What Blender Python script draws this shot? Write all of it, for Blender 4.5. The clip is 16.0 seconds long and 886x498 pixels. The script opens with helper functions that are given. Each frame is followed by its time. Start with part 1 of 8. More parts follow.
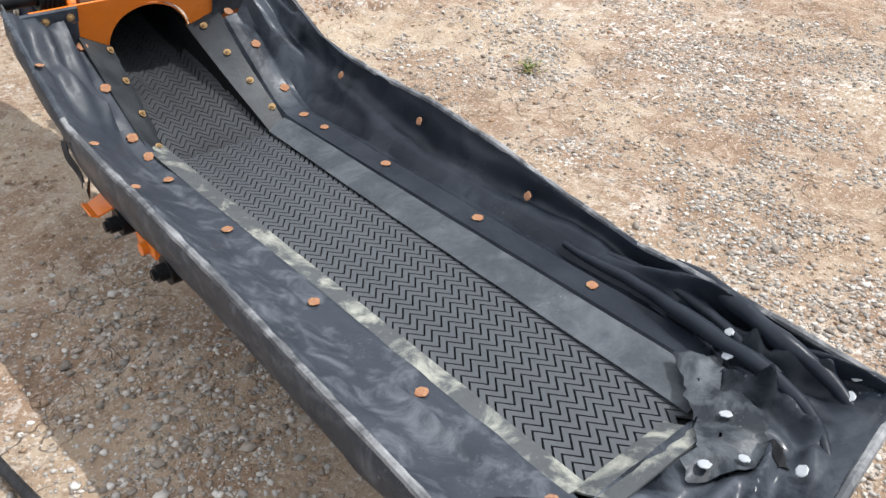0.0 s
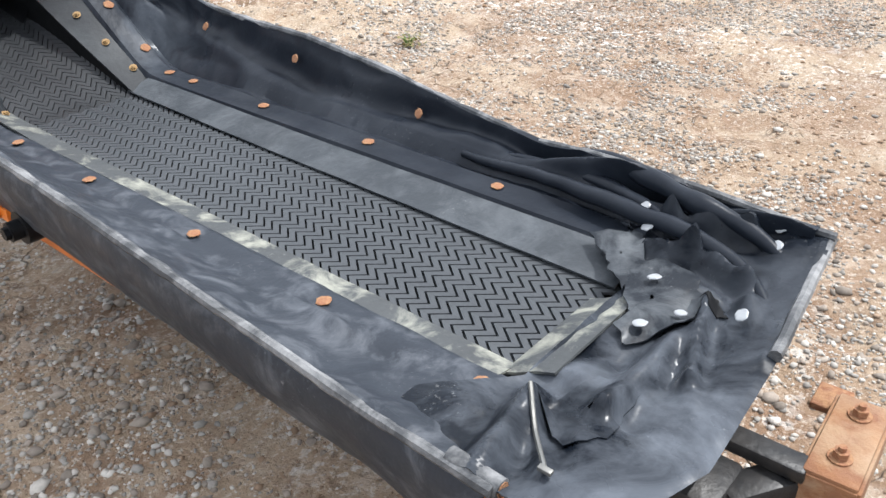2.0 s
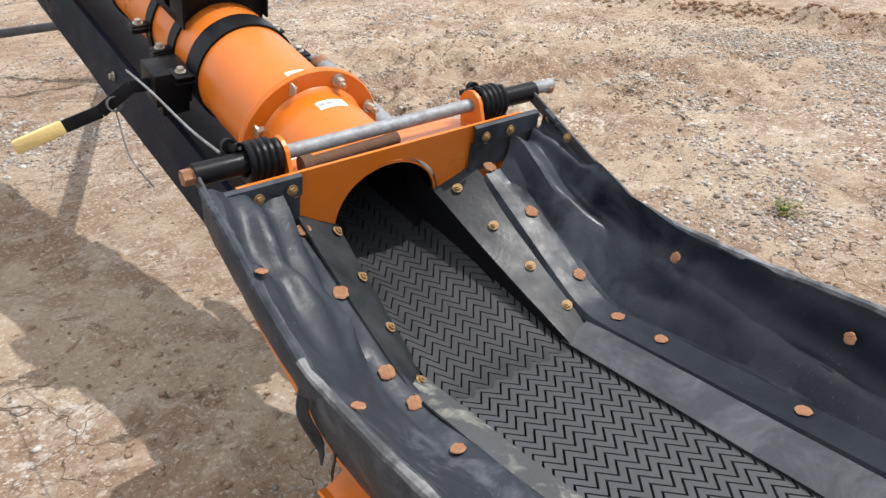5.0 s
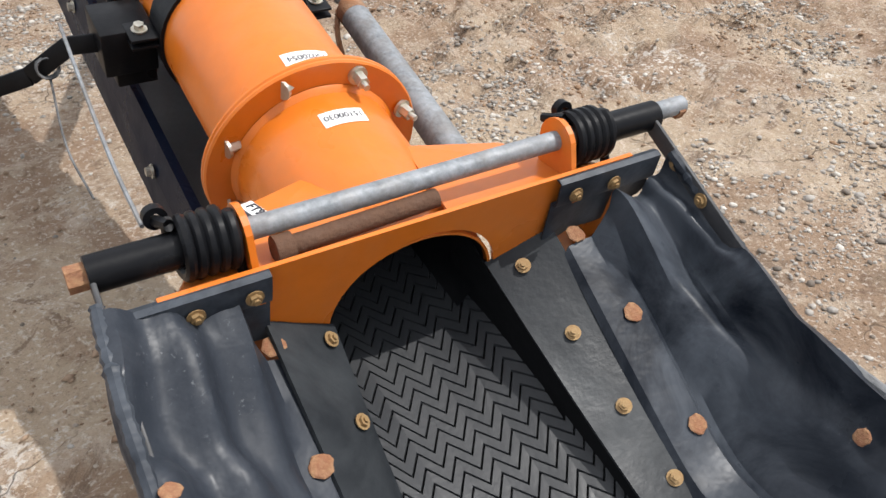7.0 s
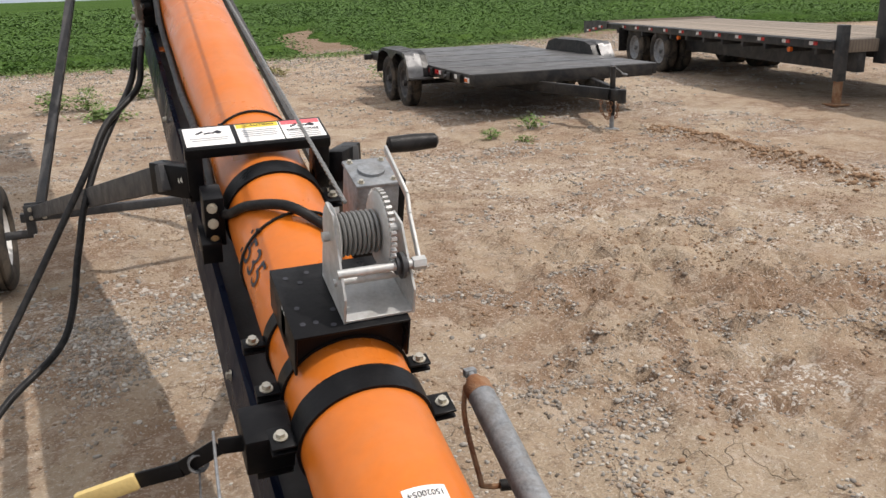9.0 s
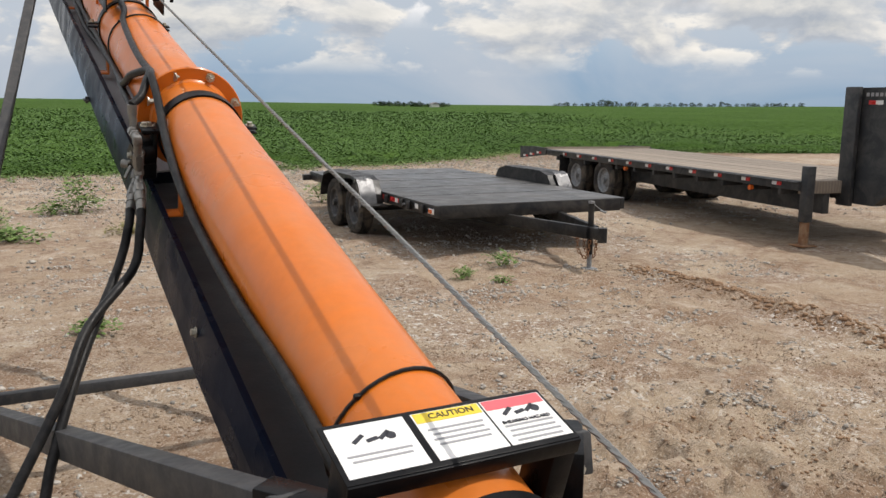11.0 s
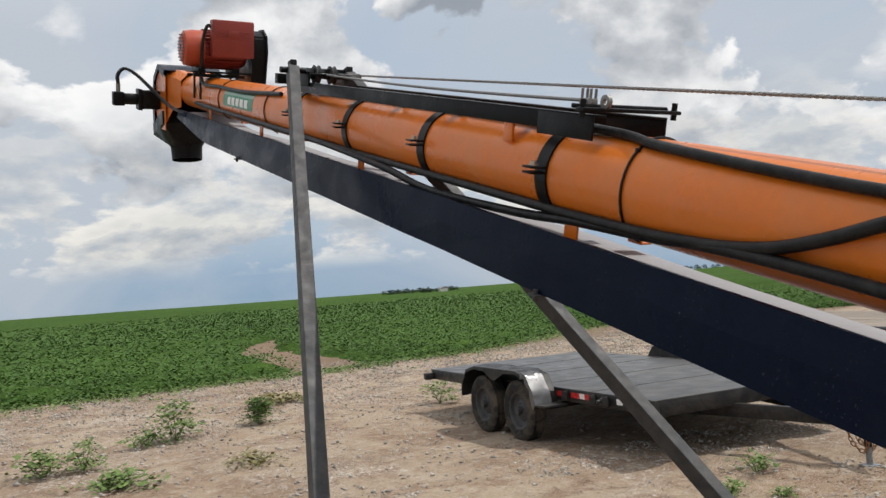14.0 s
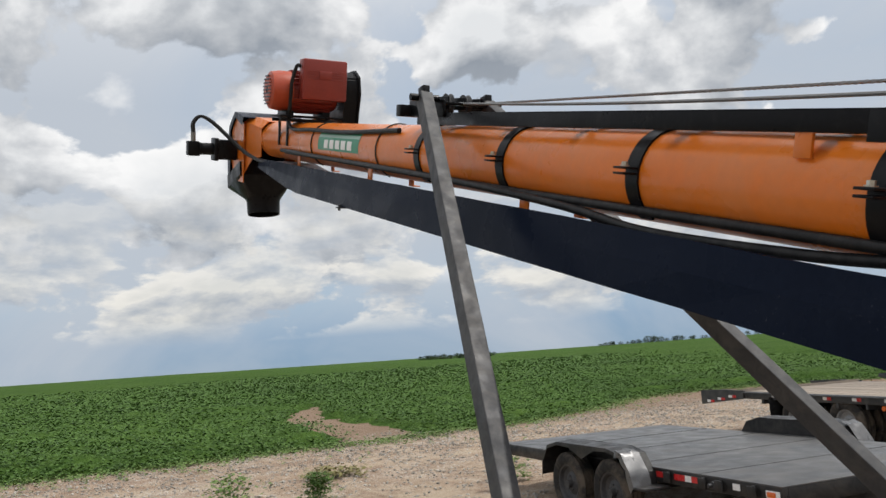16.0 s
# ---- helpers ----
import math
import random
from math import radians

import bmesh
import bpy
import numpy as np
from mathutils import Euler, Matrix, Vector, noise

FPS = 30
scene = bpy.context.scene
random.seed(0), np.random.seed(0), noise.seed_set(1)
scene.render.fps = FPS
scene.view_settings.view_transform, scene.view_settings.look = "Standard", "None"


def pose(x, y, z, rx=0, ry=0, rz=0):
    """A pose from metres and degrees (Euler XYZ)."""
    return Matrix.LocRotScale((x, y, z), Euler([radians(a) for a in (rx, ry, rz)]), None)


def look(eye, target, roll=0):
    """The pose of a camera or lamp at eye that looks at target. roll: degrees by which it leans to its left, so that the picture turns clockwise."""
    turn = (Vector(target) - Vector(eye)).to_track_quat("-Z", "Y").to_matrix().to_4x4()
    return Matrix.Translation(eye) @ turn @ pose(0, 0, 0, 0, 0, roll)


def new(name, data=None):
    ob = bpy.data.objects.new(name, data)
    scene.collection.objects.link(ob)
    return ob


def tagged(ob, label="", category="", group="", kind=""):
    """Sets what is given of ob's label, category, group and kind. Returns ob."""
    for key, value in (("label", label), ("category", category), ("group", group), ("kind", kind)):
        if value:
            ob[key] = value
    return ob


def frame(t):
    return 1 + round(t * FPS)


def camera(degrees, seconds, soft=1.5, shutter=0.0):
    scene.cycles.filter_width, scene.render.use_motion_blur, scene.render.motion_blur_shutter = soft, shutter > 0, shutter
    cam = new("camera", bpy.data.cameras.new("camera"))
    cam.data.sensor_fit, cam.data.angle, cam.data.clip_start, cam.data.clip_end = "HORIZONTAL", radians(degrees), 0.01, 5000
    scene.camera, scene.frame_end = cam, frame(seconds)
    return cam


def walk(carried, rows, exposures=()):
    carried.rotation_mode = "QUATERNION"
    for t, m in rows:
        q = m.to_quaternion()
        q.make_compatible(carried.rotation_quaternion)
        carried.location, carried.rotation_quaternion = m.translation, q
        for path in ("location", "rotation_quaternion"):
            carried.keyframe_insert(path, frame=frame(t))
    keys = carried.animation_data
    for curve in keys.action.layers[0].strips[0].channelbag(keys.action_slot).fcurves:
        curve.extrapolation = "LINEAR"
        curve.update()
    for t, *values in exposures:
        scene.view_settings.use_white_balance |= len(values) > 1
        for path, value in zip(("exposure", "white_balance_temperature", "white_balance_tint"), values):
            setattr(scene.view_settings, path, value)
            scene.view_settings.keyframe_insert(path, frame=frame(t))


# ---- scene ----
cam = camera(56.2, 16.0)
PATH = [
    (0, (-0.901, -2.642, 1.44), (0.204, -1.384, 0.347), 1.1),
    (0.5, (-0.896, -2.638, 1.432), (0.228, -1.414, 0.32), 0.9),
    (1, (-0.893, -2.638, 1.424), (0.266, -1.448, 0.31), 0.5),
    (1.5, (-0.884, -2.644, 1.291), (0.328, -1.489, 0.197), -0.3),
    (2, (-0.9, -2.652, 1.166), (0.397, -1.53, 0.137), -1.4),
    (2.5, (-0.919, -2.589, 1.11), (0.419, -1.432, 0.177), -1.5),
    (3, (-0.922, -2.327, 1.104), (0.357, -1.07, 0.218), -2.1),
    (3.5, (-0.923, -2.151, 1.121), (0.303, -0.803, 0.297), -2.9),
    (4, (-0.943, -1.929, 1.173), (0.29, -0.544, 0.424), -5.1),
    (4.5, (-0.925, -1.754, 1.254), (0.265, -0.311, 0.546), -5.7),
    (4.7, (-0.881, -1.709, 1.255), (0.236, -0.23, 0.502), -4.5),
    (6.8, (-0.477, -1.121, 1.252), (0.437, 0.262, 0.133), 1.0),
    (7, (-0.424, -1.081, 1.275), (0.445, 0.348, 0.179), 0.2),
    (7.5, (-0.371, -1.032, 1.355), (0.401, 0.527, 0.366), -0.9),
    (8, (-0.36, -1.018, 1.439), (0.352, 0.655, 0.604), -1.6),
    (8.5, (-0.351, -1.024, 1.526), (0.336, 0.719, 0.828), -2.0),
    (9, (-0.352, -1.033, 1.59), (0.334, 0.748, 0.994), -1.9),
    (9.2, (-0.353, -1.031, 1.604), (0.339, 0.76, 1.043), -1.6),
    (11.3, (-0.69, 0.435, 1.722), (0.276, 2.161, 1.424), 0.4),
    (11.5, (-0.781, 0.591, 1.715), (0.204, 2.312, 1.452), -0.0),
    (12, (-0.966, 0.995, 1.734), (0.042, 2.714, 1.56), -1.1),
    (12.5, (-1.055, 1.406, 1.752), (-0.051, 3.133, 1.674), -2.3),
    (13, (-1.201, 1.77, 1.786), (-0.214, 3.51, 1.786), -3.2),
    (13.5, (-1.353, 2.105, 1.784), (-0.392, 3.858, 1.836), -4.0),
    (14, (-1.421, 2.486, 1.754), (-0.489, 4.253, 1.848), -4.3),
    (14.5, (-1.481, 2.708, 1.771), (-0.577, 4.488, 1.896), -4.4),
    (15, (-1.609, 2.922, 1.798), (-0.737, 4.714, 1.964), -4.2),
    (15.5, (-1.626, 3.092, 1.797), (-0.774, 4.889, 2.006), -4.2),
    (16, (-1.537, 3.298, 1.808), (-0.68, 5.087, 2.064), -4.0),
]
EXPOSURES = [(0.0, 0.64, 6050, 10), (2.0, 0.76, 6000, 10), (3.5, 0.78, 6050, 10), (4.1, 0.66, 6100, 10), (4.7, 0.44, 6250, 12), (7.0, 0.30, 6200, 11), (8.0, -0.01, 6400, 12), (9.0, -0.16, 6550, 13), (11.5, -0.28, 6450, 11), (16.0, -0.32, 6350, 10)]
walk(cam, [(t, look(eye, target, roll)) for t, eye, target, roll in PATH], EXPOSURES)

# ---- light ----
world = bpy.data.worlds.new("sky_world")
scene.world = world
world.use_nodes = True
SUN_DIR = Vector((0.50, -0.28, 1.0)).normalized()
SUN_EL = math.asin(SUN_DIR.z)
SUN_AZ = math.atan2(SUN_DIR.x, SUN_DIR.y)


def build_sky():
    nt = world.node_tree
    nt.nodes.clear()
    N, L = nt.nodes.new, nt.links.new
    out, bg = N("ShaderNodeOutputWorld"), N("ShaderNodeBackground")
    sky = N("ShaderNodeTexSky")
    sky.sky_type, sky.sun_disc = "NISHITA", False
    sky.sun_elevation, sky.sun_rotation = SUN_EL, SUN_AZ
    sky.air_density, sky.dust_density = 1.3, 2.0
    tc, sep = N("ShaderNodeTexCoord"), N("ShaderNodeSeparateXYZ")
    L(tc.outputs["Generated"], sep.inputs[0])
    up = N("ShaderNodeMath"); up.operation = "MAXIMUM"; up.inputs[1].default_value = 0.0
    L(sep.outputs[2], up.inputs[0])

    def dome(lift):
        """Direction over its height: a flat cloud sheet seen in perspective, its far parts pressed together."""
        raise_, part_z, den, div = N("ShaderNodeVectorMath"), N("ShaderNodeSeparateXYZ"), N("ShaderNodeMath"), N("ShaderNodeVectorMath")
        raise_.operation, raise_.inputs[1].default_value = "ADD", (0.0, 0.0, lift)
        L(tc.outputs["Generated"], raise_.inputs[0]); L(raise_.outputs[0], part_z.inputs[0])
        top = N("ShaderNodeMath"); top.operation = "MAXIMUM"; top.inputs[1].default_value = 0.0
        L(part_z.outputs[2], top.inputs[0])
        den.operation, den.inputs[1].default_value = "ADD", 0.20
        L(top.outputs[0], den.inputs[0])
        join = N("ShaderNodeCombineXYZ")
        for k in range(3):
            L(den.outputs[0], join.inputs[k])
        div.operation = "DIVIDE"
        L(raise_.outputs[0], div.inputs[0]); L(join.outputs[0], div.inputs[1])
        return div.outputs[0]

    sheets = {}

    def cloud(scale, detail, rough, offset, lift=0.0, distortion=0.0, tall=0.0):
        """Noise over the cloud sheet, or over upright heaps where tall is given; lift samples it a little higher up."""
        mp, n = N("ShaderNodeMapping"), N("ShaderNodeTexNoise")
        if tall:
            mp.inputs["Location"].default_value = (offset[0], offset[1], offset[2] + lift * tall)
            mp.inputs["Scale"].default_value = (1.0, 1.0, tall)
            L(tc.outputs["Generated"], mp.inputs[0])
        else:
            if lift not in sheets:
                sheets[lift] = dome(lift)
            mp.inputs["Location"].default_value = offset
            L(sheets[lift], mp.inputs[0])
        L(mp.outputs[0], n.inputs["Vector"])
        n.inputs["Scale"].default_value, n.inputs["Detail"].default_value = scale, detail
        n.inputs["Roughness"].default_value, n.inputs["Distortion"].default_value = rough, distortion
        return n.outputs["Fac"]

    def ramp(src, stops):
        r = N("ShaderNodeValToRGB")
        r.color_ramp.elements[0].position, r.color_ramp.elements[0].color = stops[0][0], (*stops[0][1], 1)
        r.color_ramp.elements[1].position, r.color_ramp.elements[1].color = stops[-1][0], (*stops[-1][1], 1)
        for p, c in stops[1:-1]:
            r.color_ramp.elements.new(p).color = (*c, 1)
        L(src, r.inputs[0])
        return r.outputs[0]

    def mix(fac, a, b, mode="MIX"):
        m = N("ShaderNodeMix"); m.data_type, m.blend_type = "RGBA", mode
        for sock, v in ((m.inputs["Factor"], fac), (m.inputs["A"], a), (m.inputs["B"], b)):
            if isinstance(v, (int, float)):
                sock.default_value = v
            elif isinstance(v, tuple):
                sock.default_value = (*v, 1)
            else:
                L(v, sock)
        return m.outputs["Result"]

    blue = mix(1.0, sky.outputs[0], (0.10, 0.10, 0.10), "MULTIPLY")
    haze = ramp(up.outputs[0], [(0.0, (0.27, 0.41, 0.56)), (0.035, (0.25, 0.40, 0.58)), (0.08, (0.40, 0.53, 0.67)), (0.16, (0.47, 0.55, 0.65)), (0.34, (0.50, 0.57, 0.66)), (0.60, (0.70, 0.74, 0.80)), (0.9, (0.95, 0.97, 1.0))])
    base = mix(0.85, blue, haze)
    # thin high veil
    veil = ramp(cloud(2.4, 7, 0.55, (3.1, 7.7, 0.3), 0.0, 0.8, 1.8), [(0.34, (0, 0, 0)), (0.62, (1, 1, 1))])
    base = mix(mix(1.0, veil, (0.75, 0.75, 0.75), "MULTIPLY"), base, ramp(up.outputs[0], [(0.3, (0.54, 0.57, 0.61)), (0.7, (1.15, 1.12, 1.08))]))

    def layer(base, scale, offset, lo, hi, lift, low_edge, high_edge, bright, dark, rough=0.56, tall=0.0):
        """A broken cumulus layer: bright heads, grey undersides."""
        d = cloud(scale, 12, rough, offset, 0.0, 0.15, tall)
        d2 = cloud(scale, 12, rough, offset, lift, 0.15, tall)
        cover = ramp(d, [(lo, (0, 0, 0)), (hi, (1, 1, 1))])
        diff = N("ShaderNodeMath"); diff.operation = "SUBTRACT"
        L(d, diff.inputs[0]); L(d2, diff.inputs[1])
        lit = N("ShaderNodeMapRange")
        for k, v in enumerate((-0.11, 0.13, 0.0, 1.0)):
            lit.inputs[k + 1].default_value = v
        L(diff.outputs[0], lit.inputs[0])
        tone = ramp(lit.outputs[0], [(0.0, dark), (0.45, tuple((a * 0.55 + b * 0.45) for a, b in zip(dark, bright))), (0.85, bright)])
        core = ramp(d, [(hi, (1.0, 1.0, 1.0)), (hi + 0.16, (0.80, 0.82, 0.84))])
        tone = mix(1.0, tone, core, "MULTIPLY")
        win = ramp(up.outputs[0], [(low_edge, (0, 0, 0)), (low_edge + 0.03, (1, 1, 1)), (high_edge, (1, 1, 1)), (high_edge + 0.15, (0.35, 0.35, 0.35) if high_edge > 0.2 else (0.0, 0.0, 0.0))])
        return mix(mix(1.0, cover, win, "MULTIPLY"), base, tone)

    col = layer(base, 2.9, (2.6, 0.9, 0.15), 0.525, 0.575, 0.060, 0.11, 0.32, (0.84, 0.84, 0.835), (0.37, 0.40, 0.44), 0.50, 1.7)
    col = layer(col, 5.0, (5.3, 2.2, 0.4), 0.505, 0.530, 0.042, 0.085, 0.40, (0.98, 0.965, 0.94), (0.33, 0.36, 0.40), 0.52, 1.35)
    col = layer(col, 8.5, (8.7, 1.3, 2.1), 0.43, 0.49, 0.016, 0.032, 0.085, (0.92, 0.88, 0.80), (0.45, 0.49, 0.54), 0.55, 2.2)
    L(col, bg.inputs[0]); bg.inputs[1].default_value = 1.25
    L(bg.outputs[0], out.inputs[0])


build_sky()
sun = new("sun", bpy.data.lights.new("sun", "SUN"))
sun.data.energy, sun.data.angle, sun.data.color = 3.3, radians(0.6), (1.0, 0.95, 0.87)
sun.matrix_world = look(SUN_DIR * 50, (0, 0, 0))


# ---- materials ----
def material(name, base, other=None, rough=0.6, metal=0.0, scale=6.0, fine=60.0, spread=0.5, bump=0.15, bump_scale=None,
             dust=None, dust_amount=0.0, dust_scale=5.0, stripes=None, per_object=0.0, coat=0.0, mask=(0.42, 0.62), rough_var=0.12, scuff=None, spec=0.5, dust_span=None, per_island=0.0):
    """base and other mix by a large and a fine noise; dust lies over them in patches; stripes: (axis, scale, colour, amount);
    dust_span: the dust film thins out from the first place to the second along an axis."""
    m = bpy.data.materials.new(name)
    m.use_nodes = True
    nt = m.node_tree
    N, L = nt.nodes.new, nt.links.new
    bsdf = nt.nodes["Principled BSDF"]
    tc = N("ShaderNodeTexCoord")
    where = tc.outputs["Object"]

    def noise_tex(sc, detail, rg=0.55, dist=0.0):
        n = N("ShaderNodeTexNoise")
        n.inputs["Scale"].default_value, n.inputs["Detail"].default_value = sc, detail
        n.inputs["Roughness"].default_value, n.inputs["Distortion"].default_value = rg, dist
        L(where, n.inputs["Vector"])
        return n.outputs["Fac"]

    def ranged(src, a, b, lo=0.0, hi=1.0):
        r = N("ShaderNodeMapRange")
        for i, v in enumerate((a, b, lo, hi)):
            r.inputs[i + 1].default_value = v
        L(src, r.inputs[0])
        return r.outputs[0]

    def mixed(fac, a, b):
        x = N("ShaderNodeMix"); x.data_type = "RGBA"
        if isinstance(fac, (int, float)):
            x.inputs["Factor"].default_value = fac
        else:
            L(fac, x.inputs["Factor"])
        for sock, v in ((x.inputs["A"], a), (x.inputs["B"], b)):
            if isinstance(v, tuple):
                sock.default_value = (*v, 1)
            else:
                L(v, sock)
        return x.outputs["Result"]

    other = other or tuple(c * 0.72 for c in base)
    big, small = noise_tex(scale, 5, 0.6, 0.3), noise_tex(fine, 3)
    col = mixed(ranged(big, 0.35, 0.65, 0.0, spread), base, other)
    col = mixed(ranged(small, 0.3, 0.75, 0.0, spread * 0.55), col, tuple(min(1.0, c * 1.35 + 0.004) for c in base))
    if stripes:
        axis, sc, tone, amount = stripes
        w = N("ShaderNodeTexWave")
        w.bands_direction = axis
        w.inputs["Scale"].default_value, w.inputs["Distortion"].default_value, w.inputs["Detail"].default_value = sc, 3.0, 3.0
        L(where, w.inputs["Vector"])
        col = mixed(ranged(w.outputs["Fac"], 0.3, 0.8, 0.0, amount), col, tone)
    if dust:
        d = noise_tex(dust_scale, 7, 0.68, 0.6)
        amount = ranged(d, mask[0], mask[1], 0.0, dust_amount)
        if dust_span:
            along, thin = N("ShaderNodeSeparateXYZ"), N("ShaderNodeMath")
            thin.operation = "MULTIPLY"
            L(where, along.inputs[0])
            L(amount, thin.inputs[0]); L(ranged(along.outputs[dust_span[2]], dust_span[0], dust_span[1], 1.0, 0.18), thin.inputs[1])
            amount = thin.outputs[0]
        col = mixed(amount, col, dust)
    if scuff:
        # small pale scratches and spots inside rare patches
        n1, n2 = noise_tex(130, 5, 0.7, 0.2), noise_tex(5.3, 5, 0.6)
        a = N("ShaderNodeMath"); a.operation = "MULTIPLY"
        L(ranged(n1, 0.61, 0.70), a.inputs[0]); L(ranged(n2, 0.52, 0.70, 0.0, 0.45), a.inputs[1])
        col = mixed(a.outputs[0], col, scuff)
    if per_island:
        isle, tone = N("ShaderNodeNewGeometry"), N("ShaderNodeHueSaturation")
        L(col, tone.inputs["Color"])
        L(ranged(isle.outputs["Random Per Island"], 0, 1, 1 - per_island, 1 + per_island), tone.inputs["Value"])
        col = tone.outputs[0]
    if per_object:
        info = N("ShaderNodeObjectInfo")
        hs = N("ShaderNodeHueSaturation")
        L(col, hs.inputs["Color"])
        L(ranged(info.outputs["Random"], 0, 1, 1 - per_object, 1 + per_object), hs.inputs["Value"])
        col = hs.outputs[0]
    L(col, bsdf.inputs["Base Color"])
    L(ranged(noise_tex(scale * 2.3, 4), 0.3, 0.7, max(0.02, rough - rough_var), min(1.0, rough + rough_var)), bsdf.inputs["Roughness"])
    bsdf.inputs["Metallic"].default_value = metal
    bsdf.inputs["Specular IOR Level"].default_value = spec
    if coat:
        bsdf.inputs["Coat Weight"].default_value, bsdf.inputs["Coat Roughness"].default_value = coat, 0.12
    if bump:
        b = N("ShaderNodeBump")
        b.inputs["Strength"].default_value, b.inputs["Distance"].default_value = bump, 0.01
        L(noise_tex(bump_scale or fine, 4), b.inputs["Height"])
        L(b.outputs[0], bsdf.inputs["Normal"])
    return m


ORANGE = material("orange_paint", (0.61, 0.151, 0.009), (0.52, 0.122, 0.007), rough=0.34, scale=2.5, fine=40, spread=0.45, bump=0.03,
                  dust=(0.46, 0.22, 0.10), dust_amount=0.22, dust_scale=4, coat=0.15, spec=0.35)
NAVY = material("dark_navy_paint", (0.0052, 0.0092, 0.0215), (0.0038, 0.0066, 0.0155), rough=0.30, scale=3, fine=70, spread=0.5, bump=0.03,
                dust=(0.040, 0.046, 0.058), dust_amount=0.06, dust_scale=9, mask=(0.5, 0.75), scuff=(0.30, 0.31, 0.33), spec=0.05)
BLACK = material("black_paint", (0.0055, 0.0058, 0.007), spec=0.14, other=(0.004, 0.004, 0.0048), rough=0.36, scale=5, fine=80, bump=0.05,
                 dust=(0.10, 0.095, 0.09), dust_amount=0.10, dust_scale=14, mask=(0.5, 0.75))
# the dust near the mouth also carries painted sky sheen
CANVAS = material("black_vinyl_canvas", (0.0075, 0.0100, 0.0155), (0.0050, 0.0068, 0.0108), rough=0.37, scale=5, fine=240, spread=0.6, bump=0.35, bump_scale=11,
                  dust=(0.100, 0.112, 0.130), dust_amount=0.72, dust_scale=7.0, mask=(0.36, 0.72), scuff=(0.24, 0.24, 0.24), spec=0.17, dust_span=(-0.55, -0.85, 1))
# sunlit left wall: paler base and dust hold sky sheen as well as dust
SUNLIT_DUSTY_CANVAS = material("sunlit_dusty_vinyl_canvas", (0.025, 0.0295, 0.038), (0.017, 0.0205, 0.027), rough=0.44, scale=5, fine=240, spread=0.6, bump=0.4, bump_scale=12,
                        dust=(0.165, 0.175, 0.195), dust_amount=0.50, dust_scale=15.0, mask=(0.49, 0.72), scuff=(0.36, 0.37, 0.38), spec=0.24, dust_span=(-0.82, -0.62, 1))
END_CANVAS = material("glossy_vinyl_end_canvas", (0.0055, 0.0075, 0.0115), (0.0036, 0.0050, 0.0080), rough=0.30, scale=5, fine=240, spread=0.6, bump=0.3, bump_scale=12,
                      dust=(0.125, 0.138, 0.160), dust_amount=0.7, dust_scale=6.0, mask=(0.40, 0.68), scuff=(0.42, 0.42, 0.42), spec=0.16, dust_span=(-0.08, 0.34, 0))
TORN = material("dusty_torn_vinyl", (0.011, 0.0135, 0.018), (0.0065, 0.0085, 0.012), rough=0.42, scale=9, fine=240, spread=0.6, bump=0.3, bump_scale=20,
                dust=(0.13, 0.14, 0.15), dust_amount=0.6, dust_scale=13, mask=(0.44, 0.66), scuff=(0.45, 0.45, 0.44), spec=0.2)
WORN_HEM = material("scuffed_canvas_hem", (0.06, 0.062, 0.066), (0.03, 0.032, 0.035), rough=0.6, scale=12, fine=90, bump=0.25,
                    dust=(0.27, 0.27, 0.27), dust_amount=0.8, dust_scale=11, mask=(0.44, 0.64), scuff=(0.55, 0.55, 0.53), spec=0.3)
DARK_RUST = material("brown_rusted_pin", (0.115, 0.062, 0.038), (0.06, 0.034, 0.024), rough=0.8, scale=30, fine=160, bump=0.3, spec=0.2)
FLAP = material("dusty_rubber_flap", (0.034, 0.039, 0.045), (0.022, 0.025, 0.029), rough=0.5, scale=6, fine=90, bump=0.12,
                dust=(0.118, 0.127, 0.137), dust_amount=0.7, dust_scale=9, mask=(0.42, 0.72), scuff=(0.42, 0.42, 0.41), spec=0.3)
FLASH = material("dark_rubber_flashing", (0.0135, 0.0155, 0.018), spec=0.28, other=(0.009, 0.0105, 0.0125), rough=0.45, scale=6, fine=90, bump=0.08,
                 dust=(0.062, 0.068, 0.072), dust_amount=0.55, dust_scale=6, mask=(0.42, 0.72), scuff=(0.30, 0.31, 0.31))
DUSTY_FLAP = material("limed_rubber_flap", (0.050, 0.054, 0.056), (0.026, 0.028, 0.030), rough=0.7, scale=7, fine=90, bump=0.15,
                      dust=(0.30, 0.30, 0.25), dust_amount=0.8, dust_scale=11, mask=(0.48, 0.64), scuff=(0.50, 0.49, 0.46))
RUBBER = material("belt_rubber", (0.041, 0.0445, 0.049), (0.030, 0.033, 0.037), rough=0.42, scale=5, fine=120, bump=0.08,
                  dust=(0.10, 0.106, 0.110), dust_amount=0.38, dust_scale=4.5, mask=(0.44, 0.74), spec=0.4)
# ribs of the rising belt, darker than those of the level run
RISE_RUBBER = material("dark_rise_rubber", (0.026, 0.0275, 0.030), (0.017, 0.018, 0.020), rough=0.45, scale=5, fine=120, bump=0.08,
                        dust=(0.062, 0.063, 0.062), dust_amount=0.3, dust_scale=4.5, mask=(0.46, 0.76), spec=0.25)
FABRIC = material("grey_belt_fabric", (0.33, 0.33, 0.345), (0.24, 0.24, 0.25), rough=0.75, scale=4, fine=140, bump=0.05, spec=0.2)
# near-black: the shade in grooves and gaps is put into this colour
SHADE_RUBBER = material("shade_dark_rubber", (0.0085, 0.0088, 0.0095), (0.006, 0.006, 0.0065), rough=0.7, scale=5, fine=120, bump=0.05, spec=0.12)
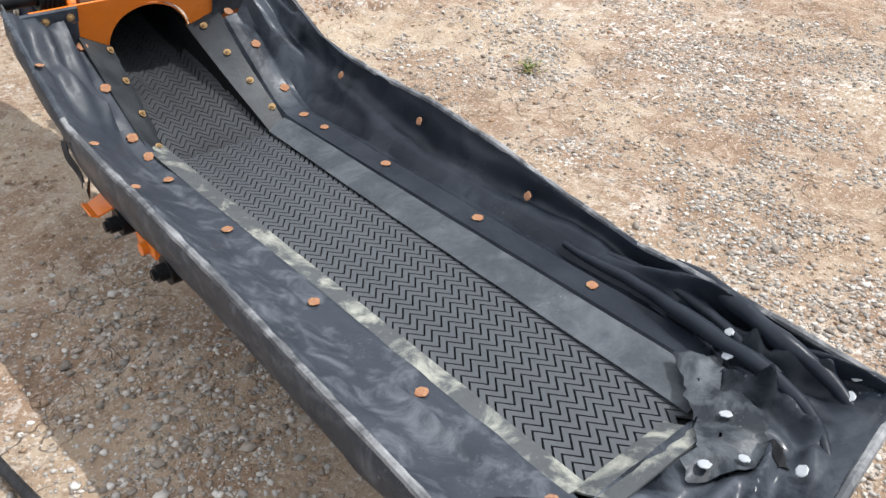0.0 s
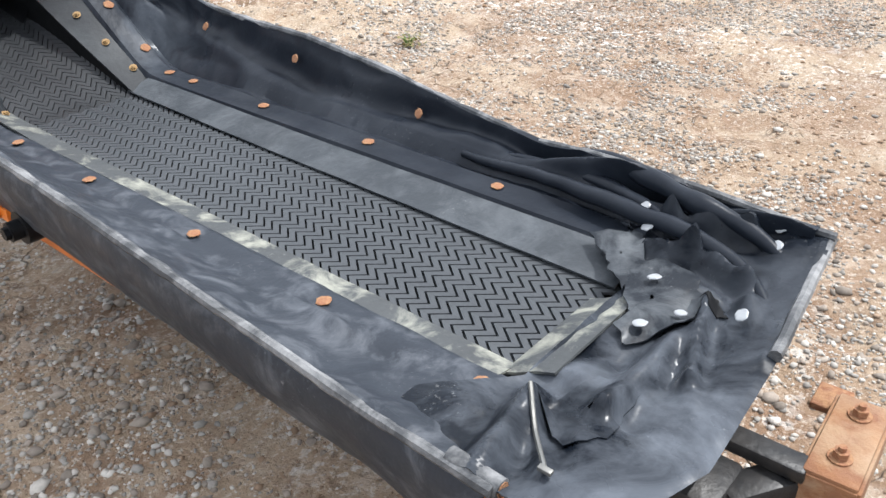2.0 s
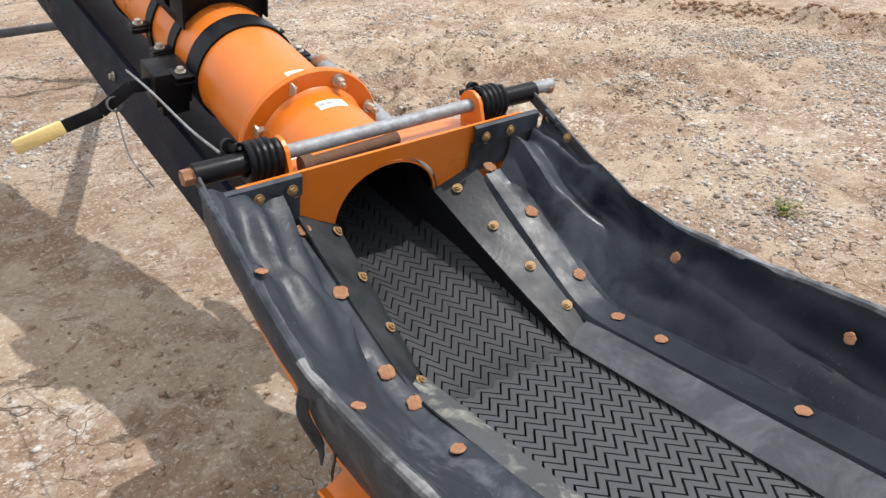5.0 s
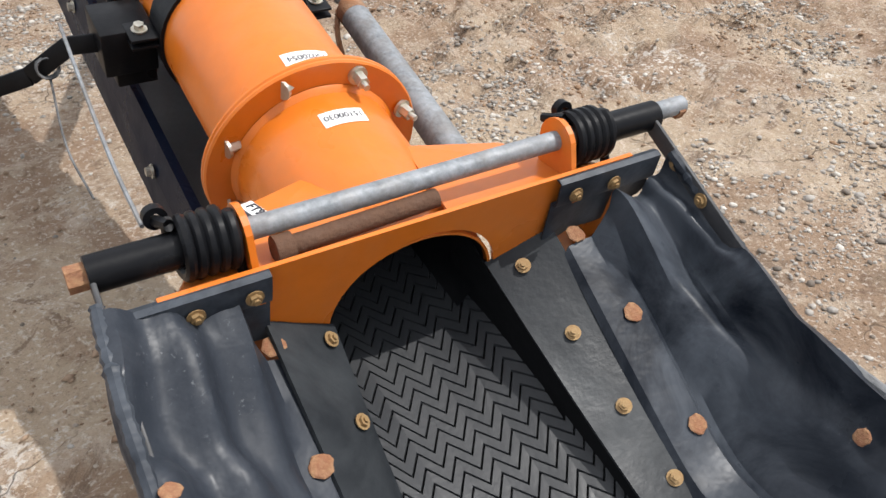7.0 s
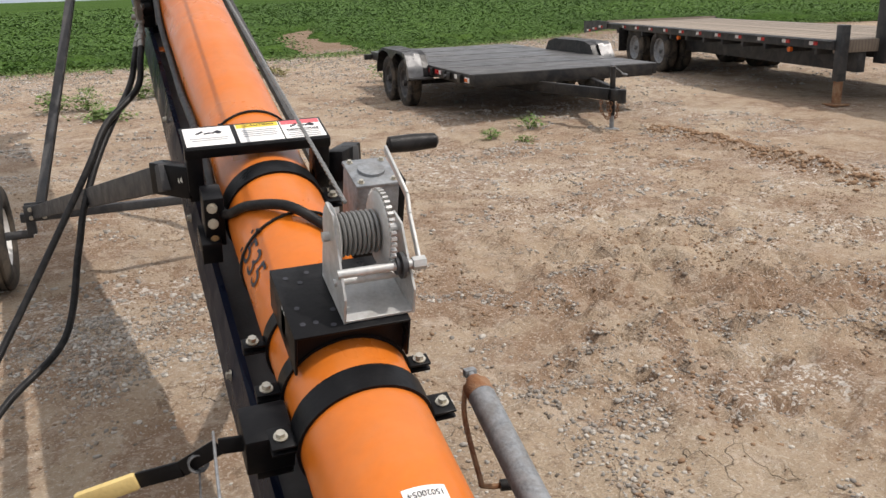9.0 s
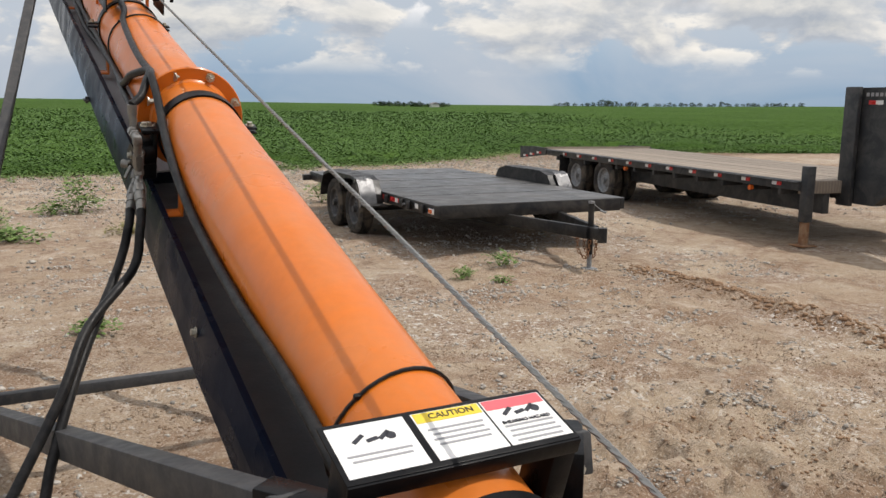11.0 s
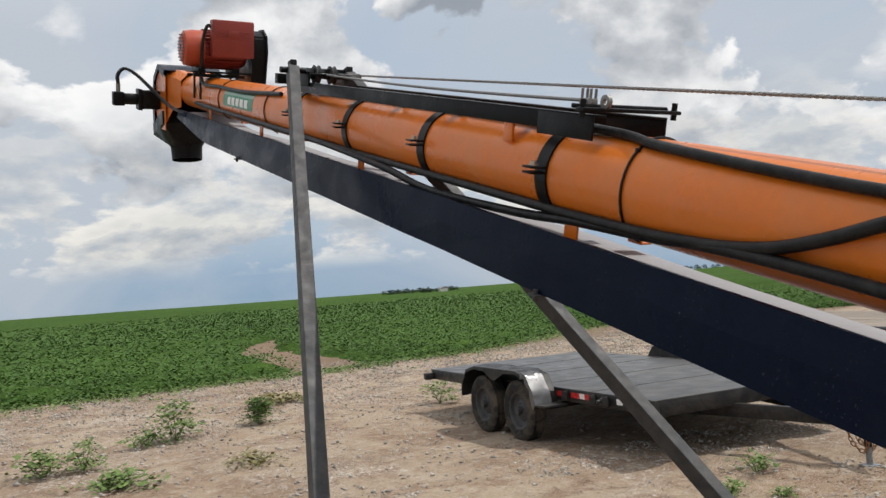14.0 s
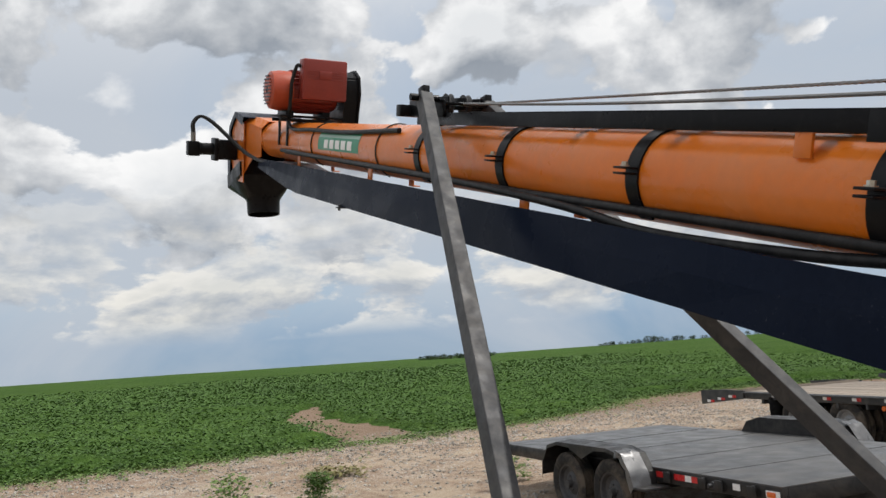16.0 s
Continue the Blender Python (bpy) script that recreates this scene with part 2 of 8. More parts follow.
HOSE = material("black_hose_rubber", (0.010, 0.010, 0.011), spec=0.18, rough=0.42, scale=30, fine=220, bump=0.12, dust=(0.09, 0.085, 0.08), dust_amount=0.18, dust_scale=20)
TYRE = material("tyre_rubber", (0.022, 0.022, 0.022), spec=0.2, rough=0.8, scale=8, fine=90, dust=(0.20, 0.16, 0.12), dust_amount=0.45, dust_scale=5)
GALV = material("galvanised_steel", (0.27, 0.285, 0.30), (0.13, 0.14, 0.15), rough=0.62, metal=0.35, scale=34, fine=130, spread=0.9, bump=0.12,
                dust=(0.17, 0.145, 0.12), dust_amount=0.45, dust_scale=10, mask=(0.45, 0.62), spec=0.3)
BRIGHT_GALV = material("bright_galvanised_plate", (0.50, 0.505, 0.50), (0.34, 0.35, 0.355), rough=0.5, metal=0.35, scale=26, fine=130, spread=0.7, bump=0.06,
                       dust=(0.30, 0.27, 0.22), dust_amount=0.35, dust_scale=12, spec=0.4)
ZINC = material("zinc_bolt", (0.52, 0.50, 0.44), (0.36, 0.31, 0.22), rough=0.4, metal=0.85, scale=60, fine=300, bump=0.05)
BRASSY = material("yellow_passivated_bolt", (0.30, 0.20, 0.09), (0.22, 0.11, 0.045), rough=0.55, metal=0.4, scale=60, fine=300, bump=0.1)
RUST = material("rusted_steel", (0.235, 0.100, 0.048), (0.115, 0.048, 0.027), rough=0.85, scale=40, fine=260, bump=0.35, dust=(0.42, 0.26, 0.13), dust_amount=0.5, dust_scale=60)
RUST_PLATE = material("rusty_orange_plate", (0.17, 0.075, 0.038), (0.30, 0.14, 0.05), rough=0.85, scale=14, fine=160, bump=0.3,
                      dust=(0.40, 0.30, 0.19), dust_amount=0.5, dust_scale=12)
WHITEBOLT = material("dull_zinc_button", (0.34, 0.35, 0.36), (0.20, 0.21, 0.23), rough=0.6, metal=0.25, scale=70, fine=300, bump=0.1)
STEEL = material("brushed_dark_steel", (0.055, 0.056, 0.060), spec=0.3, other=(0.030, 0.031, 0.034), rough=0.58, metal=0.25, scale=9, fine=120, bump=0.04,
                 dust=(0.15, 0.14, 0.125), dust_amount=0.25, dust_scale=16)
ROPE = material("steel_rope_wire", (0.24, 0.24, 0.235), (0.15, 0.15, 0.145), rough=0.5, metal=0.5, scale=40, fine=200, bump=0.0)
GREY_FIT = material("grey_hydraulic_fitting", (0.23, 0.225, 0.21), (0.14, 0.135, 0.125), rough=0.45, metal=0.7, scale=40, fine=200, bump=0.08)
RED = material("red_motor_enamel", (0.23, 0.030, 0.020), (0.17, 0.022, 0.016), rough=0.42, scale=8, fine=60, bump=0.04)
REDORANGE = material("red_orange_enamel", (0.42, 0.062, 0.02), (0.34, 0.045, 0.016), rough=0.42, scale=8, fine=60, bump=0.04)
WHITE = material("white_decal", (0.80, 0.79, 0.77), (0.70, 0.69, 0.66), rough=0.55, scale=20, fine=90, spread=0.3, bump=0.0)
YELLOW = material("yellow_decal", (0.75, 0.55, 0.04), rough=0.5, spread=0.15, bump=0.0)
PINK = material("red_decal", (0.68, 0.12, 0.14), rough=0.5, spread=0.15, bump=0.0)
GREEN_D = material("green_decal", (0.02, 0.23, 0.12), rough=0.4, spread=0.2, bump=0.0)
GREEN_L = material("pale_green_decal", (0.30, 0.46, 0.38), rough=0.4, spread=0.2, bump=0.0)
INK = material("dark_ink", (0.02, 0.021, 0.03), rough=0.6, spread=0.2, bump=0.0)
GREYINK = material("grey_ink", (0.30, 0.30, 0.31), rough=0.6, spread=0.2, bump=0.0)
GRIP = material("worn_yellow_grip", (0.66, 0.50, 0.20), (0.50, 0.36, 0.14), rough=0.7, scale=20, fine=120, bump=0.15)
REFL_R = material("red_reflector", (0.50, 0.02, 0.02), rough=0.3, spread=0.3, bump=0.0)
REFL_W = material("white_reflector", (0.72, 0.72, 0.72), rough=0.3, spread=0.3, bump=0.0)
AMBER = material("amber_lamp", (0.60, 0.12, 0.02), rough=0.2, spread=0.2, bump=0.0)
TRAILER = material("charcoal_trailer_paint", (0.013, 0.0135, 0.015), spec=0.25, other=(0.008, 0.008, 0.009), rough=0.42, scale=4, fine=60, dust=(0.12, 0.105, 0.09), dust_amount=0.25, dust_scale=5)
BARE = material("scraped_bare_steel", (0.15, 0.15, 0.152), (0.035, 0.035, 0.037), rough=0.36, metal=0.5, scale=7, fine=90, bump=0.1, spec=0.4)
TREAD = material("black_tread_plate", (0.082, 0.084, 0.087), spec=0.35, other=(0.055, 0.056, 0.059), rough=0.45, metal=0.25, scale=2, fine=60, bump=0.3, bump_scale=45,
                 dust=(0.17, 0.16, 0.15), dust_amount=0.5, dust_scale=2)
PLANK = material("weathered_grey_plank", (0.30, 0.25, 0.20), (0.20, 0.165, 0.135), rough=0.85, scale=3, fine=50, spread=0.7, bump=0.3, stripes=("X", 7.0, (0.15, 0.12, 0.095), 0.4), per_object=0.16)
STONE = material("limestone_pebble", (0.385, 0.36, 0.325), (0.235, 0.21, 0.182), rough=0.9, scale=3.0, fine=90, spread=0.8, bump=0.2, spec=0.25, per_island=0.42)
STONE_D = material("grey_dusty_pebble", (0.25, 0.215, 0.18), (0.16, 0.13, 0.105), rough=0.92, scale=4.0, fine=90, spread=0.8, bump=0.2, spec=0.2, per_island=0.3)
CRUMB = material("silt_crumb", (0.30, 0.215, 0.15), (0.16, 0.104, 0.068), rough=0.95, scale=3, fine=60, spread=0.9, bump=0.0, spec=0.1)
CLOD = material("dried_mud_clod", (0.30, 0.195, 0.122), spec=0.1, other=(0.20, 0.126, 0.080), rough=0.95, scale=8, fine=60, bump=0.3)
BLACKTANK = material("dark_grey_gooseneck_paint", (0.028, 0.031, 0.035), spec=0.3, other=(0.02, 0.022, 0.025), rough=0.45, scale=3, fine=60, dust=(0.14, 0.13, 0.12), dust_amount=0.3)
BARK = material("far_tree_bark", (0.07, 0.055, 0.04), rough=0.9)
HOUSEWHITE = material("white_siding", (0.72, 0.72, 0.70), rough=0.7)
ROOFG = material("grey_roof", (0.22, 0.21, 0.21), rough=0.8)


def leaf_material(name, a, b, far=False):
    m = bpy.data.materials.new(name)
    m.use_nodes = True
    nt = m.node_tree
    N, L = nt.nodes.new, nt.links.new
    bsdf = nt.nodes["Principled BSDF"]
    geo, r = N("ShaderNodeNewGeometry"), N("ShaderNodeValToRGB")
    r.color_ramp.elements[0].color, r.color_ramp.elements[1].color = (*a, 1), (*b, 1)
    L(geo.outputs["Random Per Island"], r.inputs[0])
    tc, n, x = N("ShaderNodeTexCoord"), N("ShaderNodeTexNoise"), N("ShaderNodeMix")
    n.inputs["Scale"].default_value, n.inputs["Detail"].default_value = 0.12, 4
    L(tc.outputs["Object"], n.inputs["Vector"])
    x.data_type, x.blend_type = "RGBA", "MULTIPLY"
    x.inputs["Factor"].default_value = 0.5
    L(r.outputs[0], x.inputs["A"])
    r2 = N("ShaderNodeValToRGB")
    r2.color_ramp.elements[0].position, r2.color_ramp.elements[0].color = 0.35, (0.6, 0.62, 0.5, 1)
    r2.color_ramp.elements[1].position, r2.color_ramp.elements[1].color = 0.65, (1.25, 1.2, 1.1, 1)
    L(n.outputs["Fac"], r2.inputs[0]); L(r2.outputs[0], x.inputs["B"])
    L(x.outputs["Result"], bsdf.inputs["Base Color"])
    bsdf.inputs["Roughness"].default_value = 0.7
    bsdf.inputs["Specular IOR Level"].default_value = 0.2
    return m


LEAF = leaf_material("crop_leaf", (0.040, 0.088, 0.017), (0.094, 0.172, 0.040))
WEED = leaf_material("weed_leaf", (0.095, 0.165, 0.045), (0.19, 0.27, 0.09))
DRYGRASS = leaf_material("dry_grass", (0.16, 0.15, 0.06), (0.26, 0.23, 0.11))
TREELEAF = leaf_material("far_tree_leaf", (0.030, 0.055, 0.028), (0.050, 0.085, 0.040))


def crop_canopy_material():
    m = bpy.data.materials.new("crop_canopy")
    m.use_nodes = True
    nt = m.node_tree
    N, L = nt.nodes.new, nt.links.new
    bsdf = nt.nodes["Principled BSDF"]
    tc = N("ShaderNodeTexCoord")

    def nz(scale, detail, rough=0.6):
        n = N("ShaderNodeTexNoise")
        n.inputs["Scale"].default_value, n.inputs["Detail"].default_value, n.inputs["Roughness"].default_value = scale, detail, rough
        L(tc.outputs["Object"], n.inputs["Vector"])
        return n.outputs["Fac"]

    def rp(src, stops):
        r = N("ShaderNodeValToRGB")
        r.color_ramp.elements[0].position, r.color_ramp.elements[0].color = stops[0][0], (*stops[0][1], 1)
        r.color_ramp.elements[1].position, r.color_ramp.elements[1].color = stops[1][0], (*stops[1][1], 1)
        L(src, r.inputs[0])
        return r.outputs[0]
    a = rp(nz(2.2, 7, 0.75), [(0.38, (0.034, 0.074, 0.015)), (0.62, (0.072, 0.132, 0.029))])
    b = rp(nz(0.05, 5), [(0.35, (0.80, 0.82, 0.72)), (0.65, (1.15, 1.10, 1.0))])
    x = N("ShaderNodeMix"); x.data_type, x.blend_type = "RGBA", "MULTIPLY"
    x.inputs["Factor"].default_value = 1.0
    L(a, x.inputs["A"]); L(b, x.inputs["B"]); L(x.outputs["Result"], bsdf.inputs["Base Color"])
    bsdf.inputs["Roughness"].default_value = 0.9
    bsdf.inputs["Specular IOR Level"].default_value = 0.05
    bu = N("ShaderNodeBump"); bu.inputs["Strength"].default_value, bu.inputs["Distance"].default_value = 0.9, 0.25
    L(nz(4.0, 4, 0.65), bu.inputs["Height"]); L(bu.outputs[0], bsdf.inputs["Normal"])
    return m


CANOPY = crop_canopy_material()


def ground_material():
    """Pale packed silt with dark damp patches, dusty gravel speckle and shrinkage cracks."""
    m = bpy.data.materials.new("packed_silt")
    m.use_nodes = True
    nt = m.node_tree
    N, L = nt.nodes.new, nt.links.new
    bsdf = nt.nodes["Principled BSDF"]
    tc = N("ShaderNodeTexCoord")

    def nz(scale, detail=5, rough=0.6, dist=0.0):
        n = N("ShaderNodeTexNoise")
        n.inputs["Scale"].default_value, n.inputs["Detail"].default_value = scale, detail
        n.inputs["Roughness"].default_value, n.inputs["Distortion"].default_value = rough, dist
        L(tc.outputs["Object"], n.inputs["Vector"])
        return n.outputs["Fac"]

    def rng(src, a, b, lo=0.0, hi=1.0):
        r = N("ShaderNodeMapRange")
        for i, v in enumerate((a, b, lo, hi)):
            r.inputs[i + 1].default_value = v
        L(src, r.inputs[0])
        return r.outputs[0]

    def mx(fac, a, b):
        x = N("ShaderNodeMix"); x.data_type = "RGBA"
        L(fac, x.inputs["Factor"])
        for sock, v in ((x.inputs["A"], a), (x.inputs["B"], b)):
            if isinstance(v, tuple):
                sock.default_value = (*v, 1)
            else:
                L(v, sock)
        return x.outputs["Result"]
    col = mx(rng(nz(0.35, 7, 0.62, 0.5), 0.40, 0.63), (0.395, 0.308, 0.216), (0.275, 0.184, 0.115))
    col = mx(rng(nz(1.1, 8, 0.66, 0.9), 0.465, 0.545, 0, 0.70), col, (0.207, 0.123, 0.073))
    col = mx(rng(nz(6.5, 6, 0.68, 0.4), 0.50, 0.63, 0, 0.65), col, (0.410, 0.332, 0.247))
    col = mx(rng(nz(16.0, 6, 0.72, 0.3), 0.55, 0.63, 0, 0.4), col, (0.155, 0.098, 0.062))
    col = mx(rng(nz(4.2, 9, 0.78, 0.9), 0.580, 0.610, 0, 0.75), col, (0.150, 0.095, 0.060))
    col = mx(rng(nz(3.1, 9, 0.74, 0.6), 0.56, 0.62, 0, 0.6), col, (0.48, 0.39, 0.305))
    # stony stretches: pale chips and their dark gaps
    bed = rng(nz(0.55, 6, 0.65, 0.5), 0.50, 0.60)
    for sc_, lo_, hi_, tone_ in ((46, 0.57, 0.61, (0.60, 0.56, 0.51)), (31, 0.60, 0.64, (0.12, 0.082, 0.056)), (15, 0.60, 0.63, (0.62, 0.585, 0.535))):
        chip = N("ShaderNodeMath"); chip.operation = "MULTIPLY"
        L(rng(nz(sc_, 3, 0.6), lo_, hi_, 0, 0.9), chip.inputs[0]); L(bed, chip.inputs[1])
        col = mx(chip.outputs[0], col, tone_)
    col = mx(rng(nz(70, 4, 0.7), 0.55, 0.62, 0, 0.65), col, (0.56, 0.49, 0.41))
    col = mx(rng(nz(110, 4, 0.7), 0.58, 0.64, 0, 0.4), col, (0.13, 0.088, 0.060))
    vo = N("ShaderNodeTexVoronoi"); vo.feature = "DISTANCE_TO_EDGE"
    vo.inputs["Scale"].default_value = 3.3
    warp, addv = N("ShaderNodeTexNoise"), N("ShaderNodeVectorMath")
    warp.inputs["Scale"].default_value, warp.inputs["Detail"].default_value = 3.0, 4
    L(tc.outputs["Object"], warp.inputs["Vector"])
    sc = N("ShaderNodeVectorMath"); sc.operation = "SCALE"; sc.inputs["Scale"].default_value = 0.5
    L(warp.outputs["Color"], sc.inputs[0])
    L(tc.outputs["Object"], addv.inputs[0]); L(sc.outputs[0], addv.inputs[1]); L(addv.outputs[0], vo.inputs["Vector"])
    crack = rng(vo.outputs["Distance"], 0.0, 0.011, 1.0, 0.0)
    gate = N("ShaderNodeMath"); gate.operation = "MULTIPLY"
    L(crack, gate.inputs[0]); L(rng(nz(0.8, 3), 0.50, 0.60, 0.0, 0.85), gate.inputs[1])
    col = mx(gate.outputs[0], col, (0.10, 0.07, 0.045))
    # darker tilled soil of the field
    place = N("ShaderNodeSeparateXYZ")
    L(tc.outputs["Object"], place.inputs[0])
    col = mx(rng(place.outputs[1], 21.0, 22.5, 0, 0.8), col, (0.190, 0.122, 0.076))
    L(col, bsdf.inputs["Base Color"])
    bsdf.inputs["Roughness"].default_value = 0.95
    h = N("ShaderNodeMath"); h.operation = "MULTIPLY_ADD"
    L(nz(38, 6, 0.7), h.inputs[0]); h.inputs[1].default_value = 0.55; L(nz(7, 6, 0.6, 0.6), h.inputs[2])
    h2 = N("ShaderNodeMath"); h2.operation = "SUBTRACT"
    L(h.outputs[0], h2.inputs[0]); L(gate.outputs[0], h2.inputs[1])
    b = N("ShaderNodeBump"); b.inputs["Strength"].default_value, b.inputs["Distance"].default_value = 0.75, 0.06
    L(h2.outputs[0], b.inputs["Height"]); L(b.outputs[0], bsdf.inputs["Normal"])
    return m


GROUND = ground_material()


# ---- mesh helpers ----
def link_mesh(name, me, mat, parent=None, label="", m=None, smooth=False):
    if mat:
        me.materials.append(mat)
    if smooth:
        me.polygons.foreach_set("use_smooth", [True] * len(me.polygons))
        me.set_sharp_from_angle(angle=radians(38))
    ob = new(name, me)
    if m is not None:
        ob.matrix_basis = m
    if parent:
        ob.parent = parent
    return tagged(ob, label)


def part(name, bm, mat, parent, label="", m=None, smooth=True):
    me = bpy.data.meshes.new(name)
    bmesh.ops.recalc_face_normals(bm, faces=bm.faces)
    bm.to_mesh(me)
    bm.free()
    return link_mesh(name, me, mat, parent, label, m, smooth)


def thing(name, label, category, m=None, group="", kind=""):
    ob = new(name)
    ob.empty_display_size = 0.1
    if m is not None:
        ob.matrix_basis = m
    return tagged(ob, label, category, group, kind)


def box(bm, c, s, m=None, bevel=0.0, seg=2):
    """A block about the centre c of size s, edges rounded by bevel."""
    g = bmesh.ops.create_cube(bm, size=1.0)
    bmesh.ops.transform(bm, matrix=Matrix.Translation(c) @ Matrix.Diagonal((*s, 1)), verts=g["verts"])
    vs = g["verts"]
    if bevel:
        es = list({e for v in vs for e in v.link_edges})
        r = bmesh.ops.bevel(bm, geom=es, offset=bevel, segments=seg, affect="EDGES", profile=0.5)
        vs = list({v for f in r["faces"] for v in f.verts} | {v for v in vs if v.is_valid})
    if m is not None:
        bmesh.ops.transform(bm, matrix=m, verts=vs)
    return vs


def frame_of(d, up=Vector((0, 0, 1))):
    d = d.normalized()
    if abs(d.dot(up)) > 0.98:
        up = Vector((0, 1, 0))
    a = d.cross(up).normalized()
    return a, a.cross(d).normalized()


def rod(bm, p, q, r, seg=16, r2=None, cap=True):
    """A round bar from p to q, r at p and r2 at q."""
    p, q = Vector(p), Vector(q)
    a, b = frame_of(q - p)
    r2 = r if r2 is None else r2
    rings = []
    for c, rad in ((p, r), (q, r2)):
        rings.append([bm.verts.new(c + a * math.cos(2 * math.pi * k / seg) * rad + b * math.sin(2 * math.pi * k / seg) * rad) for k in range(seg)])
    for k in range(seg):
        bm.faces.new((rings[0][k], rings[0][(k + 1) % seg], rings[1][(k + 1) % seg], rings[1][k]))
    if cap:
        bm.faces.new(rings[0]); bm.faces.new(rings[1])
    return rings[0] + rings[1]


def bar(bm, p, q, w, h, bevel=0.004, up=Vector((0, 0, 1))):
    """A square tube or flat bar from p to q, w across and h high."""
    p, q = Vector(p), Vector(q)
    d = q - p
    a, b = frame_of(d, up)
    m = Matrix((( *a, 0), (*d.normalized(), 0), (*b, 0), (0, 0, 0, 1))).transposed()
    m = Matrix.Translation((p + q) / 2) @ m
    return box(bm, (0, 0, 0), (w, d.length, h), m, bevel)


def smooth_path(pts, n=8):
    """Catmull-Rom through the points."""
    P = [Vector(p) for p in pts]
    P = [P[0] * 2 - P[1]] + P + [P[-1] * 2 - P[-2]]
    out = []
    for i in range(1, len(P) - 2):
        for k in range(n):
            t = k / n
            a, b, c, d = P[i - 1:i + 3]
            out.append(0.5 * ((2 * b) + (c - a) * t + (2 * a - 5 * b + 4 * c - d) * t * t + (3 * b - a - 3 * c + d) * t ** 3))
    return out + [P[-2]]


def sweep(bm, pts, r, seg=10, cap=True):
    pts = [Vector(p) for p in pts]
    rings, prev = [], None
    for i, p in enumerate(pts):
        d = (pts[min(i + 1, len(pts) - 1)] - pts[max(i - 1, 0)]).normalized()
        if prev is None:
            a, b = frame_of(d)
        else:
            a = (prev - d * prev.dot(d)).normalized()
            b = a.cross(d).normalized()
        prev = a
        rad = r(i / (len(pts) - 1)) if callable(r) else r
        rings.append([bm.verts.new(p + a * math.cos(2 * math.pi * k / seg) * rad + b * math.sin(2 * math.pi * k / seg) * rad) for k in range(seg)])
    for u, v in zip(rings, rings[1:]):
        for k in range(seg):
            bm.faces.new((u[k], u[(k + 1) % seg], v[(k + 1) % seg], v[k]))
    if cap:
        bm.faces.new(rings[0]); bm.faces.new(rings[-1])


def lathe(bm, profile, seg=32, m=None, cap=False):
    """Turns (radius, along y) pairs round the y axis."""
    rings = []
    for r, y in profile:
        rings.append([bm.verts.new(((m @ Vector((r * math.sin(2 * math.pi * k / seg), y, r * math.cos(2 * math.pi * k / seg)))) if m else
                                    Vector((r * math.sin(2 * math.pi * k / seg), y, r * math.cos(2 * math.pi * k / seg))))) for k in range(seg)])
    for u, v in zip(rings, rings[1:]):
        for k in range(seg):
            bm.faces.new((u[k], u[(k + 1) % seg], v[(k + 1) % seg], v[k]))
    if cap:
        bm.faces.new(rings[0]); bm.faces.new(rings[-1])


def arc_strap(bm, r, y0, y1, a0, a1, thick, seg=40):
    """A strap bent round the y axis from angle a0 to a1 (degrees from the top, to the right)."""
    rows = []
    for k in range(seg + 1):
        a = radians(a0 + (a1 - a0) * k / seg)
        s, c = math.sin(a), math.cos(a)
        rows.append([bm.verts.new((rr * s, yy, rr * c)) for rr, yy in ((r, y0), (r + thick, y0), (r + thick, y1), (r, y1))])
    for u, v in zip(rows, rows[1:]):
        for k in range(4):
            bm.faces.new((u[k], u[(k + 1) % 4], v[(k + 1) % 4], v[k]))
    bm.faces.new(rows[0]); bm.faces.new(rows[-1])


def sheet(bm, grid, thick=0.0):
    """Faces over a grid of points; thick: a shell of that depth along the normals."""
    V = [[bm.verts.new(p) for p in row] for row in grid]
    fs = []
    for u, v in zip(V, V[1:]):
        for k in range(len(u) - 1):
            fs.append(bm.faces.new((u[k], u[k + 1], v[k + 1], v[k])))
    if thick:
        bmesh.ops.recalc_face_normals(bm, faces=fs)
        bmesh.ops.solidify(bm, geom=fs, thickness=thick)


def plate(bm, outline, thick, m=None):
    """A flat plate: outline in x, z; from y = 0 to y = thick."""
    a = [bm.verts.new((x, 0, z)) for x, z in outline]
    b = [bm.verts.new((x, thick, z)) for x, z in outline]
    bm.faces.new(a); bm.faces.new(b[::-1])
    for k in range(len(a)):
        n = (k + 1) % len(a)
        bm.faces.new((a[k], a[n], b[n], b[k]))
    if m is not None:
        bmesh.ops.transform(bm, matrix=m, verts=a + b)


def hexbolt_mesh(name, r, h, mat, washer=1.5, stud=True):
    """Washer, six-sided head and stud end, along +z."""
    bm = bmesh.new()
    rod(bm, (0, 0, 0), (0, 0, h * 0.22), r * washer, 16)
    rod(bm, (0, 0, h * 0.22), (0, 0, h), r, 6)
    if stud:
        rod(bm, (0, 0, h), (0, 0, h * 1.5), r * 0.5, 10)
    me = bpy.data.meshes.new(name)
    bmesh.ops.recalc_face_normals(bm, faces=bm.faces)
    bm.to_mesh(me); bm.free()
    me.materials.append(mat)
    return me


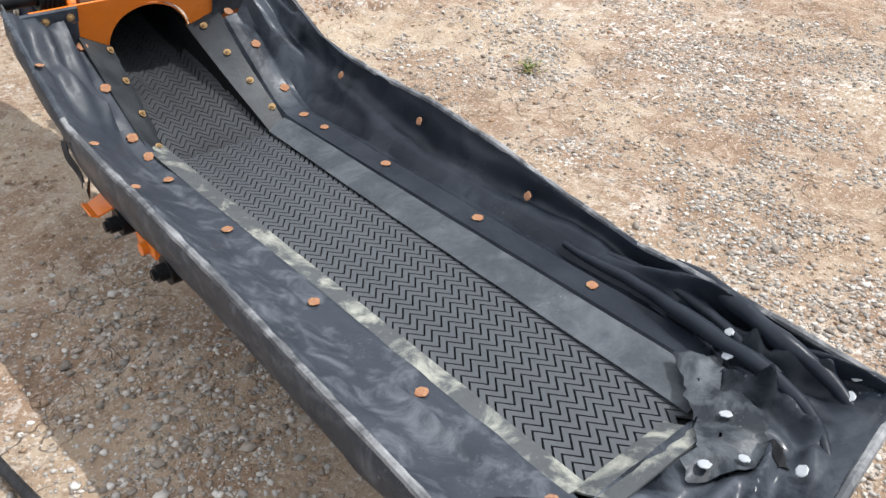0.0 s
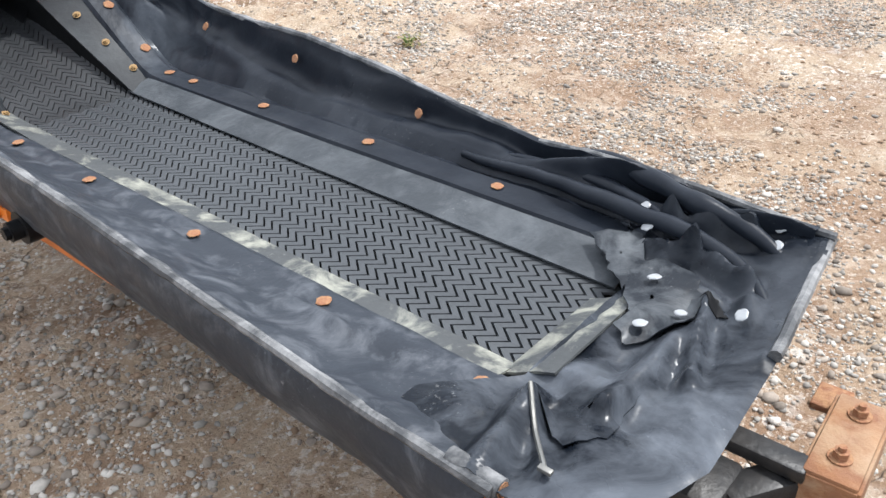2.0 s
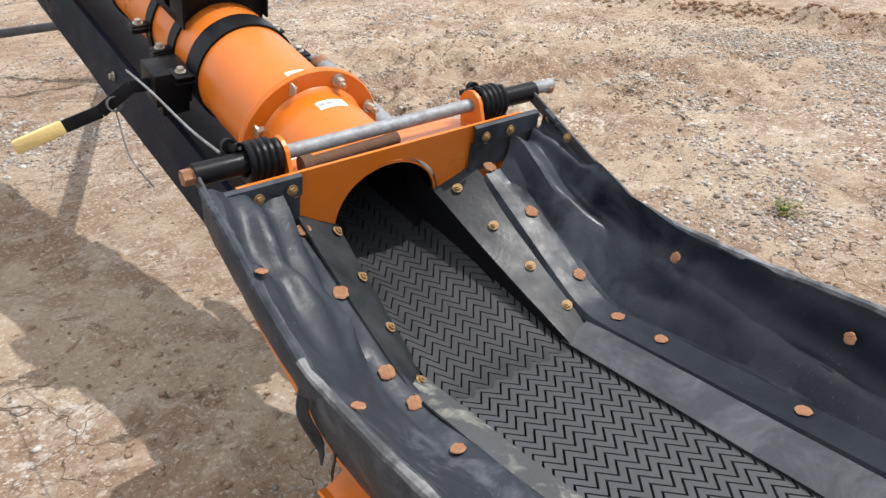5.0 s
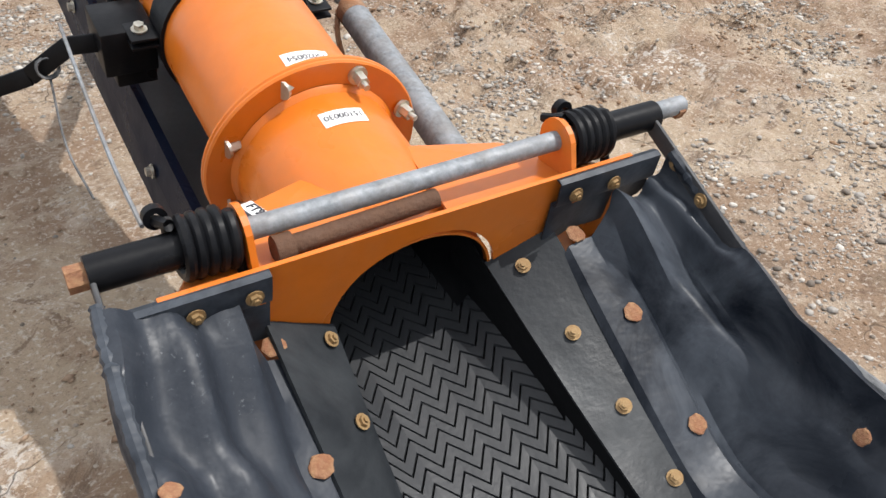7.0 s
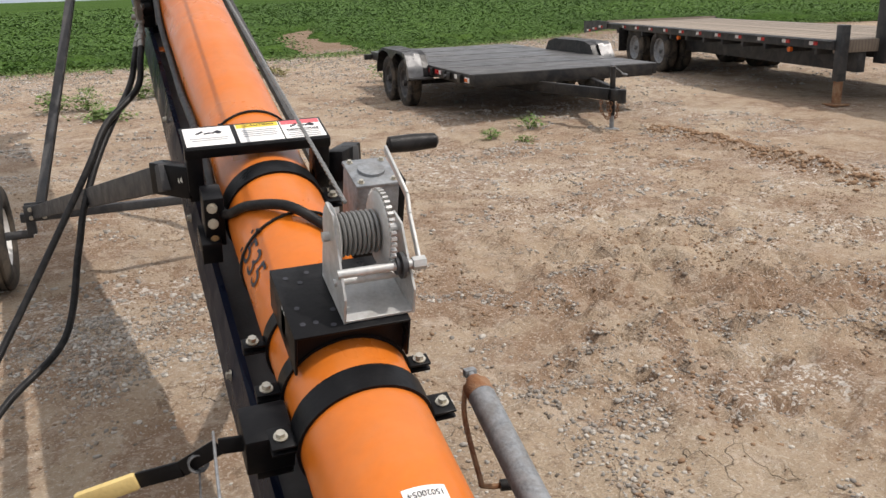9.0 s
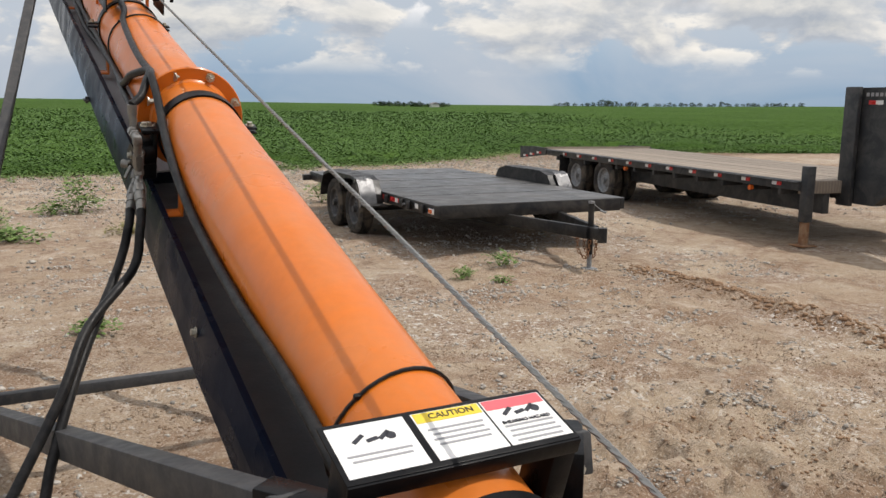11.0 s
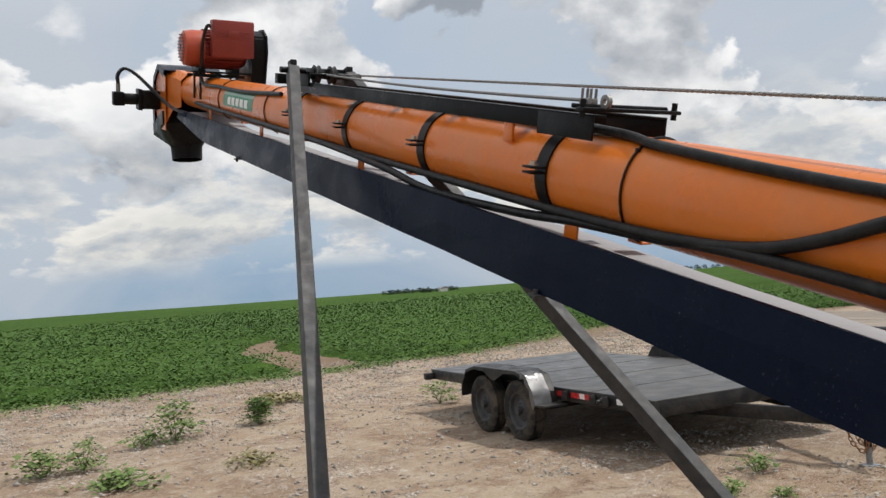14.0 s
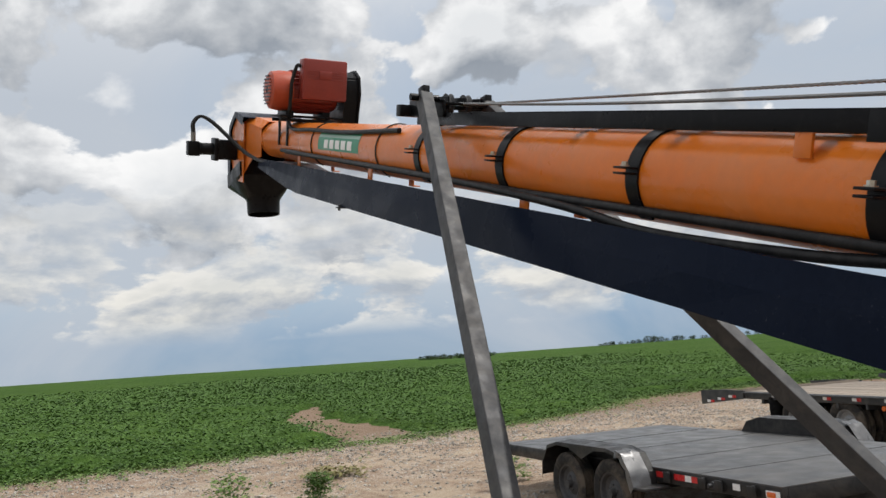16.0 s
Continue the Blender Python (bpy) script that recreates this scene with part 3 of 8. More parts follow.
def button_mesh(name, r, h, mat, rnd, seg=14):
    """A worn, slightly uneven domed fastener head, along +z."""
    bm = bmesh.new()
    wob = [1 + rnd.uniform(-0.10, 0.10) for _ in range(seg)]
    rings = []
    for rr, z in ((1.0, 0.0), (1.0, 0.45), (0.86, 0.9), (0.5, 1.0)):
        rings.append([bm.verts.new((math.cos(2 * math.pi * k / seg) * r * rr * wob[k], math.sin(2 * math.pi * k / seg) * r * rr * wob[k], h * z)) for k in range(seg)])
    for u, v in zip(rings, rings[1:]):
        for k in range(seg):
            bm.faces.new((u[k], u[(k + 1) % seg], v[(k + 1) % seg], v[k]))
    bm.faces.new(rings[-1])
    me = bpy.data.meshes.new(name)
    bmesh.ops.recalc_face_normals(bm, faces=bm.faces)
    bm.to_mesh(me); bm.free()
    me.materials.append(mat)
    return me


def aim(p, n, spin=0.0):
    """A pose at p whose z axis points along n."""
    return Matrix.Translation(p) @ Vector(n).to_track_quat("Z", "Y").to_matrix().to_4x4() @ Matrix.Rotation(spin, 4, "Z")


def lettering(name, body, size, mat, parent, m, label="", extrude=0.0006, align="CENTER"):
    cu = bpy.data.curves.new(name, "FONT")
    cu.body, cu.size, cu.extrude, cu.align_x, cu.align_y = body, size, extrude, align, "CENTER"
    tmp = bpy.data.objects.new(name + "_tmp", cu)
    scene.collection.objects.link(tmp)
    me = bpy.data.meshes.new_from_object(tmp.evaluated_get(bpy.context.evaluated_depsgraph_get()))
    bpy.data.objects.remove(tmp)
    me.name = name
    me.materials.clear()
    return link_mesh(name, me, mat, parent, label, m)


def from_arrays(name, verts, faces, mat, parent=None, label="", smooth=False):
    """A mesh from numpy arrays of points and of triangles or quads."""
    me = bpy.data.meshes.new(name)
    n, k = faces.shape
    me.vertices.add(len(verts)); me.loops.add(n * k); me.polygons.add(n)
    me.vertices.foreach_set("co", np.ascontiguousarray(verts, dtype=np.float32).ravel())
    me.loops.foreach_set("vertex_index", np.ascontiguousarray(faces, dtype=np.int32).ravel())
    me.polygons.foreach_set("loop_start", np.arange(0, n * k, k, dtype=np.int32))
    me.polygons.foreach_set("loop_total", np.full(n, k, dtype=np.int32))
    me.update(calc_edges=True)
    if smooth:
        me.polygons.foreach_set("use_smooth", [True] * n)
    me.materials.append(mat)
    ob = new(name, me)
    if parent:
        ob.parent = parent
    return tagged(ob, label)


# ---- ground ----
def lattice(seed, n=512):
    return np.random.RandomState(seed).rand(n, n)


LAT = [lattice(s) for s in (3, 5, 8, 13)]


def value_noise(x, y, scale, k=0):
    """Smooth noise from 0 to 1 over the plane, with bumps about scale metres wide."""
    u, v = np.asarray(x) / scale + 91.3, np.asarray(y) / scale + 57.7
    i, j = np.floor(u).astype(int), np.floor(v).astype(int)
    f, g = u - i, v - j
    f, g = f * f * (3 - 2 * f), g * g * (3 - 2 * g)
    T, n = LAT[k], LAT[k].shape[0]
    a, b = T[i % n, j % n], T[(i + 1) % n, j % n]
    c, d = T[i % n, (j + 1) % n], T[(i + 1) % n, (j + 1) % n]
    return (a * (1 - f) + b * f) * (1 - g) + (c * (1 - f) + d * f) * g


def far_land(x, y):
    """Gentle rise and fall of the country beyond the yard, by bearing."""
    r, bearing = np.hypot(x, y), np.degrees(np.arctan2(x, y))
    crest = np.interp(bearing, (-40, 8, 27, 38, 52, 75), (2.2, 1.8, -1.1, 0.9, 2.6, 3.2))
    return np.clip((r - 60) / 450, 0, 1) * crest


def ground_height(x, y):
    x, y = np.asarray(x, float), np.asarray(y, float)
    near = np.clip(1.4 - np.hypot(x - 2, y - 3) / 30, 0, 1)
    h = (value_noise(x, y, 1.3, 0) - 0.5) * 0.035 + (value_noise(x, y, 0.42, 1) - 0.5) * 0.026 + (value_noise(x, y, 0.15, 2) - 0.5) * 0.026 + (value_noise(x, y, 0.065, 3) - 0.5) * 0.008
    h = h * near + far_land(x, y) - 0.4 * np.clip((np.hypot(x, y) - 60) / 100, 0, 1)
    # lumpy churned ridge left by a wheel, and shallow ruts beside it
    along = (y - 3.0) / 3.2
    line = 5.28 - 0.10 * np.cos((y - 3.2) * 1.1) + 0.03 * np.sin(y * 3.1)
    ridge = np.exp(-((x - line) / 0.12) ** 2) * np.clip(1.5 - np.abs(along) * 0.9, 0, 1)
    h = h + ridge * (0.03 + 0.09 * value_noise(x, y, 0.16, 3)) - 0.03 * np.exp(-((x - line + 0.3) / 0.18) ** 2) * np.clip(1.5 - np.abs(along) * 0.9, 0, 1)
    for cx, cy, r, a in ((2.3, 2.3, 1.3, 0.10), (2.2, 2.1, 0.9, 0.17), (1.9, 0.9, 0.5, 0.10), (3.3, 3.4, 0.9, 0.12), (2.2, 3.4, 0.6, 0.12), (3.2, 1.6, 0.7, 0.11), (1.6, 1.9, 0.4, 0.14)):
        h = h + a * (0.36 * value_noise(x, y, 0.22, 1) + 0.30 * value_noise(x, y, 0.085, 2) + 0.16 * np.round(2.2 * value_noise(x, y, 0.13, 0)) - 0.42) * np.exp(-((x - cx) ** 2 + (y - cy) ** 2) / r ** 2)
    # lug marks of a tractor tyre on the shaded side of the machine
    lane = np.exp(-((x + 0.28) / 0.24) ** 4) * np.clip((2.6 - np.abs(y - 0.6)) / 1.2, 0, 1)
    h = h + lane * 0.009 * np.tanh(2 * np.sin((y + 0.6 * np.abs(x + 0.28) + 0.12 * value_noise(x, y, 0.2, 0)) * 2 * math.pi / 0.13)) * (0.3 + value_noise(x, y, 0.3, 3))
    # and faint ones across the open yard
    for x0, slope, y0, y1, w in ((4.05, 0.12, 1.0, 6.5, 0.17), (2.45, -0.30, 1.6, 2.2, 0.12), (3.2, 0.35, 4.2, 8.0, 0.15)):
        u = x - x0 - slope * (y - 2.5)
        lane = np.exp(-(u / w) ** 4) * np.clip((y - y0) * 2, 0, 1) * np.clip((y1 - y) * 2, 0, 1)
        h = h + lane * (0.011 * np.tanh(2 * np.sin((y + 0.5 * np.abs(u)) * 2 * math.pi / 0.15)) - 0.008)
    return h


def spaced(lo, hi, step, far, growth=1.22):
    a = list(np.arange(lo, hi + step / 2, step))
    d, x = step, hi
    while x < far:
        d *= growth; x += d; a.append(x)
    d, x = step, lo
    while x > -far:
        d *= growth; x -= d; a.insert(0, x)
    return np.array(a)


def build_ground():
    X, Y = spaced(-2.0, 6.0, 0.029, 4200, 1.13), spaced(-3.3, 7.2, 0.029, 4200, 1.13)
    gx, gy = np.meshgrid(X, Y, indexing="ij")
    gz = ground_height(gx, gy)
    nx, ny = gx.shape
    idx = np.arange(nx * ny).reshape(nx, ny)
    f = np.stack([idx[:-1, :-1], idx[1:, :-1], idx[1:, 1:], idx[:-1, 1:]], -1).reshape(-1, 4)
    ob = from_arrays("ground", np.stack([gx, gy, gz], -1).reshape(-1, 3), f, GROUND, smooth=True)
    tagged(ob, "pale packed silt yard with ruts and damp patches", "ground", kind="structure")


build_ground()


def ico():
    bm = bmesh.new()
    bmesh.ops.create_icosphere(bm, subdivisions=1, radius=1.0)
    v = np.array([x.co[:] for x in bm.verts]); f = np.array([[w.index for w in x.verts] for x in bm.faces])
    bm.free()
    return v, f


ICO_V, ICO_F = ico()
OCTA = (np.array([(1, 0, 0), (-1, 0, 0), (0, 1, 0), (0, -1, 0), (0, 0, 1), (0, 0, -1)], float) * 1.1,
        np.array([(0, 2, 4), (2, 1, 4), (1, 3, 4), (3, 0, 4), (2, 0, 5), (1, 2, 5), (3, 1, 5), (0, 3, 5)]))


def pebbles(name, xs, ys, sizes, mat, label, seed, shape=(ICO_V, ICO_F)):
    V0, F0 = shape
    rs = np.random.RandomState(seed)
    n = len(xs)
    v = np.repeat(V0[None], n, 0) * (1 + rs.uniform(-0.38, 0.38, (n, len(V0), 1)))
    v = v * np.stack([rs.uniform(0.8, 1.35, n), rs.uniform(0.7, 1.1, n), rs.uniform(0.45, 0.8, n)], -1)[:, None, :]
    a = rs.uniform(0, 2 * math.pi, n)
    c, s = np.cos(a)[:, None], np.sin(a)[:, None]
    v = np.stack([v[..., 0] * c - v[..., 1] * s, v[..., 0] * s + v[..., 1] * c, v[..., 2]], -1) * sizes[:, None, None]
    z = ground_height(xs, ys) + sizes * 0.22
    v = v + np.stack([xs, ys, z], -1)[:, None, :]
    f = (F0[None] + (np.arange(n) * len(V0))[:, None, None]).reshape(-1, 3)
    ob = from_arrays(name, v.reshape(-1, 3), f, mat)
    return tagged(ob, label, "gravel", kind="stuff")


GRAVEL_BEDS = ((2.2, -0.3, 0.55, 1.0), (2.0, -1.3, 0.5, 0.9), (1.45, -0.4, 0.4, 0.6), (3.7, -0.1, 0.7, 0.9), (1.35, -1.8, 0.5, 0.8), (-0.35, -0.9, 0.5, 0.55),
               (-0.4, -1.6, 0.5, 0.5), (0.9, -2.3, 0.6, 0.55), (4.2, 1.4, 0.8, 0.4), (2.6, 0.6, 0.5, 0.3), (-0.5, 3.2, 0.9, 0.8), (1.5, 1.9, 0.5, 0.35), (3.4, -1.4, 0.8, 0.6))


def gravel_density(x, y):
    d = 0.006 + 0.22 * np.clip((value_noise(x, y, 0.9, 2) * 0.6 + value_noise(x, y, 0.33, 3) * 0.4 - 0.64) * 5, 0, 1)
    ragged = np.clip((value_noise(x, y, 0.5, 1) * 0.55 + value_noise(x, y, 0.17, 2) * 0.45 - 0.34) * 4, 0, 1.3)
    # small ragged heaps in the trampled yard
    heap = np.clip((value_noise(x, y, 0.42, 0) * 0.5 + value_noise(x, y, 0.16, 1) * 0.5 - 0.60) * 9, 0, 1) * np.clip(np.maximum((x - 0.7) * 3, y - 3.0), 0, 1) * np.clip((y - 0.2) * 2, 0, 1) * (y < 14)
    d = d + 0.55 * heap
    for cx, cy, r, a in GRAVEL_BEDS:
        d = d + a * ragged * np.exp(-(((x - cx) ** 2 + (y - cy) ** 2) / r ** 2) ** 1.5)
    far = np.exp(-((y - 17.5) / 3.5) ** 2) + np.exp(-((y - 20.5) / 2.0) ** 2) + 0.9 * np.exp(-((x - 11) / 4.0) ** 2 - ((y - 19) / 4.0) ** 2)
    return np.clip(d + 0.8 * far * (0.35 + 0.65 * ragged) + 0.16 * ragged * (y > 8.5), 0, 1)


def scatter(n, x0, x1, y0, y1, seed):
    rs = np.random.RandomState(seed)
    x, y = rs.uniform(x0, x1, n), rs.uniform(y0, y1, n)
    k = rs.rand(n) < gravel_density(x, y)
    return x[k], y[k], rs


gx, gy, rs = scatter(105000, -1.6, 4.8, -3.3, 3.4, 21)
pebbles("gravel", gx, gy, np.where(gy > 0.2, 1.15, 0.90) * (0.0034 + 0.0078 * rs.rand(len(gx)) ** 1.8) + 0.008 * (rs.rand(len(gx)) > 0.95) * rs.rand(len(gx)), STONE, "scattered pale limestone gravel on packed silt", 22)
gx, gy, rs = scatter(132000, -1.6, 4.8, -3.3, 3.6, 33)
pebbles("gravel", gx, gy, 0.0022 + 0.0030 * rs.rand(len(gx)), STONE, "fine pale limestone chips on packed silt", 34, OCTA)
gx, gy, rs = scatter(60000, -1.6, 4.8, -3.3, 3.6, 23)
pebbles("gravel", gx, gy, 0.0032 + 0.0085 * rs.rand(len(gx)) ** 2 + 0.010 * (rs.rand(len(gx)) > 0.95) * rs.rand(len(gx)), STONE_D, "dusty brown gravel trodden into silt", 24)


def crumbs():
    """Loose crumbs of the silt itself, thicker where the yard is churned."""
    rs = np.random.RandomState(29)
    n = 78000
    x, y = rs.uniform(-1.5, 5.6, n), rs.uniform(-3.2, 7.5, n)
    k = rs.rand(n) < 0.08 + 0.9 * np.clip((value_noise(x, y, 0.7, 0) * 0.5 + value_noise(x, y, 0.24, 1) * 0.5 - 0.48) * 4, 0, 1)
    x, y = x[k], y[k]
    pebbles("soil_crumbs", x, y, 0.0028 + 0.009 * rs.rand(len(x)) ** 3, CRUMB, "loose crumbs of pale brown silt", 30, OCTA)


crumbs()
gx, gy, rs = scatter(60000, -2.5, 7.0, 3.3, 9.5, 27)
pebbles("gravel", gx, gy, 0.005 + 0.015 * rs.rand(len(gx)) ** 2, STONE, "pale gravel strewn over the yard", 28)
gx, gy, rs = scatter(72000, -6, 20, 9.0, 24.0, 25)
pebbles("gravel", gx, gy, 0.007 + 0.022 * rs.rand(len(gx)) ** 2, STONE, "coarse pale gravel near the field edge", 26, OCTA)


def clods():
    """Dark broken lumps along the churned ridge and in the trampled patch."""
    rs = np.random.RandomState(31)
    n = 1500
    y = rs.uniform(0.2, 7.0, n)
    x = 5.28 - 0.10 * np.cos((y - 3.2) * 1.1) + rs.normal(0, 0.085, n)
    m = 2200
    x2, y2 = rs.normal(2.3, 0.85, m), rs.normal(2.3, 1.0, m)
    lump = value_noise(x2, y2, 0.25, 1) * 0.6 + value_noise(x2, y2, 0.1, 2) * 0.4 > 0.56
    x2, y2 = x2[lump], y2[lump]
    m = len(x2)
    x, y = np.concatenate([x, x2]), np.concatenate([y, y2])
    s = np.concatenate([0.007 + 0.022 * rs.rand(n) ** 2, 0.005 + 0.010 * rs.rand(m) ** 2])
    pebbles("soil_clods", x, y, s, CLOD, "dark broken clods of dried mud", 32)


clods()


# ---- crop field ----
def field_edge(x):
    x = np.asarray(x, float)
    bump = 4.4 * np.exp(-((x - 18.0) / 6.0) ** 2)
    return 21.3 + 0.04 * x + bump - 0.12 * np.clip(x - 20, 0, 60) + 0.5 * (value_noise(x, x * 0, 2.0, 1) - 0.5)


def bare_track(x, y):
    """1 on the bare strip that runs into the crop, 0 beside it."""
    c = 4.75 + (y - 21) * 0.20 + 0.5 * np.sin(y * 0.35)
    w = 1.15 - 0.035 * (y - 21) + 0.4 * (value_noise(x, y, 0.8, 2) - 0.5)
    return np.clip(1.6 - np.abs(x - c) / np.maximum(w, 0.3), 0, 1) * np.clip((43 - y) / 6, 0, 1)


def build_field():
    X = np.concatenate([-np.geomspace(3000, 30, 40), np.arange(-29, 70, 0.5), np.geomspace(71, 4000, 45)])
    T = np.concatenate([[0.0, 0.15, 0.4], np.arange(0.8, 34, 0.5), np.geomspace(34.5, 4000, 70)])
    gx, gt = np.meshgrid(X, T, indexing="ij")
    gy = field_edge(gx) + gt
    lumps = (value_noise(gx, gy, 0.8, 0) - 0.5) * 0.22 + (value_noise(gx, gy, 3.1, 1) - 0.5) * 0.16
    rise = np.clip(gt / 0.8, 0, 1)
    gz = rise * 0.24 + lumps * rise
    gz = gz * (1 - 0.85 * bare_track(gx, gy)) - 0.10 * (gt < 0.1) - 0.12 * (bare_track(gx, gy) > 0.6)
    # the land swells gently far off
    gz = gz + far_land(gx, gy)
    nx, ny = gx.shape
    idx = np.arange(nx * ny).reshape(nx, ny)
    f = np.stack([idx[:-1, :-1], idx[1:, :-1], idx[1:, 1:], idx[:-1, 1:]], -1).reshape(-1, 4)
    ob = from_arrays("crop_field", np.stack([gx, gy, gz], -1).reshape(-1, 3), f, CANOPY, smooth=True)
    tagged(ob, "closed canopy of a green soybean field to the horizon", "crop field", kind="stuff")


build_field()


def leaves(name, xs, ys, zs, sizes, mat, label, category, seed, per=7, spread=1.6, tall=1.0, kind="stuff", parent=None):
    """Clumps of small folded leaves, each leaf two triangles."""
    rs = np.random.RandomState(seed)
    n = len(xs)
    c = np.repeat(np.stack([xs, ys, zs], -1), per, 0)
    s = np.repeat(sizes, per)
    m = n * per
    off = rs.normal(0, 1, (m, 3)) * np.array([spread, spread, tall * 0.8])
    c = c + off * s[:, None] * np.array([0.6, 0.6, 0.6])
    a, tilt = rs.uniform(0, 2 * math.pi, m), rs.uniform(-0.5, 0.5, m)
    d = np.stack([np.cos(a), np.sin(a), tilt], -1)
    w = np.stack([-np.sin(a), np.cos(a), rs.uniform(-0.6, 0.6, m)], -1) * 0.42
    s = s * rs.uniform(0.6, 1.25, m)
    p0, p1 = c - d * s[:, None] * 0.55, c + d * s[:, None] * 0.65
    q0, q1 = c + w * s[:, None] + [0, 0, 0.004], c - w * s[:, None]
    v = np.stack([p0, q0, p1, q1], 1).reshape(-1, 3)
    f = (np.array([0, 3, 2, 1])[None] + 4 * np.arange(m)[:, None])
    return tagged(from_arrays(name, v, f, mat, parent), label, category, kind=kind)


def crop_leaves():
    rs = np.random.RandomState(41)
    n = 42500
    t = rs.rand(n) ** 2.0 * 100
    x = rs.uniform(-14, 34, n) + t * rs.uniform(-0.12, 0.55, n)
    y = field_edge(x) + t + rs.normal(0, 0.22, n)
    keep = rs.rand(n) > bare_track(x, y) * 0.97
    x, y, t = x[keep], y[keep], t[keep]
    z = 0.05 + np.clip(t / 1.5, 0, 1) * 0.20 + rs.uniform(-0.05, 0.07, len(x))
    leaves("crop_plants", x, y, z, 0.044 + 0.03 * rs.rand(len(x)) + t * 0.0022, LEAF, "low green soybean plants in full leaf", "crop", 42, per=7, spread=2.9, tall=1.2)
    # thin straggling plants on the bare margin
    n = 3500
    x = rs.uniform(-10, 24, n)
    y = field_edge(x) - rs.exponential(0.45, n)
    leaves("field_margin_weeds", x, y, 0.04 + 0 * x, 0.035 + 0.02 * rs.rand(n), WEED, "sparse weeds along the bare field margin", "weeds", 43, per=6, spread=1.5)


crop_leaves()


def weed_plant(x, y, height, width, seed, label="leafy green weed growing in packed silt", mat=None, n=60):
    rs = np.random.RandomState(seed)
    w = thing("weed", label, "weed", pose(x, y, float(ground_height(x, y))), group="weeds in the yard")
    bm = bmesh.new()
    for k in range(6):
        a = k * 1.05 + rs.rand()
        tip = Vector((math.cos(a) * width * 0.35, math.sin(a) * width * 0.35, height * rs.uniform(0.6, 0.95)))
        sweep(bm, smooth_path([(0, 0, -0.02), tip * 0.5 + Vector((0, 0, height * 0.12)), tip], 3), lambda u: 0.005 * (1.2 - u), 5)
    part("stem", bm, WEED, w)
    u = rs.rand(n)
    xs, ys = rs.normal(0, 1, n) * width * 0.23, rs.normal(0, 1, n) * width * 0.23
    zs = height * (0.15 + 0.78 * u)
    leaves("foliage", xs * (1.2 - 0.5 * u), ys * (1.2 - 0.5 * u), zs, np.full(n, width * 0.055 + 0.012), mat or WEED, "", "", seed + 1, per=9, spread=2.0, tall=1.0, kind="", parent=w)
    return w


weed_plant(1.69, 14.42, 0.40, 0.42, 60, "bushy dark green weed on bare ground", LEAF, 150)
weed_plant(0.48, 14.08, 0.55, 0.75, 62, n=60)
weed_plant(0.10, 13.97, 0.22, 0.6, 64, n=40)
weed_plant(-0.75, 12.81, 0.35, 0.5, 66, n=40)
weed_plant(-1.17, 12.75, 0.30, 0.7, 68, n=50)
weed_plant(-0.52, 11.55, 0.12, 0.8, 70, n=40)
weed_plant(3.45, 7.27, 0.13, 0.26, 72, "small green weed beside tyre tracks", n=24)
weed_plant(3.72, 7.0, 0.07, 0.20, 74, "small green weed beside tyre tracks", n=16)
weed_plant(0.62, -0.10, 0.07, 0.10, 78, "seedling weed beside the conveyor", n=10)
weed_plant(4.35, 13.9, 0.35, 0.6, 80, "tall weed beside the trailer rear", n=40)
weed_plant(2.6, 16.5, 0.14, 1.1, 82, "dry flattened grass tuft", DRYGRASS, 40)
weed_plant(0.9, 11.6, 0.12, 0.6, 84, "dry flattened grass tuft", DRYGRASS, 30)
weed_plant(4.1, 7.6, 0.16, 0.4, 86, "small green weed beside the trailer tongue", n=20)
weed_plant(-0.05, 6.6, 0.10, 0.36, 90, "low tuft of green grass on bare silt", n=30)
weed_plant(1.9, -0.05, 0.05, 0.12, 88, "dry stalk on gravel", DRYGRASS, 6)


# ---- far trees and farmstead ----
def far_tree(x, y, h, seed):
    rs = np.random.RandomState(seed)
    t = thing("tree", "distant dark green broadleaf tree on the skyline", "tree", pose(x, y, float(far_land(x, y)) + 0.2), group="trees on the skyline")
    bm = bmesh.new()
    rod(bm, (0, 0, -1), (0, 0, h * 0.5), h * 0.035, 7, h * 0.015)
    for k in range(4):
        a = k * 1.6 + rs.rand()
        rod(bm, (0, 0, h * 0.3), (math.cos(a) * h * 0.25, math.sin(a) * h * 0.25, h * 0.65), h * 0.014, 5, h * 0.006)
    part("trunk", bm, BARK, t)
    n = 46
    u = rs.rand(n)
    rad = h * 0.62 * np.sin(np.clip(u * 0.85 + 0.12, 0, 1) * math.pi) ** 0.6
    a = rs.uniform(0, 6.28, n)
    leaves("crown", np.cos(a) * rad * rs.rand(n) ** 0.4, np.sin(a) * rad * rs.rand(n) ** 0.4, h * (0.04 + 0.72 * u), np.full(n, h * 0.13), TREELEAF, "", "", seed + 1, per=9, spread=1.0, tall=1.0, kind="", parent=t)


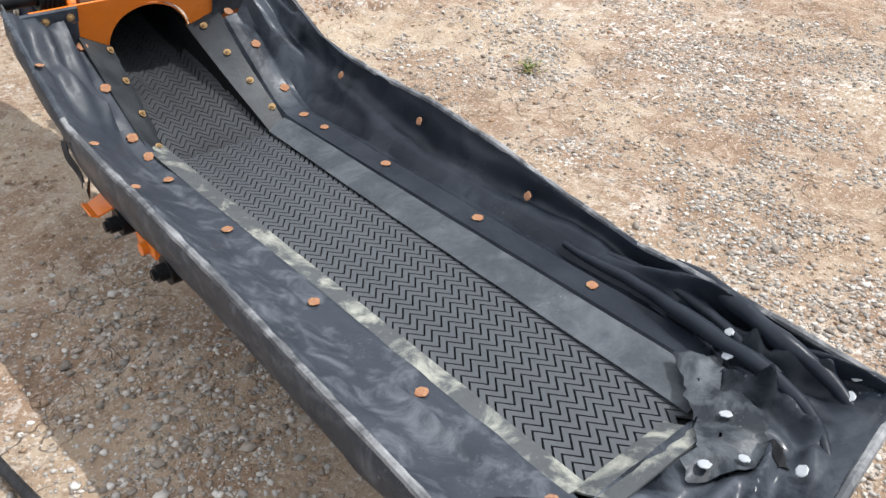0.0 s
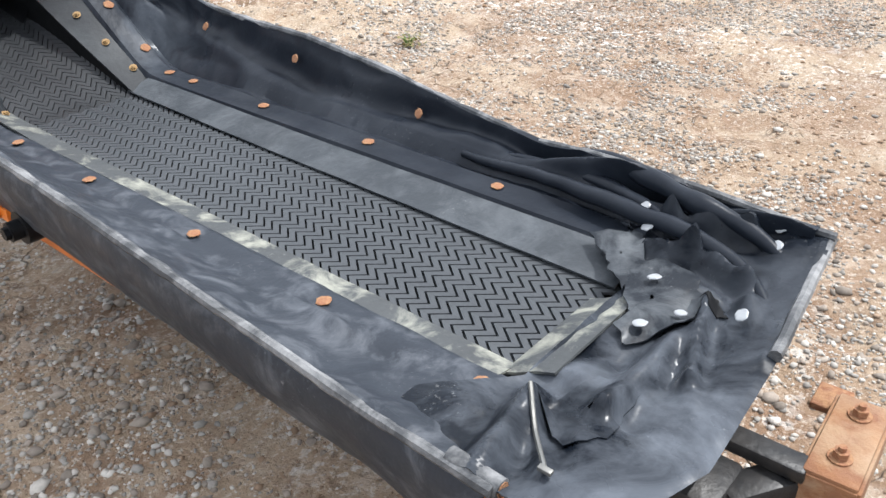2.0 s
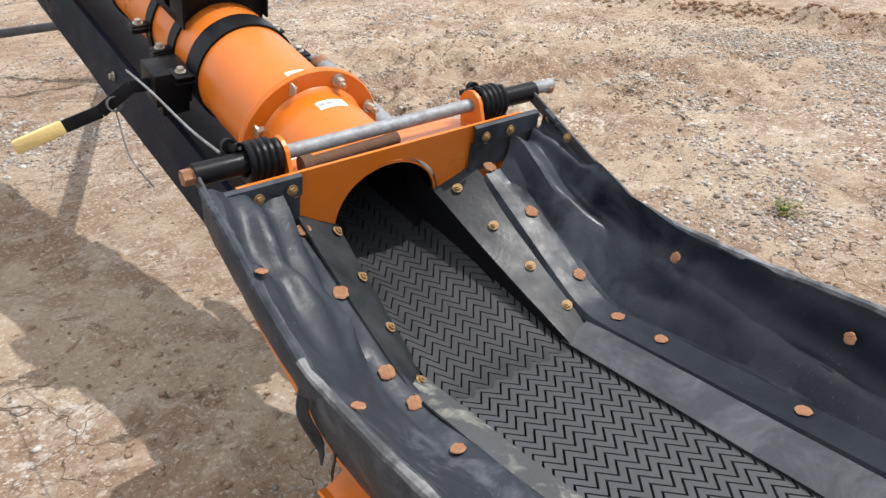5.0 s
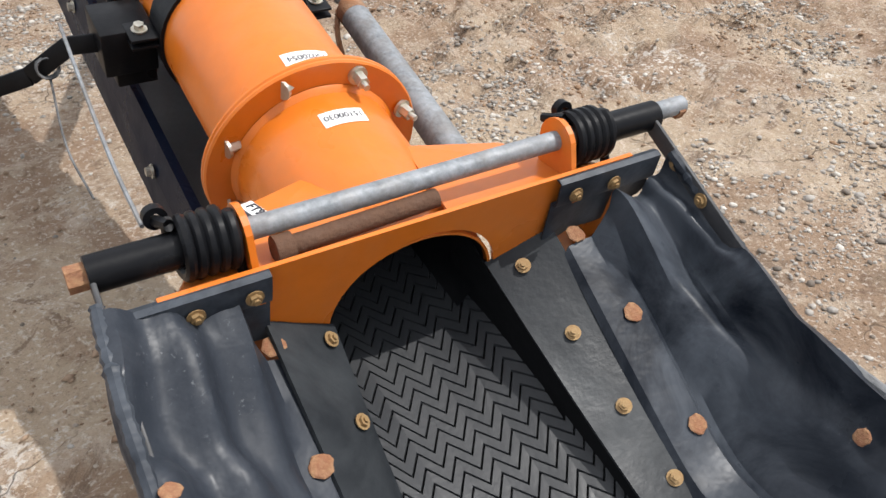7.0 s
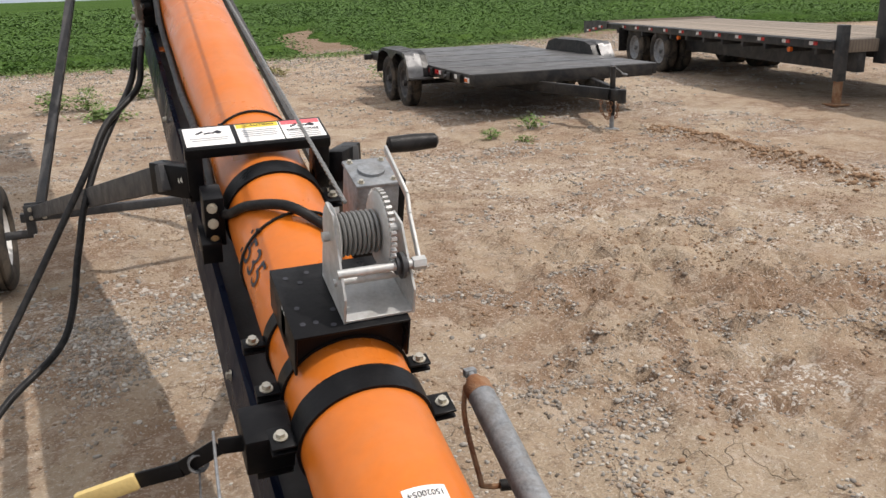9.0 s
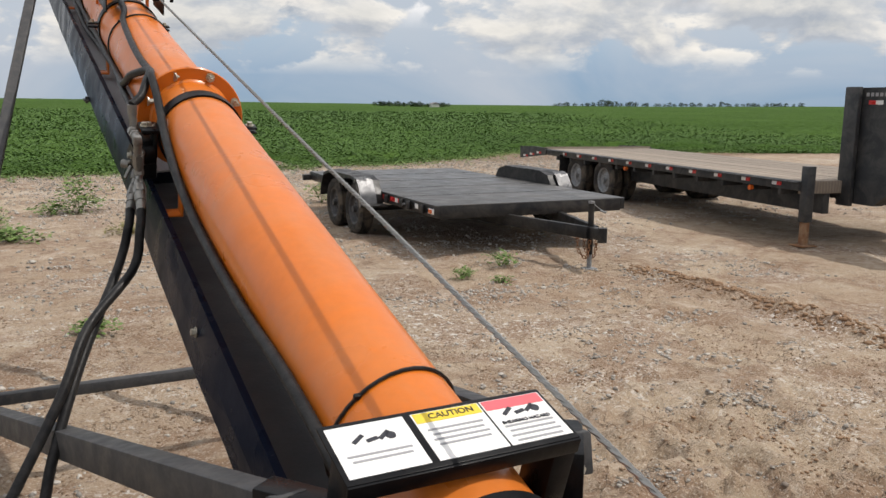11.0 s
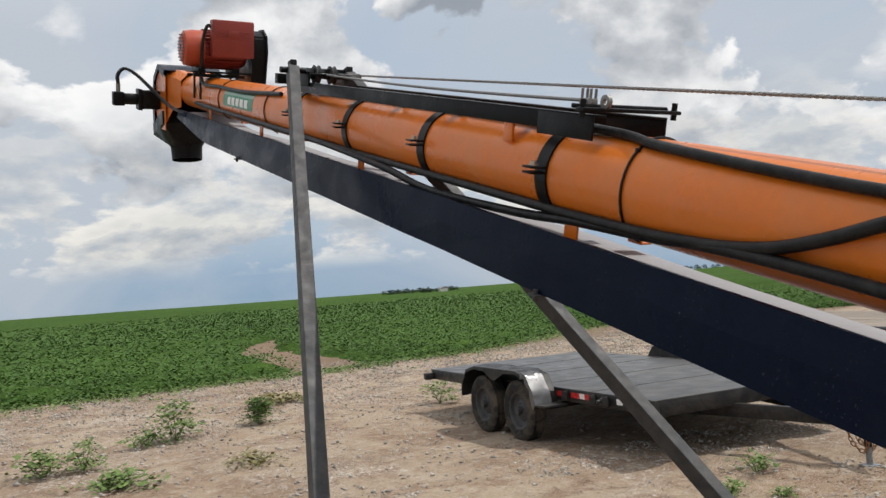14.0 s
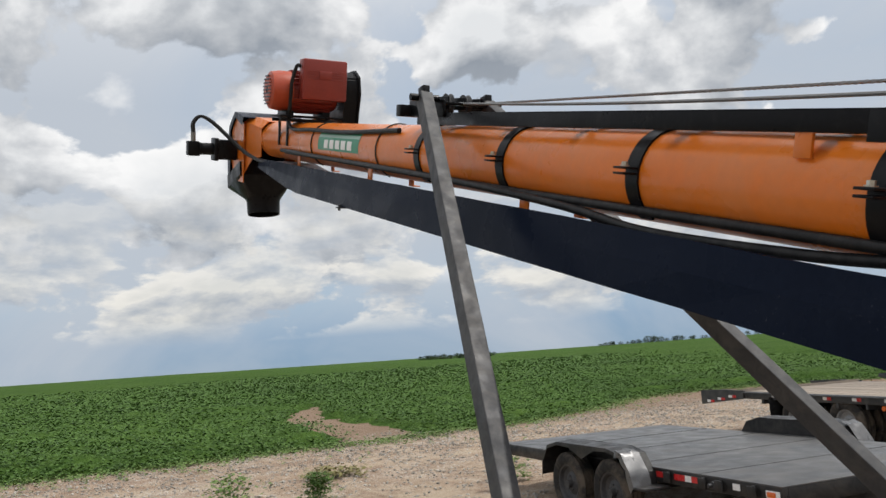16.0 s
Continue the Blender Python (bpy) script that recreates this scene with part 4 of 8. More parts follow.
def far_trees():
    rs = random.Random(9)
    base = Vector((314, 600, 0))
    for k in range(24):
        b = -0.055 + 0.085 * k / 23 + rs.uniform(-0.003, 0.003)
        ang = math.atan2(314, 600) + b - 0.02
        d = 690 + rs.uniform(-25, 40)
        far_tree(math.sin(ang) * d, math.cos(ang) * d, rs.uniform(3.6, 5.6), 200 + k)
    for k in range(46):
        ang = math.atan2(428, 600) + 0.27 * k / 45 + rs.uniform(-0.003, 0.003)
        d = 800 + rs.uniform(-40, 60)
        far_tree(math.sin(ang) * d, math.cos(ang) * d, rs.uniform(4.0, 6.6) * (1.25 if 7 < k < 13 else 0.8), 300 + k)
    h = thing("farmhouse", "small white far-off farm building", "house", pose(310, 598, float(far_land(310.0, 598.0)) + 0.2))
    bm = bmesh.new(); box(bm, (0, 0, 1.1), (7, 5, 2.6), bevel=0.03)
    part("wall", bm, HOUSEWHITE, h)
    bm = bmesh.new(); plate(bm, [(-3.8, 2.3), (3.8, 2.3), (0, 4.0)], 5.6, pose(0, -2.8, 0))
    part("roof", bm, ROOFG, h)


far_trees()


# ---- belt conveyor: frames of the lower and the upper tube ----
TILT1 = 17.5
M1 = pose(0, 0, 0.70, TILT1, 0, 0)
M2 = M1 @ pose(0, 3.2, 0, -1.0, 0, 0.25)
R = 0.127
S2 = 3.2


def upper(s):
    """Distance along the upper tube for a distance s along the whole."""
    return s - S2


conv = thing("belt_conveyor", "orange painted tube grain conveyor with dark navy return pan", "conveyor")
BOLT_FL = hexbolt_mesh("flange_bolt", 0.010, 0.022, ZINC)
BOLT_B = hexbolt_mesh("band_bolt", 0.0088, 0.012, ZINC, stud=False)
BOLT_G = hexbolt_mesh("gold_bolt", 0.0072, 0.006, BRASSY, stud=True)


def bolt_at(me, parent, m, name="bolt", label=""):
    ob = new(name, me)
    ob.parent = parent
    ob.matrix_basis = m
    return tagged(ob, label)


def tube(name, y0, y1, m, r0=R, thick=0.004):
    bm = bmesh.new()
    lathe(bm, [(r0 - thick, y0), (r0, y0), (r0, y1), (r0 - thick, y1), (r0 - thick, y0)], 64)
    return part(name, bm, ORANGE, conv, m=m)


def flange(y, m, two=True):
    bm = bmesh.new()
    lathe(bm, [(R - 0.002, y - 0.007), (0.170, y - 0.007), (0.1725, y - 0.004), (0.1725, y - 0.001), (0.170, y), (R - 0.002, y)], 64)
    lathe(bm, [(R - 0.002, y + 0.001), (0.170, y + 0.001), (0.1725, y + 0.004), (0.1725, y + 0.008), (R - 0.002, y + 0.008)], 64)
    lathe(bm, [(R + 0.007, y - 0.008), (R + 0.004, y - 0.013), (R - 0.001, y - 0.018)], 64)
    fl = part("flange", bm, ORANGE, conv, m=m)
    for k in range(8):
        a = radians(22.5 + 45 * k)
        bolt_at(BOLT_FL, fl, pose(0.152 * math.sin(a), y - 0.007, 0.152 * math.cos(a), 90, 0, k * 17))
    return fl


tube("tube", 0.0, S2, M1)
tube("tube", 0.0, 6.32, M2)
flange(0.0, M1)
flange(0.0, M2)

# transition between the lower flange and the mouth, square at both ends
def inlet():
    bm = bmesh.new()
    rows = []
    for k in range(65):
        a = 2 * math.pi * k / 64
        x, v = R * math.sin(a), R * math.cos(a)
        s_end = -0.310 if v > -0.02 else -0.10
        rows.append([(x * 0.97, s_end, v * 0.97), (x, s_end, v), (x, -0.14, v), (x, 0.0, v), (x * 0.97, 0.0, v * 0.97)])
    sheet(bm, rows)
    return part("inlet_tube", bm, ORANGE, conv, m=M1)


inlet()
# added black sleeve: paints the shade inside the orange tube
bm = bmesh.new()
lathe(bm, [(0.1225, -0.300), (0.1215, -0.2), (0.1215, 1.2)], 48)
part("tube_lining", bm, BLACK, conv, "black sleeve added for the shade inside the tube", m=M1)
for sx in (-1, 1):
    # flat sloping shoulder from the tube down to the plate's top edge
    bm = bmesh.new()
    te = M1.inverted()
    corner = lambda x, y, z: tuple(te @ Vector((x, y, z)))
    far_in, far_out = ((0.080, -0.142), (0.210, -0.190)) if sx > 0 else ((0.050, -0.150), (0.210, -0.190))
    g = [[corner(sx * far_in[0], far_in[1], 0.752), corner(sx * 0.042, -0.334, 0.748)], [corner(sx * far_out[0], far_out[1], 0.745), corner(sx * 0.305, -0.337, 0.746)],
         [corner(sx * (far_out[0] + 0.004), far_out[1] - 0.002, 0.737), corner(sx * 0.312, -0.336, 0.738)], [corner(sx * 0.20, -0.19, 0.60), corner(sx * 0.305, -0.330, 0.60)]]
    sheet(bm, g, 0.005)
    part("shoulder_gusset", bm, ORANGE, conv, m=M1, smooth=False)

# mouth plate with its arched opening
def mouth_plate():
    bm = bmesh.new()
    arch = [(0.006 + 0.124 * math.cos(radians(a)), -0.150 + 0.124 * math.sin(radians(a))) for a in range(0, 181, 9)]
    out = [(0.325, 0.006), (0.325, -0.06), (0.30, -0.17), (0.13, -0.20)] + arch + [(-0.118, -0.20), (-0.29, -0.17), (-0.320, -0.06), (-0.320, 0.004)]
    plate(bm, out, 0.006, pose(0, -0.345, 0.757, TILT1, 0, 0))
    return part("mouth_plate", bm, ORANGE, conv, smooth=False)


mouth_plate()

# tie bands, clamp bands
def band(s, m, w=0.05, thick=0.006, ears=True, a0=-150, a1=150):
    bm = bmesh.new()
    arc_strap(bm, R + 0.001, s - w / 2, s + w / 2, a0, a1, thick)
    b = part("clamp_band", bm, BLACK, conv, m=m)
    if ears:
        for sx in (-1, 1):
            bm = bmesh.new()
            box(bm, (sx * (R + 0.028), s, 0.021), (0.046, w * 0.9, 0.006), bevel=0.002)
            box(bm, (sx * (R + 0.028), s, 0.006), (0.046, w * 0.9, 0.006), bevel=0.002)
            part("ear", bm, BLACK, b)
            bolt_at(BOLT_B, b, pose(sx * (R + 0.030), s, 0.025, 0, 0, 13))
    return b


band(0.345, M1, 0.06); band(0.475, M1, 0.035); band(0.62, M1, 0.035); band(1.16, M1, 0.06)
for s in (3.05,):
    band(s, M1, 0.05)
for s in (4.53, 5.26, 5.98, 6.69):
    band(upper(s), M2, 0.05)


def cable_tie(s, m, w=0.005, tilt=8.0):
    bm = bmesh.new()
    pts = []
    for k in range(33):
        a = radians(-160 + 320 * k / 32)
        pts.append(Vector(((R + 0.004) * math.sin(a), s + 0.02 * math.sin(a) * tilt / 8, (R + 0.004) * math.cos(a))))
    sweep(bm, pts, 0.0035, 6)
    box(bm, pts[12], (0.012, 0.010, 0.010), bevel=0.002)
    part("cable_tie", bm, HOSE, conv, m=m)


for s in (0.93, 1.50):
    cable_tie(s, M1)
for s in (3.33, 4.22, 7.19, 8.25):
    cable_tie(upper(s), M2)


# return pan under the tube
def pan(y0, y1, m, end=False):
    n = max(6, int((y1 - y0) / 0.25))
    rnd = random.Random(5)
    bm = bmesh.new()
    rows = []
    for k in range(n + 1):
        y = y0 + (y1 - y0) * k / n
        j = lambda: rnd.uniform(-0.0025, 0.0025)
        fl = 0.10 * max(0.0, (y - (y1 - 0.9)) / 0.9) if end else 0.0
        b = -0.295 + fl
        rows.append([(-0.155, y, -0.137), (-0.172, y, -0.135 + j()), (-0.186 + j(), y, -0.21 + fl / 2), (-0.192 + j(), y, b), (-0.06, y, b - 0.012 + j()),
                     (0.06, y, b - 0.012 + j()), (0.192 + j(), y, b), (0.190 + j(), y, b + 0.03), (0.188, y, b + 0.055 + j()), (0.176, y, b + 0.056)])
    sheet(bm, rows, 0.003)
    p = part("return_pan", bm, NAVY, conv, "dark navy sheet-metal return pan", m=m, smooth=False)
    return p


pan_low = pan(0.02, S2, M1)
pan_high = pan(0.0, 6.10, M2, True)
for s, v in ((0.25, -0.2), (0.78, -0.2), (1.5, -0.2), (2.2, -0.2)):
    bolt_at(BOLT_B, pan_low, aim((-0.187, s, -0.20), (-1, 0, 0.1)))
for s in (4.41, 7.46):
    bm = bmesh.new()
    box(bm, (-0.19, upper(s), -0.30), (0.05, 0.035, 0.006), bevel=0.001)
    rod(bm, (-0.20, upper(s), -0.315), (-0.20, upper(s), -0.285), 0.007, 6)
    part("pan_clip", bm, STEEL, pan_high, "")
# orange hangers between tube and pan
for s in (2.81,):
    for sx in (-1, 1):
        bm = bmesh.new()
        box(bm, (sx * 0.105, s, -0.125), (0.007, 0.05, 0.085), bevel=0.002)
        box(bm, (sx * 0.125, s, -0.165), (0.045, 0.05, 0.006), bevel=0.002)
        part("hanger", bm, ORANGE, conv, m=M1)
for s in (4.40, 5.83, 7.28, 8.54):
    for sx in (-1, 1):
        bm = bmesh.new()
        box(bm, (sx * 0.110, upper(s), -0.128), (0.007, 0.055, 0.09), bevel=0.002)
        box(bm, (sx * 0.128, upper(s), -0.17), (0.04, 0.055, 0.006), bevel=0.002)
        part("hanger", bm, ORANGE, conv, m=M2)
# the return run of the belt, seen between tube and pan
bm = bmesh.new()
box(bm, (0, 1.6, -0.235), (0.30, 3.2, 0.008), bevel=0.002)
part("return_belt", bm, RUBBER, conv, m=M1)
bm = bmesh.new()
rows = []
for k in range(61):
    y = 0.02 + 5.95 * k / 60
    sag = -0.012 * abs(math.sin(y * math.pi / 1.46))
    rows.append([(x, y, -0.196 + sag - 0.25 * x * x + 0.06 * max(0.0, (y - 5.2) / 0.9)) for x in (-0.15, -0.075, 0.0, 0.075, 0.15)])
sheet(bm, rows, 0.006)
part("return_belt", bm, FABRIC, conv, "pale grey return run of the belt", m=M2)

# stencilled model number on the tube, small part labels
def curved_label(s0, s1, a0, a1, mat, parent, m, lift=0.001, name="label_plate", label=""):
    bm = bmesh.new()
    g = []
    for k in range(9):
        a = radians(a0 + (a1 - a0) * k / 8)
        g.append([((R + lift) * math.sin(a), s0, (R + lift) * math.cos(a)), ((R + lift) * math.sin(a), s1, (R + lift) * math.cos(a))])
    sheet(bm, g, 0.0006)
    return part(name, bm, mat, parent, label, m)


def curved_text(body, size, mat, s, ang, m, rot=0.0, name="lettering", lift=0.0022):
    """Lettering wrapped round the tube; its middle at s and the angle ang."""
    ob = lettering(name, body, size, mat, conv, m, extrude=0.0)
    c, sn = math.cos(radians(rot)), math.sin(radians(rot))
    for v in ob.data.vertices:
        x, y = v.co.x * c - v.co.y * sn, v.co.x * sn + v.co.y * c
        a = radians(ang) + x / (R + lift)
        v.co = Vector(((R + lift) * math.sin(a), s + y, (R + lift) * math.cos(a)))
    return ob


curved_label(-0.084, -0.055, -11, 19, WHITE, conv, M1, label="white printed part label")
curved_text("15100030", 0.015, INK, -0.068, 4, M1, 180)
curved_label(0.055, 0.085, -10, 24, WHITE, conv, M1, label="white printed part label")
curved_text("15020054", 0.016, INK, 0.07, 7, M1, 180)
curved_text("1535", 0.095, INK, 0.87, -62, M1, -90)
bm = bmesh.new()
DEC = Matrix.Translation((-0.176, -0.212, 0.7462)) @ Matrix.Rotation(radians(-78), 4, "Z")
box(bm, (0, 0, 0.003), (0.062, 0.050, 0.002), bevel=0.0)
dec = part("warning_decal", bm, WHITE, conv, "white and black printed decal", m=DEC)
lettering("lettering", "FT935", 0.0185, INK, conv, DEC @ pose(0.001, 0.0165, 0.0048, 0, 0, 0))
for k in range(3):
    bm = bmesh.new()
    box(bm, (-0.004 + 0.004 * k, 0.001 - 0.010 * k, 0.0045), (0.040 - 0.01 * k, 0.008, 0.002))
    part("print_bar", bm, INK, conv, m=DEC)


# ---- head: transition box, hood, spout, hydraulic drive ----
head = thing("discharge_head", "orange head box with dark hood and round black spout", "discharge head", M2 @ pose(0, 6.28, 0))
bm = bmesh.new()
g = []
for y, hw, top, bot in ((0.0, 0.127, 0.127, -0.127), (0.12, 0.165, 0.15, -0.15), (0.24, 0.20, 0.16, -0.27)):
    g.append((y, hw, top, bot))
rows = []
for y, hw, top, bot in g:
    cut = 0.05
    rows.append([(-hw, y, bot), (-hw, y, 0), (-hw, y, top - cut), (-hw + cut, y, top), (hw - cut, y, top), (hw, y, top - cut), (hw, y, 0), (hw, y, bot)])
sheet(bm, rows, 0.006)
part("transition_cone", bm, ORANGE, head, smooth=False)
for sx in (-1, 1):
    bm = bmesh.new()
    plate(bm, [(0.20, 0.10), (0.46, 0.16), (0.62, 0.05), (0.62, -0.20), (0.50, -0.33), (0.20, -0.33)], 0.006)
    bmesh.ops.transform(bm, matrix=Matrix(((0, 1, 0, sx * 0.21), (1, 0, 0, 0), (0, 0, 1, 0), (0, 0, 0, 1))), verts=bm.verts)
    sp = part("side_plate", bm, ORANGE, head, smooth=False)
    for y, z in ((0.26, -0.28), (0.30, -0.20), (0.52, -0.1), (0.55, 0.0)):
        bolt_at(BOLT_G, sp, aim((sx * 0.215, y, z), (sx, 0, 0)))
HINV = (M2 @ pose(0, 6.28, 0)).inverted()
bm = bmesh.new()
rows = []
for y, z in ((0.16, 0.150), (0.30, 0.180), (0.46, 0.190), (0.66, 0.08), (0.72, -0.12), (0.68, -0.30)):
    rows.append([(-0.225, y, z - 0.0), (0.225, y, z)])
sheet(bm, rows, 0.005)
for sx in (-1, 1):
    ring = [(0.16, 0.150), (0.30, 0.180), (0.46, 0.190), (0.66, 0.08), (0.72, -0.12), (0.68, -0.30), (0.60, -0.30), (0.62, 0.04), (0.45, 0.15), (0.20, 0.09)]
    a = [bm.verts.new((sx * 0.226, y, z)) for y, z in ring]
    bm.faces.new(a)
part("hood", bm, NAVY, head, "dark sheet-metal hood", smooth=False)
# square-to-round spout hangs plumb
spout_c = (M2 @ pose(0, 6.28, 0)) @ Vector((0, 0.48, -0.30))
bm = bmesh.new()
rows = []
for dz, hx, hy, q in ((0.06, 0.222, 0.24, 0.02), (-0.04, 0.222, 0.24, 0.02), (-0.17, 0.14, 0.14, 1.0), (-0.19, 0.128, 0.128, 1.0), (-0.30, 0.122, 0.122, 1.0)):
    ring = []
    for k in range(32):
        a = 2 * math.pi * k / 32
        c, s = math.cos(a), math.sin(a)
        f = 1.0 if q == 1.0 else 1 / max(abs(c), abs(s))
        ring.append((hx * c * f, hy * s * f, dz))
    rows.append(ring + [ring[0]])
sheet(bm, rows, 0.004)
part("spout", bm, BLACK, head, "round black plastic spout", m=HINV @ Matrix.Translation(spout_c))
# hydraulic motor and gearbox on the left
bm = bmesh.new()
box(bm, (-0.29, 0.46, -0.10), (0.15, 0.15, 0.15), bevel=0.012)
box(bm, (-0.37, 0.46, -0.10), (0.03, 0.17, 0.17), bevel=0.006)
part("gearbox", bm, BLACK, head)
bm = bmesh.new()
rod(bm, (-0.38, 0.46, -0.10), (-0.50, 0.46, -0.10), 0.045, 20)
box(bm, (-0.53, 0.46, -0.10), (0.09, 0.10, 0.11), bevel=0.01)
part("hydraulic_motor", bm, BLACK, head)
bm = bmesh.new()
for dy in (-0.025, 0.03):
    rod(bm, (-0.53, 0.46 + dy, -0.05), (-0.53, 0.46 + dy, 0.02), 0.014, 10)
part("port_fitting", bm, GREY_FIT, head)
for dy, dx in ((-0.025, 0.0), (0.03, -0.012)):
    bm = bmesh.new()
    pts = smooth_path([(-0.53, 0.46 + dy, 0.02), (-0.53, 0.46 + dy, 0.09), (-0.48, 0.45 + dy, 0.14), (-0.40, 0.40 + dy, 0.10), (-0.29, 0.25 + dy, -0.02), (-0.22, 0.05 + dy, -0.11), (-0.17, -0.3, -0.155), (-0.15, -0.9 + dx, -0.16)], 8)
    sweep(bm, pts, 0.012, 8)
    part("drive_hose", bm, HOSE, head)
# green maker's plate on the tube's side, its mark drawn as plain bars
curved_label(upper(7.42), upper(8.10), -102, -56, GREEN_D, conv, M2, 0.0012, "maker_plate", "green and white maker's decal")
curved_label(upper(7.42), upper(8.10), -70, -62, GREEN_L, conv, M2, 0.0018, "maker_stripe")
curved_label(upper(7.42), upper(8.10), -56, -50, INK, conv, M2, 0.0018, "maker_stripe")
for k in range(5):
    curved_label(upper(7.52 + 0.098 * k), upper(7.59 + 0.098 * k), -97, -76, WHITE, conv, M2, 0.0026, "maker_bar")

# ---- electric motor on the head, lying across the tube ----
motor = thing("electric_motor", "red electric motor with square terminal box on a bracket", "motor", M2 @ pose(0, upper(8.86), R))
bm = bmesh.new()
for y in (-0.10, 0.10):
    box(bm, (0, y, 0.012), (0.36, 0.03, 0.02), bevel=0.003)
    for sx in (-1, 1):
        box(bm, (sx * 0.13, y, -0.07), (0.012, 0.03, 0.17), bevel=0.002)
box(bm, (0.02, 0.0, 0.036), (0.42, 0.27, 0.012), bevel=0.003)
for x in (-0.12, 0.12):
    rod(bm, (x, -0.17, 0.03), (x, 0.17, 0.03), 0.008, 8)
    box(bm, (x, 0.0, 0.055), (0.05, 0.22, 0.03), bevel=0.004)
part("bracket", bm, BLACK, motor)
AXM = Matrix.Translation((0, 0, 0.195)) @ Matrix.Rotation(radians(90), 4, "Z")
bm = bmesh.new()
lathe(bm, [(0.02, 0.245), (0.085, 0.245), (0.118, 0.225), (0.128, 0.17), (0.128, 0.10)], 40, AXM)
part("fan_cowl", bm, REDORANGE, motor, "orange-red fan cowl")
bm = bmesh.new()
lathe(bm, [(0.122, 0.10), (0.122, -0.17), (0.105, -0.20), (0.02, -0.20)], 40, AXM)
part("housing", bm, RED, motor)
for k in range(26):
    a = 2 * math.pi * k / 26
    bm = bmesh.new()
    box(bm, (0, 0, 0), (0.26, 0.004, 0.020), Matrix.Translation((0.03, 0.128 * math.sin(a), 0.195 + 0.128 * math.cos(a))) @ Matrix.Rotation(-a, 4, "X"))
    part("cooling_fin", bm, RED, motor)
bm = bmesh.new()
for k in range(9):
    w = math.sqrt(max(0.0, 0.10 ** 2 - (0.022 * (k - 4)) ** 2)) * 2
    box(bm, (-0.246, 0, 0.195 + 0.022 * (k - 4)), (0.004, w, 0.008))
part("fan_grille", bm, BLACK, motor)
bm = bmesh.new()
box(bm, (0.075, -0.165, 0.27), (0.29, 0.10, 0.255), bevel=0.012)
tb = part("terminal_box", bm, RED, motor, "dark red terminal box")
bm = bmesh.new()
for k in range(4):
    box(bm, (0.075, -0.2165, 0.275 + 0.016 * k), (0.24, 0.005, 0.004), bevel=0.001)
box(bm, (0.075, -0.2165, 0.30), (0.08, 0.007, 0.05), bevel=0.002)
part("embossed_ribs", bm, RED, tb)
bm = bmesh.new()
prof = [(-0.11, -0.02), (-0.155, 0.20), (-0.13, 0.30), (-0.05, 0.345), (0.05, 0.34), (0.11, 0.28), (0.15, 0.12), (0.42, -0.10), (0.40, -0.20), (0.10, -0.14)]
plate(bm, prof, 0.11, Matrix(((0, 1, 0, 0.225), (1, 0, 0, 0), (0, 0, 1, 0.0), (0, 0, 0, 1))))
bmesh.ops.bevel(bm, geom=list(bm.edges), offset=0.014, segments=2, affect="EDGES")
part("belt_guard", bm, BLACK, motor, "black belt guard")
bm = bmesh.new()
sweep(bm, smooth_path([(-0.075, -0.17, 0.35), (-0.10, -0.17, 0.345), (-0.125, -0.16, 0.25), (-0.128, -0.14, 0.10), (-0.125, -0.10, 0.02), (-0.125, -0.2, -0.045), (-0.122, -0.6, -0.045), (-0.118, -1.2, -0.05), (-0.10, -1.9, -0.03)], 8), 0.012, 8)
part("power_cable", bm, HOSE, motor)


# ---- hopper ----
hop = thing("conveyor_hopper", "low black vinyl grain hopper with chevron belt, torn at its end", "hopper")


def lerp_table(table, y):
    """Values between the rows (y, a, b, ...) of a table that falls in y."""
    if y >= table[0][0]:
        return table[0][1:]
    for p, q in zip(table, table[1:]):
        if p[0] >= y >= q[0]:
            t = (p[0] - y) / (p[0] - q[0])
            return tuple(a + (b - a) * t for a, b in zip(p[1:], q[1:]))
    return table[-1][1:]


def floor_z(y, side=1):
    """Height of the side strips: level, then rising to the mouth, a little earlier on the one side."""
    k = 0.025
    d = 0.74 * (y + 0.642) if side > 0 else 0.62 * (y + 0.69)
    return 0.42 + 0.5 * (d + math.sqrt(d * d + k * k)) - 0.004


RIM_R = [(-0.36, 0.375, 0.755), (-0.47, 0.398, 0.672), (-0.60, 0.402, 0.600), (-0.72, 0.405, 0.583), (-1.10, 0.402, 0.572), (-1.35, 0.395, 0.550), (-1.60, 0.388, 0.512),
         (-1.80, 0.375, 0.492), (-2.0, 0.350, 0.512), (-2.15, 0.362, 0.500), (-2.39, 0.380, 0.476)]
RIM_L = [(-0.33, 0.368, 0.775), (-0.45, 0.378, 0.735), (-0.56, 0.378, 0.655), (-0.68, 0.376, 0.580), (-0.87, 0.375, 0.562), (-1.10, 0.375, 0.556), (-1.40, 0.374, 0.535), (-1.65, 0.374, 0.512),
         (-1.90, 0.374, 0.488), (-2.07, 0.374, 0.474), (-2.27, 0.378, 0.470)]


def crease(x, y, z, amp):
    """Soft folds of heavy vinyl."""
    p = Vector((x * 5.0, y * 4.2, z * 5.0))
    a = noise.noise(p) + 0.5 * noise.noise(p * 2.3 + Vector((3, 1, 7))) + 0.22 * noise.noise(p * 5.1)
    q = Vector((x * 3 + y * 6, y * 1.7, z * 9))
    return amp * (a + 0.7 * (0.5 - abs(noise.noise(q))))


